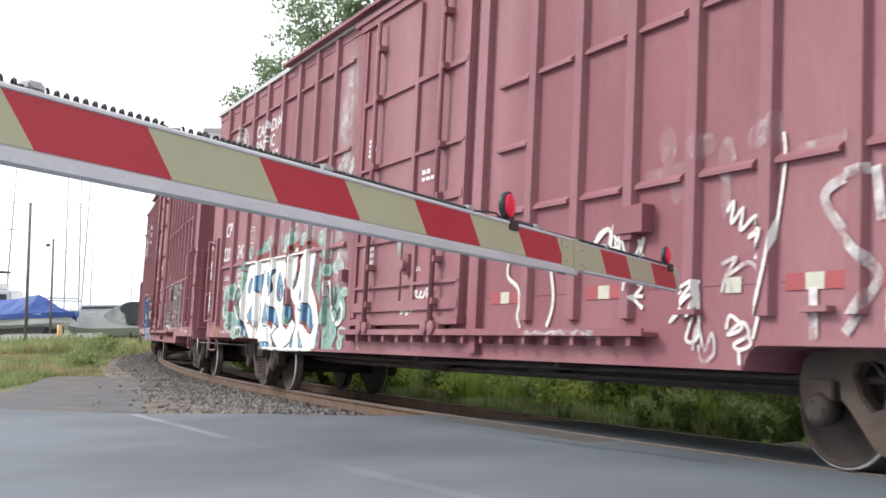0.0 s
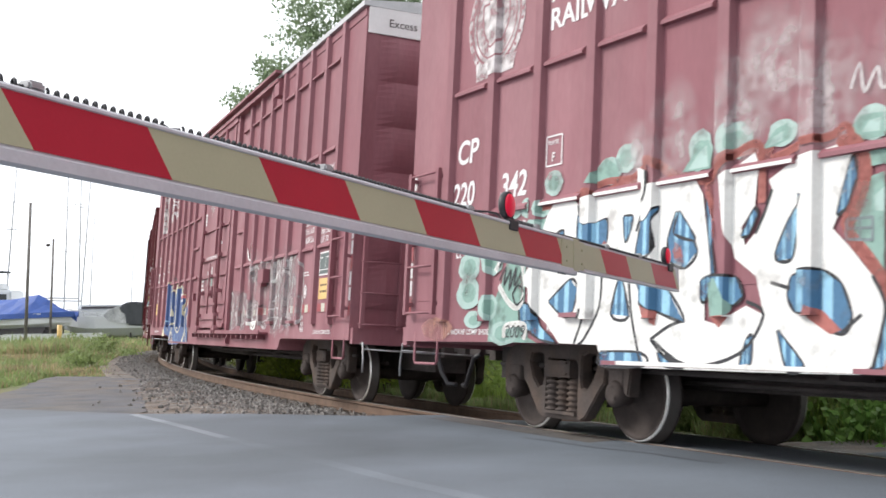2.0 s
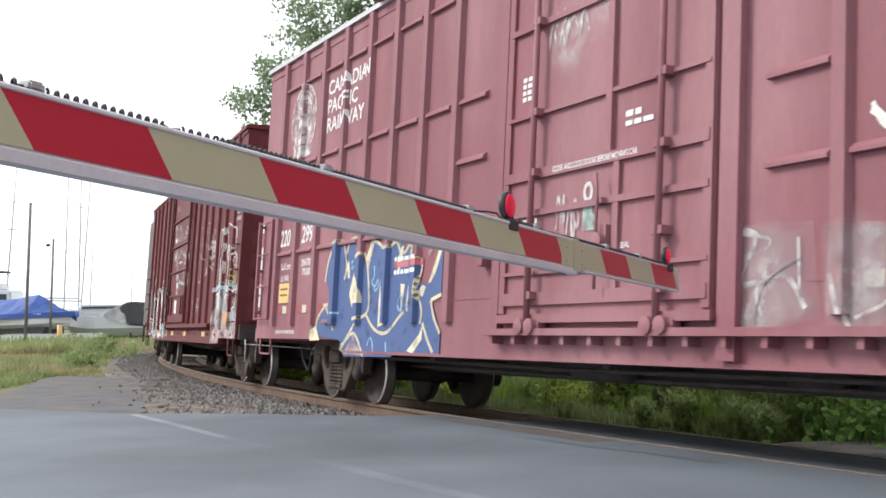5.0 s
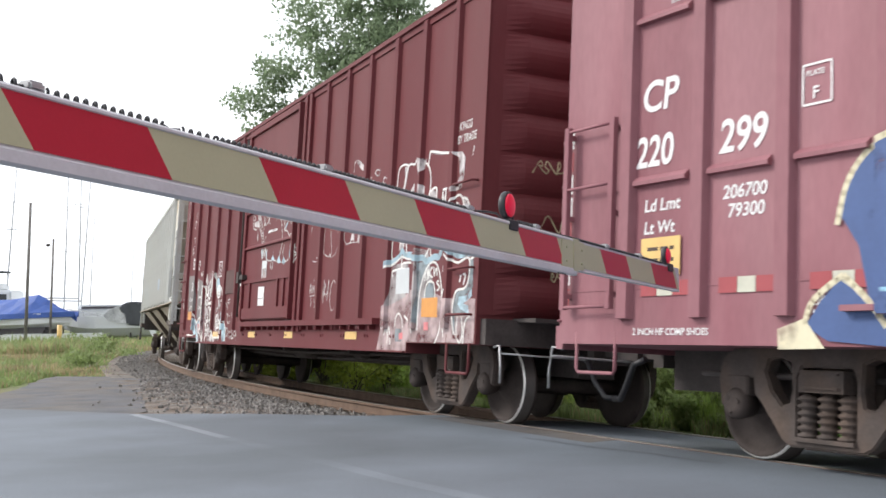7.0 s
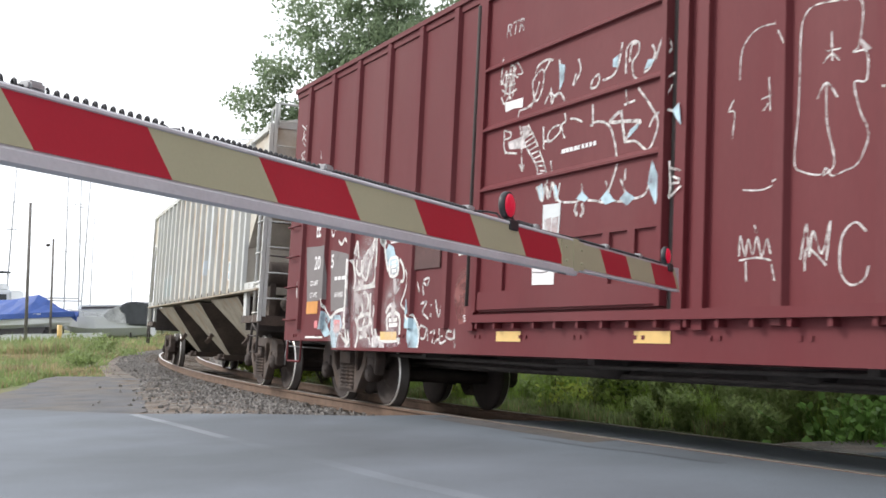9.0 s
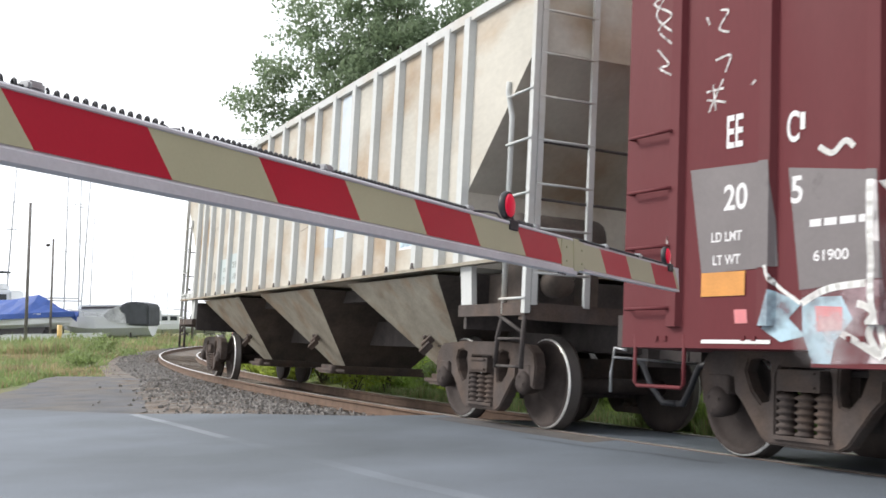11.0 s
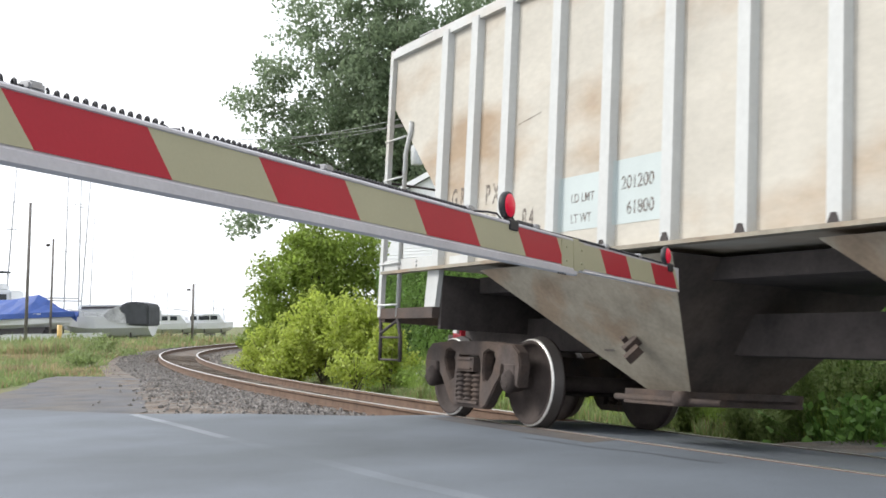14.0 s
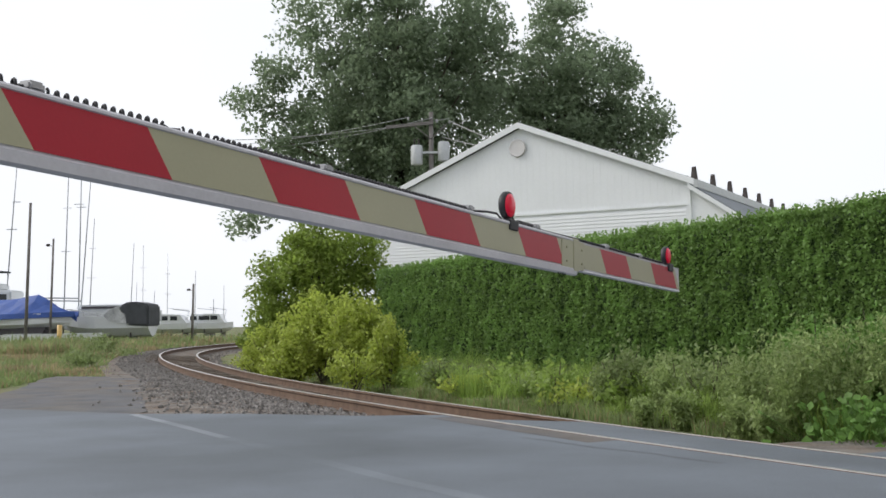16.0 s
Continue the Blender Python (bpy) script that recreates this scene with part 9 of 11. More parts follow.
        for side in (-1, 1):
            y = side * (V + 0.02)
            xa, xb = xe - k * 0.02, xe - k * 0.46
            bm = bmesh.new()
            box(bm, xa - 0.035, xa + 0.035, y - 0.03, y + 0.03, 1.12, top + 0.02)
            tube(bm, [(xb, y, 1.12), (xb, y, 3.05), (xb - k * 0.10, y, 3.32), (xb - k * 0.10, y, 3.42)], 0.03, 6)
            st = part("ladder", bm, M_HOPPER_RIB, car, "white corner ladder")
            for i, w in enumerate((1.26, 1.75, 2.25, 2.77, 3.25)):
                bm = bmesh.new()
                tube(bm, [(xa + k * 0.04, y - side * -0.03, w), (xb - k * 0.04, y - side * -0.03, w)], 0.013, 6)
                part("rung", bm, M_HOPPER_RIB, st)
            bm = bmesh.new()
            for xx, dx in ((xa, -k * 0.03), (xb, -k * 0.10)):
                tube(bm, [(xx, y, 1.14), (xx + dx, y, 0.9), (xx + dx * 1.2, y, 0.6)], 0.024, 6)
            tube(bm, [(xa - k * 0.03, y, 0.62), (xb - k * 0.11, y, 0.62)], 0.013, 6)
            tube(bm, [(xa - k * 0.03, y, 0.88), (xb - k * 0.1, y, 0.88)], 0.013, 6)
            tube(bm, [(xa - k * 0.02, y, 0.93), (xb - k * 0.12, y, 1.12)], 0.02, 6)
            part("sill_step", bm, M_DARK, car)
        bm = bmesh.new()
        for w in (2.2, 2.75):
            tube(bm, [(xe - k * 0.02, -1.45, w), (xe - k * 0.02, 1.45, w - 0.03)], 0.016, 6)
        tube(bm, [(xe - k * 0.02, 0.3, 1.2), (xe - k * 0.02, 0.3, top)], 0.03, 6)
        part("end_rail", bm, M_DARK, car)
        coupler(car, xe + k * 0.05)
        air_hose(car, xe + k * 0.05, M_BLACK, False)
    bm = bmesh.new()
    for y in (-1.43, -0.86):
        box(bm, x1 + 0.06, x1 + 0.10, y - 0.03, y + 0.03, 1.2, top + 0.36)
    end = part("end_ladder", bm, M_HOPPER_RIB, car, "pale steel ladder on the end")
    for i in range(8):
        bm = bmesh.new()
        tube(bm, [(x1 + 0.09, -1.45, 1.5 + i * 0.42), (x1 + 0.09, -0.84, 1.5 + i * 0.42)], 0.014, 6)
        part("rung", bm, M_HOPPER_RIB, end)
    bm = bmesh.new()
    for y in (-1.40, 1.40):
        tube(bm, [(x1 - 0.5, y, top + 0.02), (x1 - 0.42, y, top + 0.36), (x1 + 0.12, y, top + 0.36), (x1 + 0.12, y, top)], 0.022, 6)
    tube(bm, [(x1 + 0.12, -1.40, top + 0.36), (x1 + 0.12, 1.40, top + 0.36)], 0.022, 6)
    part("roof_rail", bm, M_HOPPER_RIB, car)
    # air tank and brake gear on the closed end's platform
    bm = bmesh.new()
    lathe(bm, [(0.02, -0.55), (0.20, -0.5), (0.22, -0.45), (0.22, 0.45), (0.20, 0.5), (0.02, 0.55)], "y", 16, (7.45, -0.75, 1.95))
    box(bm, 7.30, 7.60, -1.2, -1.1, 1.2, 1.8)
    box(bm, 7.30, 7.60, -0.4, -0.3, 1.2, 1.8)
    part("air_tank", bm, M_SLOPE, car, "dark brown air tank")
    bm = bmesh.new()
    box(bm, 7.0, 7.3, -1.25, -0.95, 1.22, 1.55)
    lathe(bm, [(0.02, -0.12), (0.14, -0.1), (0.14, 0.1), (0.02, 0.12)], "x", 12, (7.8, -0.9, 1.45))
    part("brake_valve", bm, M_SLOPE, car)
    # end-of-train marker on the rear coupler
    bm = bmesh.new()
    box(bm, x0 - 0.62, x0 - 0.42, -0.16, 0.16, 0.92, 1.40)
    box(bm, x0 - 0.66, x0 - 0.62, -0.12, 0.12, 1.0, 1.3)
    part("end_marker", bm, M_WHITE_RED, car, "red end-of-train marker box")
    bm = bmesh.new()
    box(bm, x0 - 0.56, x0 - 0.46, -0.20, -0.16, 1.0, 1.14)
    part("marker_face", bm, M_GREYW, car)
    # lettering and patches
    sd = Side(car, V, ribs, 0.065, 0.075)
    patch = [[(-4.32, 1.86), (-3.68, 1.86), (-3.68, 2.36), (-4.32, 2.36)], [(-3.52, 1.86), (-2.86, 1.86), (-2.86, 2.42), (-3.52, 2.42)]]
    sd.paint("paint_patch", material("grey_green_patch", (0.50, 0.56, 0.55), 0.6, vary=0.08, scale=2), patch, "grey-green paint patches")
    sd.paint("paint_patch", P_REPAINT, [[(2.57, 2.25), (3.00, 2.25), (3.00, 4.25), (2.57, 4.25)], [(2.15, 2.13), (2.47, 2.13), (2.47, 2.45), (2.15, 2.35)]], "bluish white repaint patch")
    for txt, u, w, s in (("G R", -6.37, 2.285, 0.29), ("P X", -5.67, 2.255, 0.29), ("9 4", -6.35, 1.92, 0.29), ("4 0", -5.68, 1.955, 0.29), ("8 4", -4.97, 1.962, 0.26)):
        sd.words("lettering", txt, u, w, s, P_STENCIL, 0, 0.62)
    for txt, u, w, s in (("LD LMT", -4.165, 2.113, 0.115), ("LT WT", -4.162, 1.928, 0.115), ("201200", -3.44, 2.16, 0.16), ("61800", -3.36, 1.94, 0.16)):
        sd.words("lettering", txt, u, w, s, P_STENCIL, 0, 0.9)
    sd.paint("paint_patch", M_HOPPER_RIB, [[(-6.36, 1.665), (-6.04, 1.665), (-6.04, 1.76), (-6.36, 1.76)]], "small white data patch")
    sd.paint("placard", M_WHITE, [[(5.0, 1.92), (5.42, 1.92), (5.42, 2.28), (5.0, 2.28)]], "white notice board")
    sd.paint("placard", P_SKY, [[(5.03, 2.1), (5.2, 2.1), (5.2, 2.25), (5.03, 2.25)], [(5.23, 2.1), (5.4, 2.1), (5.4, 2.25), (5.23, 2.25)], [(5.03, 1.95), (5.4, 1.95), (5.4, 2.06), (5.03, 2.06)]], "pale blue stencils")
    sd.paint("rust_streak", P_STENCIL, line([(1.7, 2.62), (1.85, 2.63), (2.0, 2.67), (2.3, 2.68)], 0.005) + line([(-5.1, 3.0), (-4.7, 3.06)], 0.005) + line([(0.85, 2.5), (1.1, 2.51), (1.4, 2.55)], 0.005), "rust cracks")
    return car, sd


CARS = {}


def build_train():
    a, sd = build_boxcar_tall("faded oxide red boxcar with white and green graffiti", M_RED, "342", 5.80, 5.93, 0.13, (-6.35, 5.2, 6.52), ((-8.04, 0), (-7.2, 0), (-6.37, 0), (2.43, 1), (4.16, 1), (5.81, 0), (6.61, 1), (7.45, 1)))
    graffiti_a(sd)
    b, sd = build_boxcar_tall("faded oxide red boxcar with silver and blue graffiti", M_RED, "299", marks=((-8.04, 1), (-7.2, 1), (-6.37, 1), (3.02, 1), (3.85, 0), (4.66, 1), (6.41, 1), (7.25, 1), (8.11, 1)))
    graffiti_b(sd)
    sd.paint("placard", M_YELLOW, [[(-8.31, 1.385), (-7.87, 1.385), (-7.87, 1.685), (-8.31, 1.685)]], "yellow notice board")
    sd.bars("lettering", -8.24, 1.58, 2, 0.3, M_BOGIE, 0.03, 0.09, 77)
    k, sd = build_boxcar_plain()
    h, sd = build_hopper()
    for key, car, bg, at, wb, r in (("a", a, 6.75, (-6.87, 7.10), 1.727, 0.42), ("b", b, 6.75, (-6.79, 6.85), 1.727, 0.42), ("k", k, 6.085, (-6.15, 6.06), 1.727, 0.42), ("h", h, 6.50, (-6.50, 6.50), 1.778, 0.457)):
        CARS[key] = (car, [(build_bogie(car, wb, r), u) for u in at], bg)


build_train()


# ---------------------------------------------------------------- crossing gate
ARM_O, ARM_D = Vector((-0.8519, 2.1132, 1.5553)), Vector((0.18968, 0.35904, -0.01653))


def build_gate():
    along = ARM_D.normalized()
    side = along.cross(Vector((0, 0, 1))).normalized()
    up = side.cross(along)
    m = Matrix((along, -side, up)).transposed().to_4x4()
    m.translation = ARM_O
    gate = empty("crossing_gate", m, "lowered red and cream striped crossing gate arm with two red lamps", "crossing gate")
    # hollow aluminium beam with rounded flanges, and the slimmer tip
    bm = bmesh.new()
    prism(bm, [(0.002, -0.112), (-0.006, -0.118), (-0.006, -0.142), (0.0, -0.147), (0.014, -0.147), (0.022, -0.130), (0.040, -0.100), (0.044, 0.008), (0.036, 0.013), (0.0, 0.013), (-0.005, 0.008), (-0.005, 0.002), (0.002, -0.002)], -2.1, 3.07, "x")
    part("beam", bm, M_ALU, gate, "grey aluminium beam")
    bm = bmesh.new()
    prism(bm, [(0.006, -0.112), (0.002, -0.122), (0.034, -0.122), (0.036, -0.01), (0.032, 0.010), (0.004, 0.010), (0.006, 0.0)], 2.98, 4.69, "x")
    part("tip_beam", bm, M_ALU, gate)
    bm = bmesh.new()
    box(bm, 2.90, 3.16, -0.004, 0.05, -0.118, 0.004)
    box(bm, 3.03, 3.09, -0.007, 0.052, -0.127, 0.014)
    for x in (2.95, 3.13):
        for z in (-0.03, -0.09):
            lathe(bm, [(0.002, -0.010), (0.006, -0.009), (0.007, 0.0)], "y", 8, (x, 0, z))
    part("splice_plate", bm, M_CREAM, gate)
    # slanted bands of reflective sheeting
    def band(x0, x1, y, mat, name):
        bm = bmesh.new()
        s = 0.088
        prism(bm, [(x0, 0.0), (x1, 0.0), (x1 + s, -0.108), (x0 + s, -0.108)], y, y - 0.0025)
        part(name, bm, mat, gate)
    edges = [(-1.626, "r"), (-1.22, "c"), (-0.813, "r"), (-0.406, "c"), (0.0, "r"), (0.404, "c"), (0.813, "r"), (1.219, "c"), (1.63, "r"), (2.03, "c"), (2.44, "r"), (2.845, "c")]
    for i, (x, k) in enumerate(edges):
        x1 = edges[i + 1][0] if i + 1 < len(edges) else 2.955
        band(x, x1, 0.0015, M_WHITE_RED if k == "r" else M_CREAM, "red_band" if k == "r" else "cream_band")
    for x, x1, k in ((3.10, 3.385, "c"), (3.385, 3.755, "r"), (3.755, 4.155, "c"), (4.155, 4.55, "r"), (4.55, 4.598, "c")):
        band(x, x1, 0.005, M_WHITE_RED if k == "r" else M_CREAM, "red_band" if k == "r" else "cream_band")
    # coiled lamp cable along the top
    rng = random.Random(2)
    def coil(x0, x1, pitch, r, wire):
        pts, n = [], int((x1 - x0) / pitch * 10)
        for i in range(n + 1):
            t = i / 10
            f = min(1.0, max(0.0, (t % 1 - 0.32) / 0.36))
            x = x0 + pitch * (int(t) + f * f * (3 - 2 * f))
            if x > x1:
                break
            a = 2 * math.pi * t + math.pi / 2
            pts.append((x, 0.012 + r * 0.7 * math.cos(a), 0.012 + r + r * math.sin(a)))
        bm = bmesh.new()
        tube(bm, pts, wire, 5)
        part("coiled_cable", bm, M_BLACK, gate, "black coiled cable")
    coil(-0.06, 0.06, 0.034, 0.008, 0.0038)
    coil(0.125, 0.47, 0.0265, 0.0070, 0.0040)
    coil(0.535, 0.66, 0.030, 0.0065, 0.0036)
    coil(0.66, 1.12, 0.022, 0.0065, 0.0040)
    coil(1.17, 2.03, 0.0215, 0.0062, 0.0040)
    coil(2.47, 2.62, 0.018, 0.008, 0.003)
    coil(3.1, 4.4, 0.03, 0.005, 0.0036)
    for pts in ([(-2.0, 0.02, 0.03), (-0.4, 0.02, 0.05), (-0.06, 0.02, 0.026)], [(0.06, 0.02, 0.02), (0.09, 0.02, 0.02), (0.125, 0.02, 0.022)], [(0.47, 0.02, 0.022), (0.50, 0.02, 0.015), (0.535, 0.02, 0.02)],
                [(2.1, 0.02, 0.02), (2.22, 0.02, 0.032), (2.3, 0.02, 0.035), (2.34, 0.02, 0.02)], [(2.42, 0.02, 0.05), (2.47, 0.02, 0.018)], [(2.62, 0.02, 0.02), (2.8, 0.02, 0.018), (3.05, 0.02, 0.022), (4.45, 0.02, 0.02)]):
        bm = bmesh.new()
        tube(bm, pts, 0.0042, 6)
        part("cable", bm, M_BLACK, gate)
    for x in (0.093, 1.145, 2.055, 2.66, 3.5, 4.0):
        bm = bmesh.new()
        box(bm, x - 0.022, x + 0.022, 0.0, 0.042, 0.012, 0.034)
        bmesh.ops.bevel(bm, geom=bm.edges[:], offset=0.006, segments=2, affect="EDGES")
        part("cable_clip", bm, M_STEEL, gate)
    # two round lamps
    for x, z, k in ((2.40, 0.078, 0.86), (4.50, 0.066, 0.80)):
        bm = bmesh.new()
        lathe(bm, [(0.03 * k, -0.010), (0.060 * k, -0.010), (0.064 * k, -0.006), (0.064 * k, 0.010), (0.056 * k, 0.018), (0.03 * k, 0.020)], "y", 24, (x, 0.02, z))
        lamp = part("lamp_housing", bm, M_BLACK, gate, "black round lamp housing")
        bm = bmesh.new()
        lathe(bm, [(0.054 * k, -0.008), (0.052 * k, -0.013), (0.040 * k, -0.018), (0.018 * k, -0.021), (0.002, -0.022)], "y", 22, (x, 0.02, z))
        part("lens", bm, M_LAMP, lamp, "glowing red lens")
        bm = bmesh.new()
        tube(bm, [(x, 0.02, z - 0.05), (x + 0.012, 0.02, 0.0)], 0.016, 10)
        box(bm, x - 0.035, x + 0.045, -0.008, 0.052, -0.02, 0.022)
        bmesh.ops.bevel(bm, geom=bm.edges[:], offset=0.004, segments=1, affect="EDGES")
        part("lamp_bracket", bm, M_BLACK, lamp)
    # wire ties below the splice
    bm = bmesh.new()
    for i in range(4):
        tube(bm, [(2.86 + i * 0.025, 0.0, -0.135), (2.865 + i * 0.025, 0.0, -0.152)], 0.004, 5)
    part("wire_tie", bm, M_BLACK, gate)
    # the mast that carries it, beside the camera
    foot = m @ Vector((-2.25, 0.02, 0))
    bm = bmesh.new()
    tube(bm, [(foot.x, foot.y, -0.03), (foot.x, foot.y, 2.6)], 0.06, 14)
    box(bm, foot.x - 0.2, foot.x + 0.2, foot.y - 0.2, foot.y + 0.2, -0.03, 0.06)
    bm.transform(m.inverted())
    part("mast", bm, M_STEEL, gate, "galvanised steel mast")
    bm = bmesh.new()
    box(bm, -2.55, -2.05, -0.12, 0.16, -0.22, 0.22)
    part("drive_box", bm, M_STEEL, gate)


build_gate()


# ---------------------------------------------------------------- plants
def leaf(bm, p, size, rng, droop=0.0, mi=0, wide=0.62):
    """One folded leaf blade of two faces."""
    e = Euler((rng.uniform(-1.2, 1.2), rng.uniform(-1.2, 1.2), rng.uniform(0, 6.28))).to_matrix()
    a, b = e @ Vector((size, 0, -droop * size)), e @ Vector((0, size * wide, 0.12 * size))
    c = e @ Vector((0, -size * wide, 0.12 * size))
    v0, v1, v2, v3 = bm.verts.new(p - a * 0.5), bm.verts.new(p + b * 0.5), bm.verts.new(p + a * 0.5), bm.verts.new(p + c * 0.5)
    bm.faces.new((v0, v1, v2)).material_index = mi
    bm.faces.new((v0, v2, v3)).material_index = mi


def crowned(middle, radii, clumps, per, rng, spread=0.33, hollow=0.45, flat=0.8):
    """Leaf places in clumps through an uneven crown, and the clumps' middles."""
    mids, pts = [], []
    for _ in range(clumps):
        while True:
            d = Vector((rng.gauss(0, 1), rng.gauss(0, 1), rng.gauss(0, 1))).normalized()
            r = hollow + (1 - hollow) * rng.random() ** 0.55
            n = 1 + 0.30 * noise.noise(Vector((d.x * 2.1, d.y * 2.1, d.z * 2.1)) + Vector(middle))
            p = Vector((d.x * radii[0], d.y * radii[1], d.z * radii[2])) * r * n
            if p.z > -radii[2] * flat:
                break
        mid = Vector(middle) + p
        mids.append(mid)
        k = rng.uniform(0.6, 1.3)
        g = np.random.default_rng(rng.randrange(1 << 30))
        q = g.normal(0, 1, (int(per * k), 3))
        q *= (np.minimum(1.9, np.linalg.norm(q, axis=1)) / np.linalg.norm(q, axis=1))[:, None]
        pts.append(np.array(mid) + q * np.array((1, 1, 0.7)) * spread * k)
    return mids, np.concatenate(pts)


def build_tree(name, base, crown, radii, clumps, per, size, mat, seed, label, spread, trunk_r=0.3, category="tree", hollow=0.45, extra=()):
    """A tapered trunk with limbs that reach out to clumps of leaves."""
    rng = random.Random(seed)
    tree = empty(name, Matrix.Translation(base), label, category)
    o = Vector(base)
    mids, pts = crowned(Vector(crown) - o, radii, clumps, per, rng, spread, hollow)
    pts = [pts]
    for c, r, n in extra:
        m2, p2 = crowned(Vector(c) - o, r, n, per, rng, spread, 0.2)
        mids += m2
        pts.append(p2)
    pts = np.concatenate(pts)
    leaves_part("crown", pts, size * np.random.default_rng(seed).uniform(0.6, 1.25, len(pts)), mat, tree, seed)
    bm = bmesh.new()
    c = Vector(crown) - o
    fork = Vector((c.x * 0.5, c.y * 0.5, max(0.5, c.z - radii[2] * 0.75)))
    tube(bm, [(0, 0, -0.4), tuple(fork * 0.5 + Vector((trunk_r * 0.3, 0, 0))), tuple(fork)], trunk_r, 10, trunk_r * 0.72)
    tube(bm, [tuple(fork), tuple(fork.lerp(c, 0.7) + Vector((0, 0.2, 0))), tuple(c + Vector((0, 0, radii[2] * 0.6)))], trunk_r * 0.7, 8, trunk_r * 0.12)
    part("trunk", bm, M_BARK, tree)
    for m in rng.sample(mids, min(len(mids), 26)):
        bm = bmesh.new()
        s = fork.lerp(c + Vector((0, 0, radii[2] * 0.5)), rng.uniform(0.0, 0.7))
        tube(bm, [tuple(s), tuple(s.lerp(m, 0.55) + Vector((0, 0, 0.06 * radii[2]))), tuple(m)], trunk_r * 0.28, 5, trunk_r * 0.04, cap=False)
        part("limb", bm, M_BARK, tree)
    return tree


def build_shrub(name, x, y, r, h, n, size, mat, seed, label):
    """Many arching shoots from one root, each with leaves along its upper part."""
    rng = random.Random(seed)
    sh = empty(name, Matrix.Translation((x, y, ground_height(x, y))), label, "shrub", "shrubs beside the track")
    pts, sizes = [], []
    for i in range(n * 3):
        a, k = rng.uniform(0, 6.28), math.sqrt(rng.random())
        lean = r * k * (1 + 0.25 * noise.noise(Vector((math.cos(a) * 1.4, math.sin(a) * 1.4, seed))))
        tall = h * (1.08 - 0.45 * k * k) * rng.uniform(0.72, 1.06) * (1 + 0.18 * noise.noise(Vector((math.cos(a) * lean * 1.6, math.sin(a) * lean * 1.6, seed + 5))))
        tip = Vector((math.cos(a) * lean, math.sin(a) * lean, tall))
        mid = Vector((tip.x * 0.45, tip.y * 0.45, tall * 0.62))
        def along(t):
            return (mid * (2 * t * (1 - t))) + tip * t * t
        for j in range(int(20 * max(0.5, h / 1.6))):
            t = 0.22 + 0.80 * rng.random() ** 0.55
            p = along(t)
            w = 0.05 + 0.07 * (1 - t)
            pts.append((p.x + rng.gauss(0, w), p.y + rng.gauss(0, w), max(0.03, p.z + rng.gauss(0, w))))
            sizes.append(size * rng.uniform(1.1, 2.1) * (1.2 - 0.4 * t))
        if i % 9 == 0 and i < 180:
            bm = bmesh.new()
            tube(bm, [(rng.uniform(-0.06, 0.06), rng.uniform(-0.06, 0.06), -0.05), tuple(along(0.5)), tuple(along(0.85)), tuple(tip)], 0.014, 5, 0.003, cap=False)
            part("stem", bm, M_BARK, sh)
    leaves_part("crown", pts, sizes, mat, sh, seed, 0.62)
    return sh


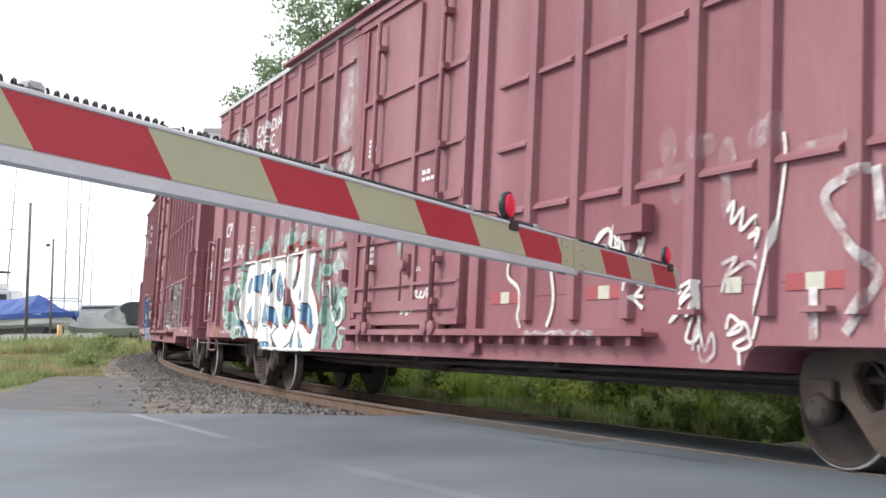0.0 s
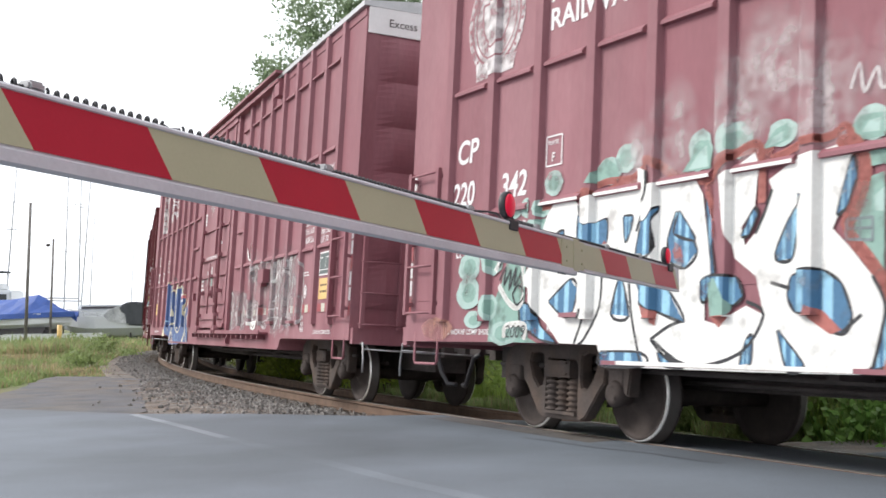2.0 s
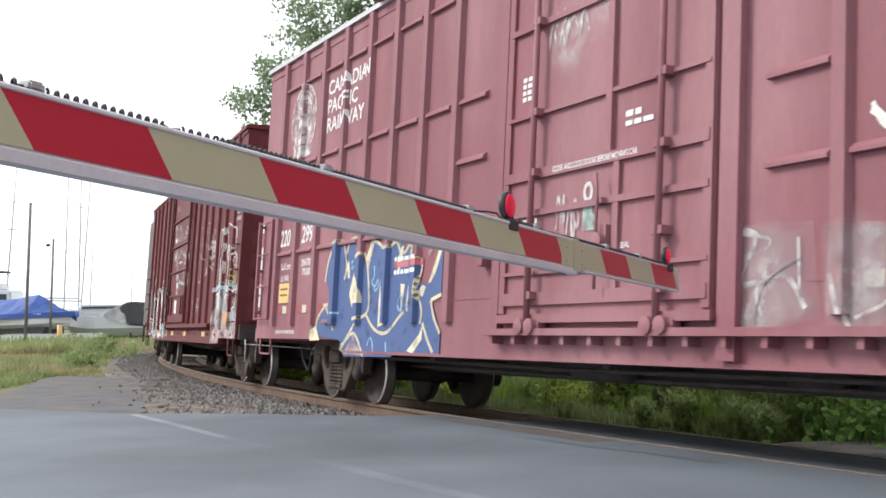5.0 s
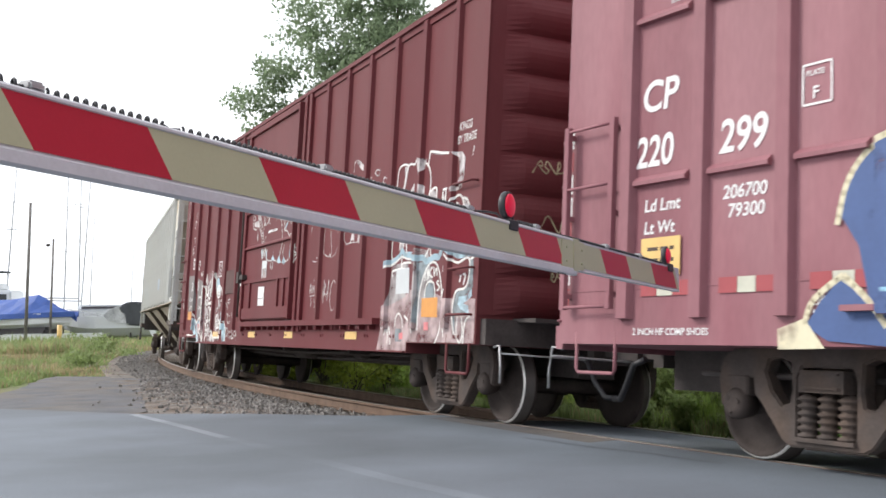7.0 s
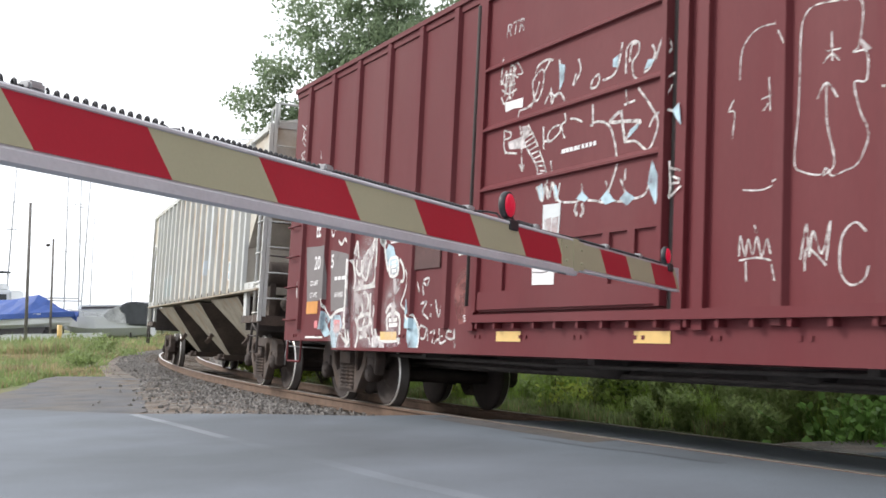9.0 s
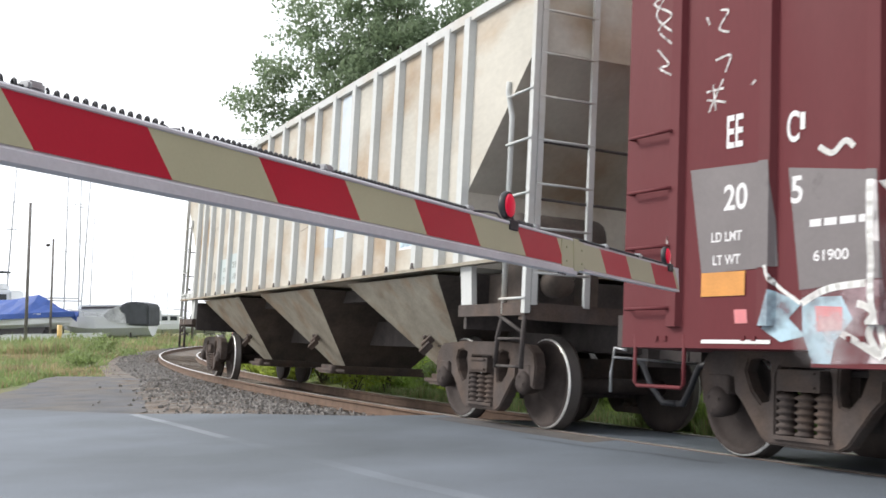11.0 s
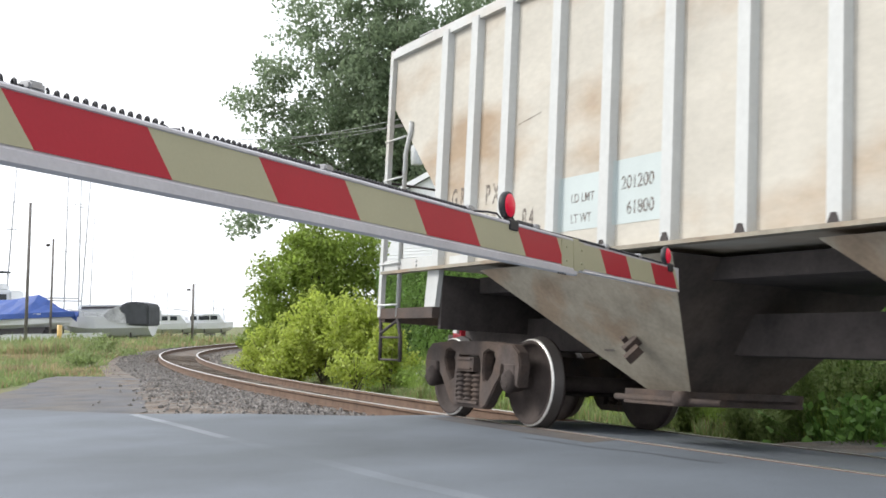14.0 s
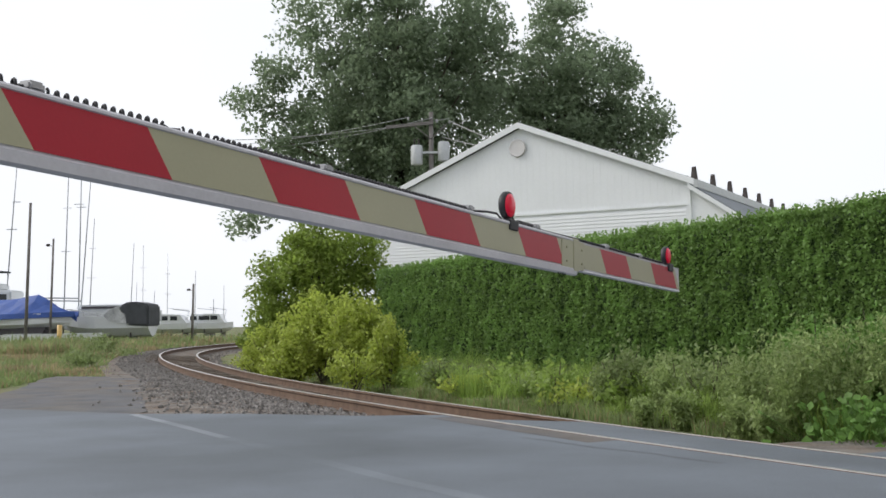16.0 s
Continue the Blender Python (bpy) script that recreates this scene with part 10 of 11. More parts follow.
def build_hedge():
    rng = random.Random(11)
    a, b = Vector((-1.96, 32.43, 0)), Vector((7.9, 12.6, 0))
    d = (b - a).normalized()
    n = Vector((d.y, -d.x, 0))
    if n.x > 0:
        n = -n
    L, H, base = (b - a).length, 2.78, -0.35
    m = Matrix((d, n * -1, Vector((0, 0, 1)))).transposed().to_4x4()
    m.translation = a + Vector((0, 0, base))
    hedge = empty("hedge", m, "tall clipped green hedge behind the track", "hedge")
    def tall(u):
        return H - base - 0.14 * max(0, 1 - u / 9)
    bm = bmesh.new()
    # dense core a little inside the leaves, coloured dark for the hedge's inner shade
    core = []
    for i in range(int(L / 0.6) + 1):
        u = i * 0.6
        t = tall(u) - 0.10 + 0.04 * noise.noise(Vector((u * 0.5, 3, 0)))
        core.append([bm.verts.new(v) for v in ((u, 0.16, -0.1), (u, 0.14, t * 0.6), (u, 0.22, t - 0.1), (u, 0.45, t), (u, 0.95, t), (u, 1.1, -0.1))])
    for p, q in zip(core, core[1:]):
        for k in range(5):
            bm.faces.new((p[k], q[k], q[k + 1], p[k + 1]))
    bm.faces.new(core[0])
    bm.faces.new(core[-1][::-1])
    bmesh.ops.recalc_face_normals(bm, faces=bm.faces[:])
    part("core", bm, M_HEDGE_SHADE, hedge)
    pts, size = [], []
    for _ in range(120000):
        u = L * (1 - rng.random() ** 1.25)
        top = tall(u) + 0.07 * noise.noise(Vector((u * 0.9, 0, 0))) + 0.04 * noise.noise(Vector((u * 3.1, 5, 0)))
        if rng.random() < 0.84:
            w = rng.uniform(0.1, top)
            # sprays of leaves that stand out in soft lumps
            lump = 0.10 * noise.noise(Vector((u * 1.3, w * 1.1, 0))) + 0.085 * noise.noise(Vector((u * 4.2, w * 3.2, 4))) + 0.05 * noise.noise(Vector((u * 9, w * 8, 2)))
            p = (u, 0.03 - lump + 0.10 * max(0, (w - top + 0.3) / 0.3) ** 2 + rng.gauss(0, 0.03), w)
        else:
            p = (u, rng.uniform(0.0, 1.0), top + rng.gauss(-0.03, 0.045))
        pts.append(p)
        size.append(rng.uniform(0.045, 0.095))
    for _ in range(420):
        u = rng.uniform(0, L)
        v = rng.uniform(0.1, 0.5)
        for j in range(5):
            pts.append((u + rng.gauss(0, 0.03), v, tall(u) + 0.03 * j))
            size.append(0.07)
    for k in range(5000):
        pts.append((rng.gauss(-0.05, 0.06), rng.uniform(0, 1.1), rng.uniform(0.1, tall(0))))
        size.append(rng.uniform(0.06, 0.11))
    leaves_part("foliage", pts, size, M_LEAF_HEDGE, hedge, 12)


def blades(bm, p, h, rng, r=0.012, bend=0.4, mi=0):
    a = rng.uniform(0, 6.28)
    dx, dy = math.cos(a), math.sin(a)
    k = rng.uniform(0.1, bend) * h
    v = [bm.verts.new(p + Vector(q)) for q in ((-dy * r, dx * r, 0), (dy * r, -dx * r, 0), (dx * k * 0.35 + dy * r * 0.7, dy * k * 0.35 - dx * r * 0.7, h * 0.6), (dx * k * 0.35 - dy * r * 0.7, dy * k * 0.35 + dx * r * 0.7, h * 0.6), (dx * k, dy * k, h * rng.uniform(0.85, 1.0)))]
    bm.faces.new((v[0], v[1], v[2], v[3])).material_index = mi
    bm.faces.new((v[3], v[2], v[4])).material_index = mi


def build_grass():
    rng = random.Random(5)
    bm = bmesh.new()
    for _ in range(80000):
        s = rng.uniform(-34, 3.4) if rng.random() < 0.6 else rng.uniform(-12, 2.6)
        d = -rng.uniform(1.55, 6.2)
        if s > 2.4 or d > -2.15 - 0.35 * noise.noise(Vector((s * 0.9, 3, 1))):
            continue
        p = beside(s, d)
        clump = 0.5 + 0.5 * noise.noise(Vector((p.x * 0.8, p.y * 0.8, 2)))
        h = (0.14 + 0.66 * clump * clump) * min(1.0, 0.45 + 0.4 * (-d - 2.1)) * rng.uniform(0.6, 1.3)
        p.z = ground_height(p.x, p.y) - 0.02
        blades(bm, p, h, rng, 0.007 + 0.004 * rng.random(), 0.75, 0 if rng.random() < 0.86 else 1)
    for _ in range(48000):
        s = rng.uniform(-16, 2.2)
        d = -rng.uniform(2.4, 6.2)
        p = beside(s, d)
        tuft = noise.noise(Vector((p.x * 1.3, p.y * 1.3, 9)))
        if tuft < -0.05:
            continue
        p.z = ground_height(p.x, p.y) - 0.02
        blades(bm, p, (0.26 + 0.75 * tuft) * rng.uniform(0.6, 1.25), rng, 0.006 + 0.003 * rng.random(), 0.85, 2)
    tagged(part("verge_grass", bm, [M_GRASS, M_GRASS_DRY, M_GRASS_LUSH]), "long uneven green grass between track and hedge", "grass", kind="stuff")
    bm = bmesh.new()
    for _ in range(70000):
        y = rng.uniform(17.5, 88) if rng.random() < 0.6 else rng.uniform(24, 48)
        x = -y * rng.uniform(0.12, 0.47)
        s, d = track_coords(x, y)
        if d < 2.6 or (x > -9.9 and y < 28.2) or (y < 20.4 and x > -14):
            continue
        z = ground_height(x, y)
        wild = 0.5 + 0.5 * noise.noise(Vector((x * 0.35, y * 0.35, 7)))
        dry = noise.noise(Vector((x * 0.22 + 3, y * 0.22, 1)))
        h = (0.10 + 0.5 * wild * (1.0 if y > 28 else 0.35)) * rng.uniform(0.5, 1.2)
        if d < 4.0:
            h *= 0.6
        if y > 44:
            h *= 2.1
        blades(bm, Vector((x, y, z - 0.02)), h, rng, 0.010 + 0.0004 * y, 0.8, 1 if rng.random() < 0.14 + 1.5 * max(0, dry) else 0)
    tagged(part("field_grass", bm, [M_GRASS, M_GRASS_DRY]), "rough grass field with dry patches", "grass", kind="stuff")


def build_weeds():
    """Pale feathery weeds and broad-leaved plants at the foot of the hedge."""
    rng = random.Random(9)
    spots = [(-0.5, -2.5, 1.0), (0.0, -2.9, 1.25), (0.3, -2.4, 0.95), (-0.9, -2.7, 0.85), (0.6, -2.8, 1.2), (-0.1, -2.0, 0.5), (0.35, -1.95, 0.45), (-1.6, -2.3, 0.5), (-2.3, -2.2, 0.35), (-2.9, -3.1, 0.7), (-4.2, -2.9, 0.6), (0.9, -3.6, 1.5), (-3.6, -3.8, 0.9), (0.3, -3.4, 1.35), (-0.7, -3.3, 1.1), (1.3, -3.2, 1.2)]
    for s, d, h in spots:
        p = beside(s, d)
        weed = empty("weed", Matrix.Translation((p.x, p.y, ground_height(p.x, p.y))), "pale grey-green feathery weed", "weed", "weeds at the hedge")
        bm = bmesh.new()
        stems = bmesh.new()
        for _ in range(34):
            a, k = rng.uniform(0, 6.28), rng.uniform(0.1, 0.5) * h
            tip = Vector((math.cos(a) * k, math.sin(a) * k, h * rng.uniform(0.7, 1.1)))
            tube(stems, [(0.3 * tip.x, 0.3 * tip.y, 0), (0.7 * tip.x, 0.7 * tip.y, tip.z * 0.6), tuple(tip)], 0.005, 4, 0.002, cap=False)
            for j in range(44):
                t = rng.uniform(0.2, 1.0)
                q = Vector((tip.x * t, tip.y * t, tip.z * t)) + Vector((rng.gauss(0, 0.035), rng.gauss(0, 0.035), rng.gauss(0, 0.02)))
                leaf(bm, q, rng.uniform(0.04, 0.095), rng, 0.1, 0, 0.45)
        part("leaves", bm, M_LEAF_PALE, weed)
        part("stalk_tuft", stems, M_LEAF_PALE, weed)
    for s, d, h, n in ((1.35, -2.3, 0.6, 110), (1.6, -2.5, 0.5, 90), (1.9, -3.0, 0.95, 160), (1.0, -2.4, 0.55, 80)):
        p = beside(s, d)
        plant = empty("broadleaf_plant", Matrix.Translation((p.x, p.y, ground_height(p.x, p.y))), "low plant with broad round green leaves", "plant", "weeds at the hedge")
        bm, stems = bmesh.new(), bmesh.new()
        for _ in range(n):
            q = Vector((rng.gauss(0, 0.3), rng.gauss(0, 0.3), h * rng.uniform(0.15, 1.0)))
            leaf(bm, q, rng.uniform(0.07, 0.13), rng, 0.25, 0, 0.95)
            tube(stems, [(q.x * 0.4, q.y * 0.4, 0), (q.x * 0.8, q.y * 0.8, q.z * 0.7), tuple(q)], 0.004, 4, cap=False)
        part("leaves", bm, M_LEAF_BROAD, plant)
        part("stalk_tuft", stems, M_LEAF_BROAD, plant)


# dark green that paints the shade between the hedge leaves
M_HEDGE_SHADE = material("hedge_shade", (0.04, 0.075, 0.022), 0.9, vary=0.4, scale=4, fine=30, bump=0.6, dist=0.03)
M_LEAF_BROAD = leafy("broad_leaf", (0.19, 0.34, 0.085), 0.25, 3, 12)


# ---------------------------------------------------------------- white building behind the hedge
def build_house():
    """A gabled building: level boards below, upright boards in the gable, and a lean-to along its side."""
    m = Matrix.Translation((8.081, 36.0, 0)) @ Matrix.Rotation(radians(-28.674), 4, "Z")
    house = empty("house", m, "white gabled building with vinyl siding behind the hedge", "building")
    W, deep, eave, apex, band = 12.05, 21.0, 5.62, 8.01, 4.84
    bm = bmesh.new()
    prism(bm, [(-W, -0.5), (0, -0.5), (0, eave - 0.05), (-W / 2, apex - 0.1), (-W, eave - 0.05)], 0.0, deep)
    part("wall", bm, M_SIDING, house)
    # level clapboards
    bm = bmesh.new()
    prism(bm, [(0.0, 0.0), (-0.028, 0.006), (-0.012, 0.118), (0.0, 0.118)], -W + 0.12, -0.12, "x")
    first = None
    for i in range(44):
        z = -0.35 + i * 0.118
        if z > band - 0.12:
            break
        if first is None:
            first = part("clapboard", bm, M_SIDING, house)
            o = first
        else:
            o = new("clapboard", first.data)
            o.parent = house
        o.matrix_basis = Matrix.Translation((0, 0, z))
    # upright gable boards, each cut to the roof line
    n = 48
    for i in range(n):
        a = -W + 0.05 + (W - 0.1) * i / n
        b = a + (W - 0.1) / n - 0.006
        def roof(x):
            return eave - 0.08 + (apex - eave) * (1 - abs(x + W / 2) / (W / 2))
        pts = [(a, band + 0.06), (b, band + 0.06), (b, roof(b)), (a, roof(a))]
        if a < -W / 2 < b:
            pts.insert(3, (-W / 2, roof(-W / 2)))
        bm = bmesh.new()
        prism(bm, pts, -0.010, 0.0)
        part("gable_board", bm, M_SIDING, house)
    bm = bmesh.new()
    box(bm, -W, 0, -0.05, 0.0, band - 0.02, band + 0.06)
    part("belt_board", bm, M_SIDING, house)
    for x in (-W, -0.0):
        bm = bmesh.new()
        box(bm, x - 0.06, x + 0.06, -0.06, 0.05, -0.4, eave)
        part("corner_board", bm, M_SIDING, house)
    # roof slabs with overhang and rake boards
    for k in (-1, 1):
        bm = bmesh.new()
        ex = -W / 2 + k * (W / 2 + 0.22)
        ez = eave - 0.22 * (apex - eave) / (W / 2)
        prism(bm, [(-W / 2, apex), (ex, ez), (ex, ez + 0.14), (-W / 2, apex + 0.14)], -0.15, deep + 0.15)
        part("roof", bm, M_ROOF, house, "grey shingled roof")
        bm = bmesh.new()
        prism(bm, [(-W / 2, apex - 0.08), (ex, ez - 0.08), (ex, ez + 0.13), (-W / 2, apex + 0.13)], -0.20, -0.152)
        part("rake_board", bm, M_SIDING, house)
    bm = bmesh.new()
    box(bm, 0.23, 0.36, -0.25, deep + 0.25, 5.36, 5.62)
    part("gutter", bm, M_GREYW, house, "pale metal gutter")
    # round vent
    bm = bmesh.new()
    lathe(bm, [(0.34, -0.08), (0.30, -0.10), (0.26, -0.05), (0.02, -0.045)], "y", 8, (-6.10, 0, 7.24))
    part("gable_vent", bm, M_WHITE, house, "white octagonal gable vent")
    # lean-to along the side
    bm = bmesh.new()
    prism(bm, [(0.06, -0.5), (3.6, -0.5), (3.6, 3.0), (0.06, 5.4)], 0.0, deep)
    lean = part("lean_to", bm, M_SIDING, house)
    bm = bmesh.new()
    prism(bm, [(0.06, 5.42), (3.9, 2.8), (3.9, 2.9), (0.06, 5.54)], -0.15, deep)
    part("lean_to_roof", bm, M_ROOF, lean)
    bm = bmesh.new()
    prism(bm, [(0.02, 5.36), (3.9, 2.72), (3.9, 2.88), (0.02, 5.52)], -0.20, -0.152)
    part("lean_to_rake", bm, M_SIDING, lean)
    # pointed snow guards along the eave
    bm = bmesh.new()
    prism(bm, [(-0.24, 0), (0.24, 0), (0.04, 0.44), (-0.04, 0.44)], -0.06, 0.06, "x")
    for i in range(9):
        g = part("snow_guard", bm, M_DARK, house) if i == 0 else new("snow_guard", first_guard.data)
        if i == 0:
            first_guard = g
        g.parent = house
        g.matrix_basis = Matrix.Translation((0.16, 0.1 + i * 2.3, eave + 0.02))


# ---------------------------------------------------------------- boatyard
def hull(bm, L, W, H, mi=0, bow=1):
    """A boat's hull by sections, bow at +x."""
    rings = []
    for i in range(11):
        t = i / 10
        w = W * (0.92 if t < 0.55 else 0.92 * (1 - ((t - 0.55) / 0.45) ** 2.2)) / 2 + 0.01
        k = 0.0 if t < 0.6 else ((t - 0.6) / 0.4) ** 2 * H * 0.45
        sheer = H + 0.12 * H * t * t
        x = (t - 0.5) * L * bow + bow * (0.0 if t < 0.9 else 0.0)
        rings.append([bm.verts.new(v) for v in ((x, -w, sheer), (x, -w * 0.92, H * 0.45 + k * 0.5), (x, -w * 0.35, H * 0.08 + k), (x, 0, k), (x, w * 0.35, H * 0.08 + k), (x, w * 0.92, H * 0.45 + k * 0.5), (x, w, sheer))])
    for p, q in zip(rings, rings[1:]):
        for i in range(6):
            bm.faces.new((p[i], p[i + 1], q[i + 1], q[i])).material_index = mi
        bm.faces.new((p[6], p[0], q[0], q[6])).material_index = mi
    bm.faces.new(rings[0])
    bmesh.ops.recalc_face_normals(bm, faces=bm.faces[:])


def cradle(boat, L, H):
    bm = bmesh.new()
    for x in (-L * 0.3, L * 0.2):
        box(bm, x - 0.08, x + 0.08, -0.9, 0.9, -H, -H + 0.12)
        for y in (-0.8, 0.8):
            box(bm, x - 0.05, x + 0.05, y - 0.05, y + 0.05, -H, 0.3)
        box(bm, x - 0.06, x + 0.06, -0.1, 0.1, -H, 0.05)
    part("cradle", bm, M_BOAT_DARK, boat)


def mast(bm, x, y, z0, z1, r=0.06, lean=0.0):
    tube(bm, [(x, y, z0), (x + lean * (z1 - z0), y, z1)], r, 6, r * 0.7)


def build_boats():
    g = 0.36
    # shrouded boat under a blue cover
    b = empty("covered_boat", Matrix.Translation((-29.0, 74, g + 0.55)) @ Matrix.Rotation(radians(-14), 4, "Z"), "boat on a cradle under a blue tarpaulin", "boat", "boats in the yard")
    bm = bmesh.new()
    hull(bm, 9.4, 2.8, 1.15)
    part("hull", bm, [M_BOAT], b)
    bm = bmesh.new()
    box(bm, -4.6, 3.4, -1.0, 1.0, -0.45, 0.35)
    bmesh.ops.bevel(bm, geom=bm.edges[:], offset=0.2, segments=2, affect="EDGES")
    part("keel", bm, M_BOAT_DARK, b)
    bm = bmesh.new()
    rings = []
    for i in range(15):
        t = i / 14
        x = -4.9 + 9.9 * t
        ridge = 2.22 + 0.30 * math.exp(-((t - 0.72) / 0.12) ** 2) if t < 0.74 else 2.51 - 1.85 * (t - 0.74) / 0.26
        w = 1.5 * (1 if t < 0.6 else 1 - 0.8 * (t - 0.6) / 0.4)
        low = 0.75 + 0.25 * t
        sag = 0.06 * math.sin(i * 2.1)
        rings.append([bm.verts.new(v) for v in ((x, -w, low), (x, -w * 0.96, low + 0.35), (x, -w * 0.45, (ridge + low) / 2 + 0.28 + sag), (x, 0, ridge), (x, w * 0.45, (ridge + low) / 2 + 0.28 + sag), (x, w * 0.96, low + 0.35), (x, w, low))])
    for p, q in zip(rings, rings[1:]):
        for i in range(6):
            bm.faces.new((p[i], p[i + 1], q[i + 1], q[i]))
    part("tarpaulin", bm, M_TARP, b, "blue tarpaulin cover", smooth=False)
    cradle(b, 9.4, 0.55)
    # flybridge of a motor yacht at the yard's edge
    b = empty("motor_yacht", Matrix.Translation((-33.0, 80, g + 0.8)), "white motor yacht with a dark flybridge canopy", "boat", "boats in the yard")
    bm = bmesh.new()
    hull(bm, 10, 3.2, 1.6)
    part("hull", bm, M_BOAT, b)
    bm = bmesh.new()
    box(bm, -3.5, 2.2, -1.3, 1.3, 1.5, 2.8)
    box(bm, -2.5, 1.2, -1.1, 1.1, 2.8, 3.3)
    bmesh.ops.bevel(bm, geom=bm.edges[:], offset=0.12, segments=2, affect="EDGES")
    part("cabin", bm, M_BOAT, b)
    bm = bmesh.new()
    box(bm, -3.2, 1.9, -1.33, 1.33, 2.0, 2.5)
    part("window", bm, M_GLASS, b)
    bm = bmesh.new()
    box(bm, -2.2, 1.3, -1.0, 1.0, 4.1, 4.2)
    for x in (-2.0, 1.1):
        for y in (-0.9, 0.9):
            tube(bm, [(x, y, 3.2), (x, y, 4.1)], 0.03, 5)
    part("canopy", bm, M_CANVAS, b)
    bm = bmesh.new()
    mast(bm, 1.45, 0, 3.3, 13.4, 0.05, 0.07)
    box(bm, 1.35, 2.1, -0.03, 0.03, 7.2, 7.26)
    box(bm, 1.75, 2.35, -0.03, 0.03, 9.2, 9.26)
    part("mast", bm, M_MAST, b)
    cradle(b, 10, 0.8)
    # sailing boats with their masts up
    for i, (x, y, L, H, masts) in enumerate(((-24.4, 80, 7.6, 1.35, ((-2.0, 12.6, 0.016),)), (-24.9, 82, 8.0, 1.2, ((-2.0, 12.6, 0.07),)))):
        b = empty("sailing_boat", Matrix.Translation((x, y, g + 0.7)), "laid-up white sailing boat with a bare mast", "boat", "boats in the yard")
        bm = bmesh.new()
        hull(bm, L, 2.7, H)
        part("hull", bm, M_BOAT, b)
        bm = bmesh.new()
        box(bm, -L * 0.25, L * 0.2, -0.8, 0.8, H, H + 0.4)
        bmesh.ops.bevel(bm, geom=bm.edges[:], offset=0.12, segments=2, affect="EDGES")
        part("cabin", bm, M_BOAT, b)
        bm = bmesh.new()
        box(bm, -L * 0.46, L * 0.4, -0.3, 0.3, H * 0.3, H * 0.42)
        box(bm, -L * 0.2, L * 0.15, -0.82, 0.82, H + 0.12, H + 0.28)
        part("window_band", bm, M_BOAT_DARK, b)
        for k, (mx, top, lean) in enumerate(masts):
            bm = bmesh.new()
            mast(bm, mx, 0, H, top, 0.055, lean)
            box(bm, mx - 0.35, mx + 0.35, -0.02, 0.02, top * 0.72, top * 0.72 + 0.04)
            tube(bm, [(mx, 0, H + 0.9), (mx - 3.2, 0, H + 1.0)], 0.05, 6)
            part("mast", bm, M_MAST, b, "bare aluminium mast")
        cradle(b, L, 0.7)
    # boat with a charcoal canvas hood
    b = empty("hooded_boat", Matrix.Translation((-22.7, 75, g + 0.15)) @ Matrix.Rotation(radians(174), 4, "Z"), "grey boat with a charcoal canvas hood", "boat", "boats in the yard")
    bm = bmesh.new()
    hull(bm, 6.2, 2.1, 1.35)
    part("hull", bm, M_BOAT, b)
    bm = bmesh.new()
    prism(bm, [(-3.2, 0.7), (-1.7, 0.8), (-1.5, 1.5), (-1.1, 1.9), (-1.5, 2.3), (-2.3, 2.36), (-3.2, 2.15)], -1.1, 1.1)
    bmesh.ops.bevel(bm, geom=bm.edges[:], offset=0.1, segments=2, affect="EDGES")
    part("canvas_hood", bm, M_CANVAS, b, "dark canvas hood")
    bm = bmesh.new()
    prism(bm, [(-1.75, 0.75), (-0.35, 1.0), (0.1, 1.45), (-0.5, 1.9), (-1.2, 2.15), (-1.7, 1.9)], -1.0, 1.0)
    bmesh.ops.bevel(bm, geom=bm.edges[:], offset=0.1, segments=2, affect="EDGES")
    part("loose_cover", bm, M_TARP_GREY, b, "crumpled grey plastic cover")
    bm = bmesh.new()
    tube(bm, [(0.2, -0.9, 1.45), (2.9, -0.3, 1.95), (2.9, 0.3, 1.95), (0.2, 0.9, 1.45)], 0.025, 5)
    for x, y in ((1.1, -0.72), (2.0, -0.5)):
        tube(bm, [(x, y, 1.35), (x, y, 1.35 + x * 0.17 + 0.08)], 0.02, 5)
    part("deck_rail", bm, M_STEEL, b)
    cradle(b, 6.2, 0.15)
    # dinghies on the grass
    for x, y, rz, L in ((-23.2, 71, 20, 2.6), (-25.4, 69, 5, 3.0), (-26.6, 70, -8, 2.4)):
        b = empty("dinghy", Matrix.Translation((x, y, g - 0.12)) @ Matrix.Rotation(radians(rz), 4, "Z"), "small white dinghy lying in the grass", "boat", "dinghies in the grass")
        bm = bmesh.new()
        hull(bm, L, 1.2, 0.55)
        part("hull", bm, M_BOAT, b)
        bm = bmesh.new()
        box(bm, -L * 0.44, L * 0.2, -0.5, 0.5, 0.56, 0.60)
        part("thwart", bm, M_GREYW, b)
    # cabin cruisers further off
    for i, (x, y, L) in enumerate(((-22.2, 92, 3.4), (-20.3, 94, 3.2), (-18.9, 92, 2.8), (-23.4, 98, 3.0))):
        b = empty("cabin_cruiser", Matrix.Translation((x, y, g + 0.25)), "small white cabin cruiser with dark windows", "boat", "cruisers in the yard")
        bm = bmesh.new()
        hull(bm, L, 1.8, 0.8)
        part("hull", bm, M_BOAT, b)
        bm = bmesh.new()
        prism(bm, [(-L * 0.35, 0.8), (L * 0.3, 0.8), (L * 0.12, 1.55), (-L * 0.32, 1.6)], -0.75, 0.75)
        part("cabin", bm, M_BOAT, b)
        for k in (-0.25, -0.02):
            bm = bmesh.new()
            box(bm, L * k - 0.28, L * k + 0.28, -0.78, 0.78, 1.08, 1.42)
            part("window", bm, M_GLASS, b)
        bm = bmesh.new()
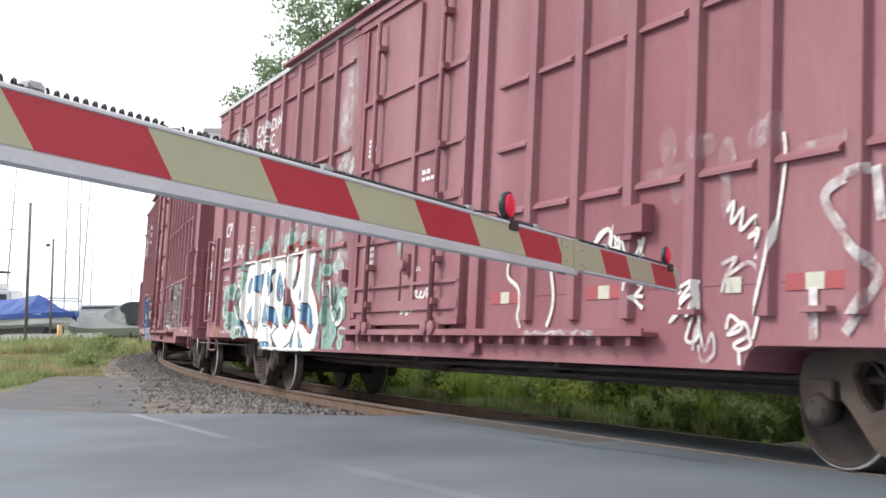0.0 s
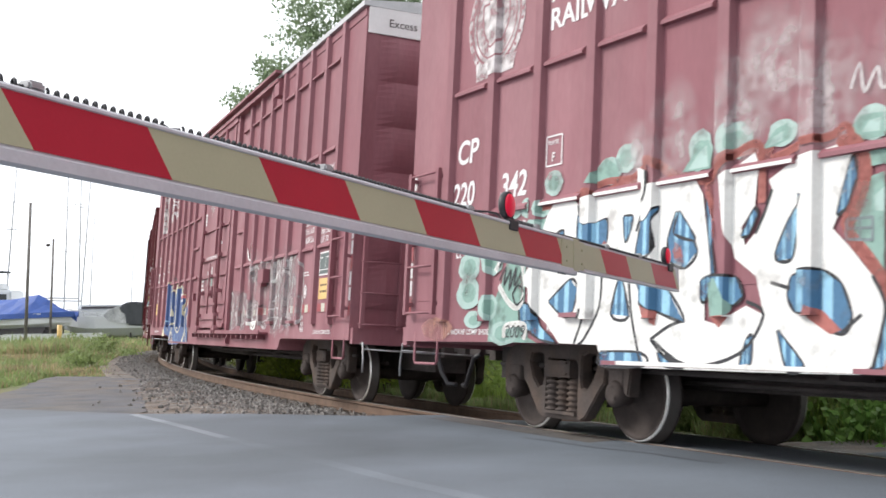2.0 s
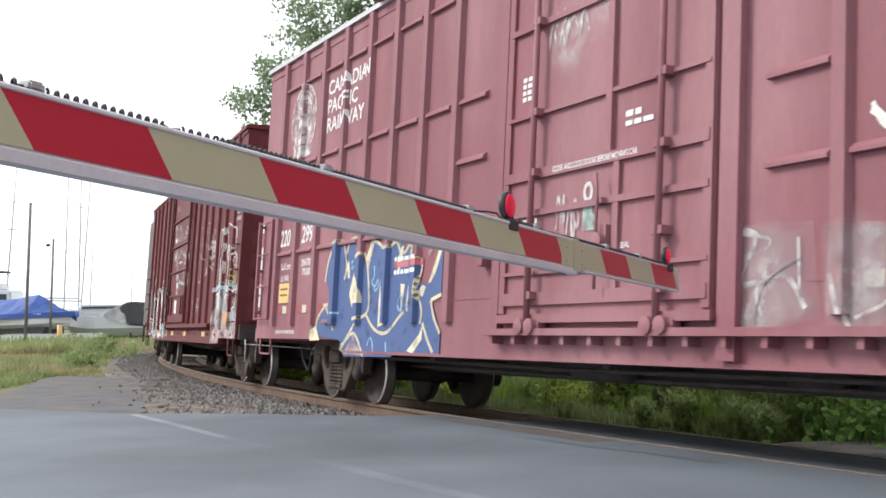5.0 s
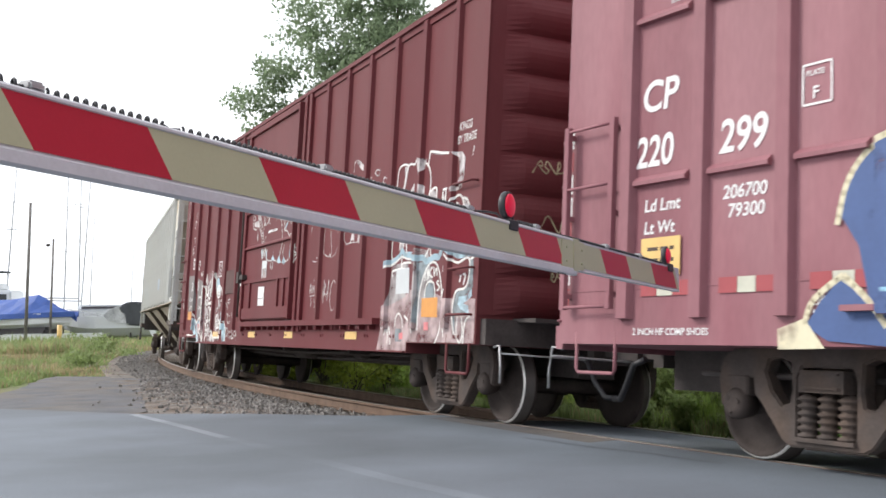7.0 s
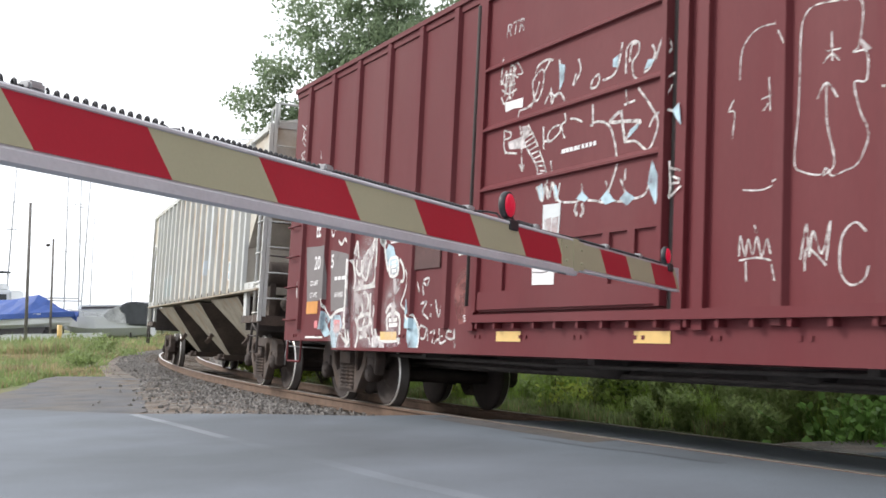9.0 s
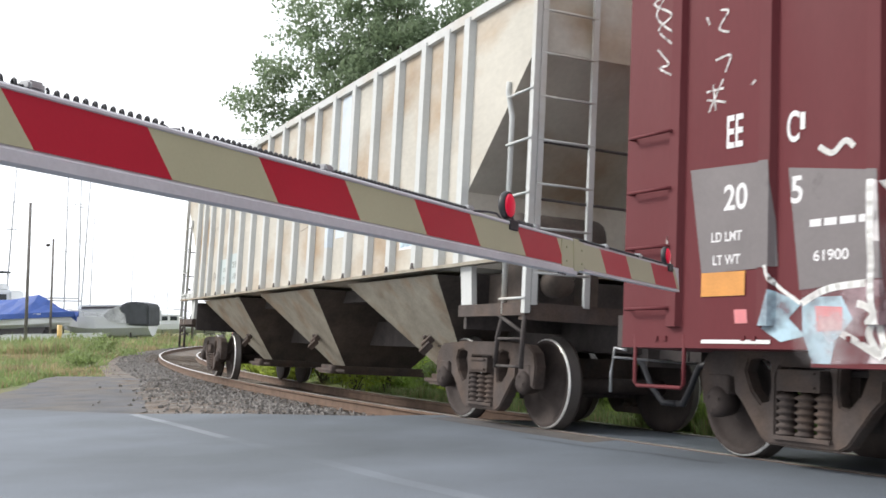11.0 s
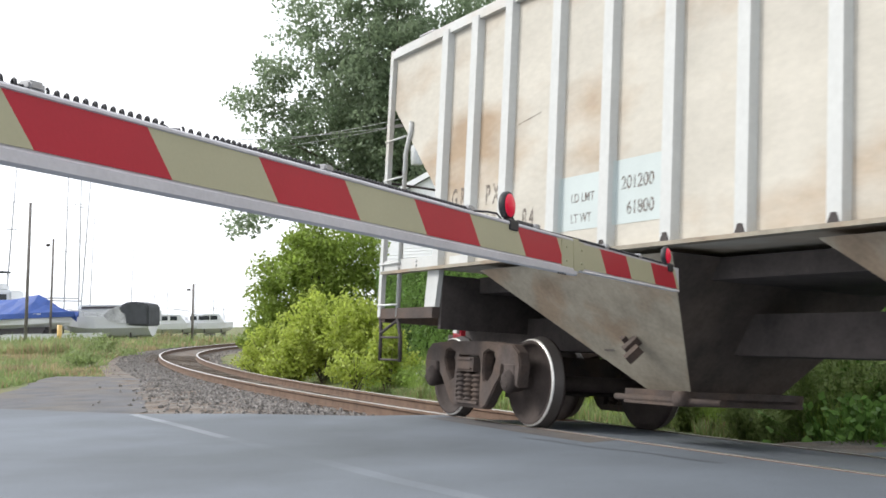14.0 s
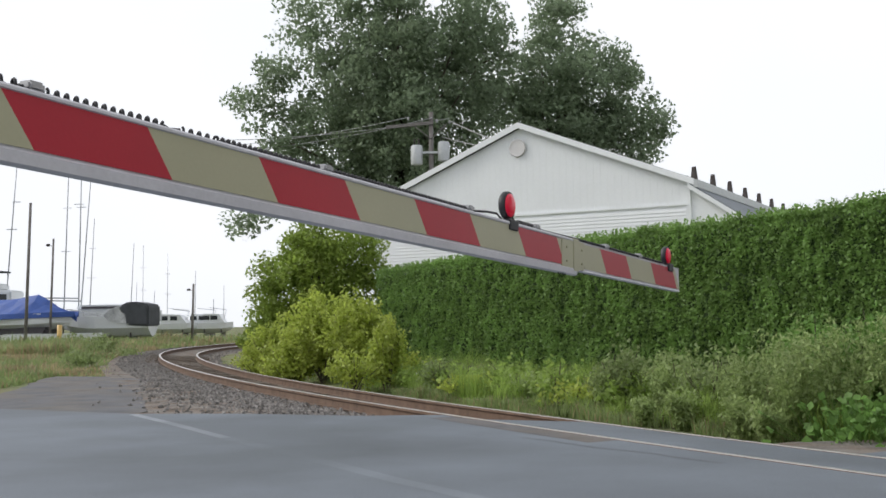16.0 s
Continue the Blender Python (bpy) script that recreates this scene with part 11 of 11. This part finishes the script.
        tube(bm, [(L * 0.2, 0, 0.9), (L * 0.3, 0, 1.9), (-L * 0.2, 0, 2.1)], 0.03, 5)
        part("rail", bm, M_MAST, b)
        cradle(b, L, 0.25)
    # masts of boats further off
    for x, y, low, top, lean, r in ((-27.5, 80, 0.9, 13.2, 0.027, 0.055), (-30.5, 95, 0.6, 10.6, 0.046, 0.05), (-28.4, 100, 0.6, 8.8, 0.047, 0.045), (-31.3, 115, 0.6, 9.7, 0.009, 0.035), (-30.0, 120, 0.4, 9.1, 0.009, 0.035),
                                    (-27.0, 120, 0.4, 7.2, 0.014, 0.045), (-23.9, 120, 0.4, 5.6, 0.014, 0.045), (-20.9, 100, 0.4, 3.6, 0.03, 0.05), (-33.4, 120, 0.6, 6.1, 0.02, 0.04), (-31.5, 120, 0.6, 5.1, 0.03, 0.05)):
        bm = bmesh.new()
        mast(bm, 0, 0, low - 0.7, top - g, r, lean)
        if top > 9:
            for z, a in ((0.48, 0.35), (0.72, 0.28)):
                box(bm, lean * top * z - a, lean * top * z + a, -0.02, 0.02, top * z, top * z + 0.035)
        tagged(part("mast", bm, M_MAST, m=Matrix.Translation((x, y, g))), "thin grey mast of a boat beyond the yard", "mast", "far masts")
    # timber lamp posts
    for x, y, top, r, lamp in ((-22.68, 60, 7.75, 0.095, 0), (-25.62, 72, 6.75, 0.085, 1), (-17.75, 78, 3.9, 0.10, 1)):
        post = empty("lamp_post", Matrix.Translation((x, y, g - 0.1)), "weathered timber lamp post in the boatyard", "lamp post", "posts in the yard")
        bm = bmesh.new()
        tube(bm, [(0, 0, -0.3), (0.03 * top, 0, top)], r, 8, r * 0.75)
        part("pole", bm, M_POLE, post)
        if lamp:
            bm = bmesh.new()
            tube(bm, [(0.03 * top, 0, top - 0.5), (0.03 * top - 0.30, 0, top - 0.42)], 0.02, 5)
            box(bm, 0.03 * top - 0.45, 0.03 * top - 0.25, -0.07, 0.07, top - 0.5, top - 0.34)
            part("lamp_head", bm, M_DARK, post)
    bm = bmesh.new()
    tube(bm, [(0, 0, -0.2), (0, 0, 1.1)], 0.14, 10)
    tagged(part("bollard", bm, M_YELLOW, m=Matrix.Translation((-22.9, 66, g - 0.1))), "short yellow guard post in the grass", "bollard")


def build_utility_pole():
    p = empty("utility_pole", Matrix.Translation((-0.55, 52, 0)), "timber utility pole with two transformers", "utility pole")
    bm = bmesh.new()
    tube(bm, [(0, 0, -0.4), (0.08, 0, 11.1)], 0.17, 10, 0.11)
    part("pole", bm, M_POLE, p)
    bm = bmesh.new()
    box(bm, -1.15, 1.1, -0.2, -0.08, 10.45, 10.6, 0, Matrix.Rotation(radians(-5), 4, "Y") @ Matrix.Translation((-0.9, 0, 0.0)) @ Matrix.Translation((0.9, 0, 0)))
    for x in (-0.8, 0.8):
        tube(bm, [(x, -0.14, 10.5), (0.06, -0.14, 9.8)], 0.03, 5)
    part("crossarm", bm, M_POLE, p)
    for x in (-0.62, 0.66):
        bm = bmesh.new()
        lathe(bm, [(0.02, 0.0), (0.26, 0.02), (0.28, 0.06), (0.28, 0.86), (0.24, 0.94), (0.02, 0.98)], "z", 16, (x, -0.2, 8.55 + (0.15 if x > 0 else 0)))
        box(bm, *sorted((x, 0.05)), -0.24, -0.14, 9.1, 9.2)
        t = part("transformer", bm, M_GREYW, p, "pale grey steel transformer can")
        bm = bmesh.new()
        for dx in (-0.1, 0.1):
            tube(bm, [(x + dx, -0.2, 9.5), (x + dx, -0.2, 9.8)], 0.04, 6)
        part("bushing", bm, M_DARK, t)
    for x in (-1.0, -0.35, 0.35, 0.95):
        bm = bmesh.new()
        lathe(bm, [(0.02, 0), (0.05, 0.02), (0.06, 0.1), (0.03, 0.18)], "z", 8, (x, -0.14, 10.6 - x * 0.087))
        part("insulator", bm, M_STEEL, p)
    for i, (a, b, sag) in enumerate((((0.4, 51.8, 10.75), (-24, 60, 12.2), 0.9), ((-1.5, 51.8, 10.85), (-22, 62, 11.6), 0.8), ((-0.4, 51.8, 10.8), (-23, 61, 11.2), 1.0), ((0.4, 51.8, 10.65), (5.5, 42.6, 7.2), 0.25), ((0.0, 51.8, 9.9), (5.0, 43.0, 7.6), 0.2))):
        bm = bmesh.new()
        a, b = Vector(a), Vector(b)
        tube(bm, [tuple(a.lerp(b, t) - Vector((0, 0, sag * 4 * t * (1 - t)))) for t in np.linspace(0, 1, 14)], 0.022, 4)
        tagged(part("power_line", bm, M_STEEL), "pale overhead power line to the pole", "power line", "overhead lines")


build_house()
build_utility_pole()
build_boats()
build_tree("tree", (-1.8, 58, 0.0), (-2.5, 57, 11.4), (5.1, 4.4, 7.6), 640, 96, 0.25, M_LEAF_TREE, 21, "tall leafy poplar behind the white building", 0.46, 0.42, hollow=0.15,
           extra=(((-8.3, 56, 14.0), (1.1, 1.4, 1.0), 12), ((-9.4, 56, 12.4), (1.5, 1.3, 0.5), 8), ((-8.2, 56, 10.6), (2.0, 1.8, 1.5), 22), ((-9.6, 56, 6.4), (1.3, 1.2, 0.6), 7), ((-3.8, 57, 19), (3.2, 3, 2.4), 50), ((2.0, 57, 16.2), (1.9, 2.4, 3.0), 46), ((-6.9, 56, 16.4), (1.2, 1.4, 1.5), 14), ((-7.2, 56, 8.4), (1.6, 1.4, 1.2), 14)))
build_tree("tree", (5.2, 62, 0.0), (6.7, 61, 11.0), (4.2, 4.2, 6.6), 500, 100, 0.25, M_LEAF_TREE, 22, "broad leafy poplar behind the white building", 0.46, 0.4, hollow=0.15,
           extra=(((10.4, 60, 11.2), (1.4, 1.6, 3.0), 26), ((2.0, 61, 14.4), (2.0, 3, 3.2), 46), ((13.3, 61, 8.0), (0.8, 0.7, 0.6), 6), ((12.1, 61, 12.4), (0.8, 0.8, 1.6), 9), ((9.8, 61, 15.4), (1.3, 1.6, 1.5), 18), ((6.8, 61, 18.3), (1.2, 1.6, 1.3), 18)))
build_tree("small_tree", (-3.7, 34.5, -0.2), (-3.75, 34, 2.3), (2.0, 1.5, 2.2), 400, 100, 0.12, M_LEAF_DARK, 23, "dense green small tree beside the hedge", 0.20, 0.12, hollow=0.25,
           extra=(((-5.3, 34, 0.9), (0.75, 0.8, 1.0), 50),))
build_hedge()
for _i, (_x, _y, _r, _h, _n, _s, _m) in enumerate(((-5.9, 36.0, 0.95, 1.7, 46, 0.085, M_LEAF_DARK), (-4.6, 30.5, 0.95, 1.75, 60, 0.085, M_LEAF_BRIGHT), (-3.0, 27.6, 1.15, 2.15, 90, 0.08, M_LEAF_BRIGHT), (-2.0, 26.4, 0.95, 2.0, 70, 0.08, M_LEAF_BRIGHT),
                                                      (-3.9, 28.0, 0.8, 1.2, 44, 0.08, M_LEAF_BRIGHT), (-1.25, 23.9, 0.45, 1.45, 34, 0.075, M_LEAF_BRIGHT), (-5.6, 33.3, 0.8, 1.0, 36, 0.08, M_LEAF_BRIGHT), (-1.9, 23.6, 0.7, 0.85, 34, 0.07, M_LEAF_BRIGHT),
                                                      (-0.1, 22.0, 0.5, 0.75, 24, 0.06, M_GRASS), (2.65, 16.7, 0.5, 1.0, 34, 0.055, M_GRASS), (4.75, 14.2, 0.62, 1.25, 60, 0.055, M_LEAF_BROAD), (5.2, 13.4, 0.6, 1.35, 60, 0.055, M_LEAF_BROAD), (3.6, 14.9, 0.5, 0.95, 34, 0.05, M_GRASS))):
    build_shrub("shrub", _x, _y, _r, _h, _n, _s, _m, 40 + _i, "leafy shrub with young yellow-green leaves" if _m is M_LEAF_BRIGHT else "green leafy shrub in the long grass")
# low scrub that hides the feet of the shrubs
_rng = random.Random(77)
for _i in range(22):
    _p = beside(-23.5 + 0.98 * _i, -2.75 - 0.55 * _rng.random())
    build_shrub("low_weed", _p.x, _p.y, _rng.uniform(0.45, 0.75), _rng.uniform(0.45, 0.85), 15, 0.07, (M_GRASS_LUSH, M_LEAF_PALE, M_GRASS_LUSH, M_LEAF_BRIGHT)[_i % 4], 120 + _i, "low leafy weeds in the grass beside the track")
# tall weeds in the field
for _i, (_x, _y, _h) in enumerate(((-11.6, 35.5, 0.55), (-12.9, 39.0, 0.5), (-14.5, 46.5, 0.95), (-15.6, 51.0, 1.05), (-14.1, 49.5, 0.95), (-16.9, 48.5, 0.85), (-19.2, 46.0, 0.8), (-17.8, 54.0, 1.1))):
    build_shrub("tall_weed", _x, _y, 0.75, _h, 11, 0.085, M_GRASS, 160 + _i, "tall green weeds in the rough field")
build_grass()
build_weeds()


# ---------------------------------------------------------------- what moves
OFFSET = {"a": 17.214, "b": -3.002, "k": -21.403, "h": -38.621}
RUN = np.array([-19.539, -9.597, 0.07, 9.095, 18.389, 27.128, 35.472, 44.016, 52.173])


def run(t):
    """How far the train has rolled along the track at t seconds."""
    i = int(min(max(t // 2, 0), 7))
    x = (t - 2 * i) / 2
    g = np.gradient(RUN)
    return float((2 * x**3 - 3 * x * x + 1) * RUN[i] + (x**3 - 2 * x * x + x) * g[i] + (3 * x * x - 2 * x**3) * RUN[i + 1] + (x**3 - x * x) * g[i + 1])


def car_pose(key, bg, t):
    s = OFFSET[key] + run(t)
    a, b = centre(s - bg), centre(s + bg)
    return banked((a[0] + b[0]) / 2, (a[1] + b[1]) / 2, math.atan2(b[1] - a[1], b[0] - a[0]))


def motions():
    coarse = [0.4 * i for i in range(41)]
    fine = [i / 10 for i in range(161)]
    for key, (car, bogies, bg) in CARS.items():
        walk(car, [(t, car_pose(key, bg, t)) for t in coarse])
        for bogie, off in bogies:
            rows = []
            for t in coarse:
                rows.append((t, car_pose(key, bg, t).inverted() @ banked(*centre(OFFSET[key] + run(t) + off))))
            walk(bogie, rows)
            for w in bogie.children:
                if "spin" in w:
                    p = w.matrix_basis.translation.copy()
                    walk(w, [(t, Matrix.Translation(p) @ Matrix.Rotation((run(t) - RUN[0]) / w["spin"], 4, "Y")) for t in fine])


motions()
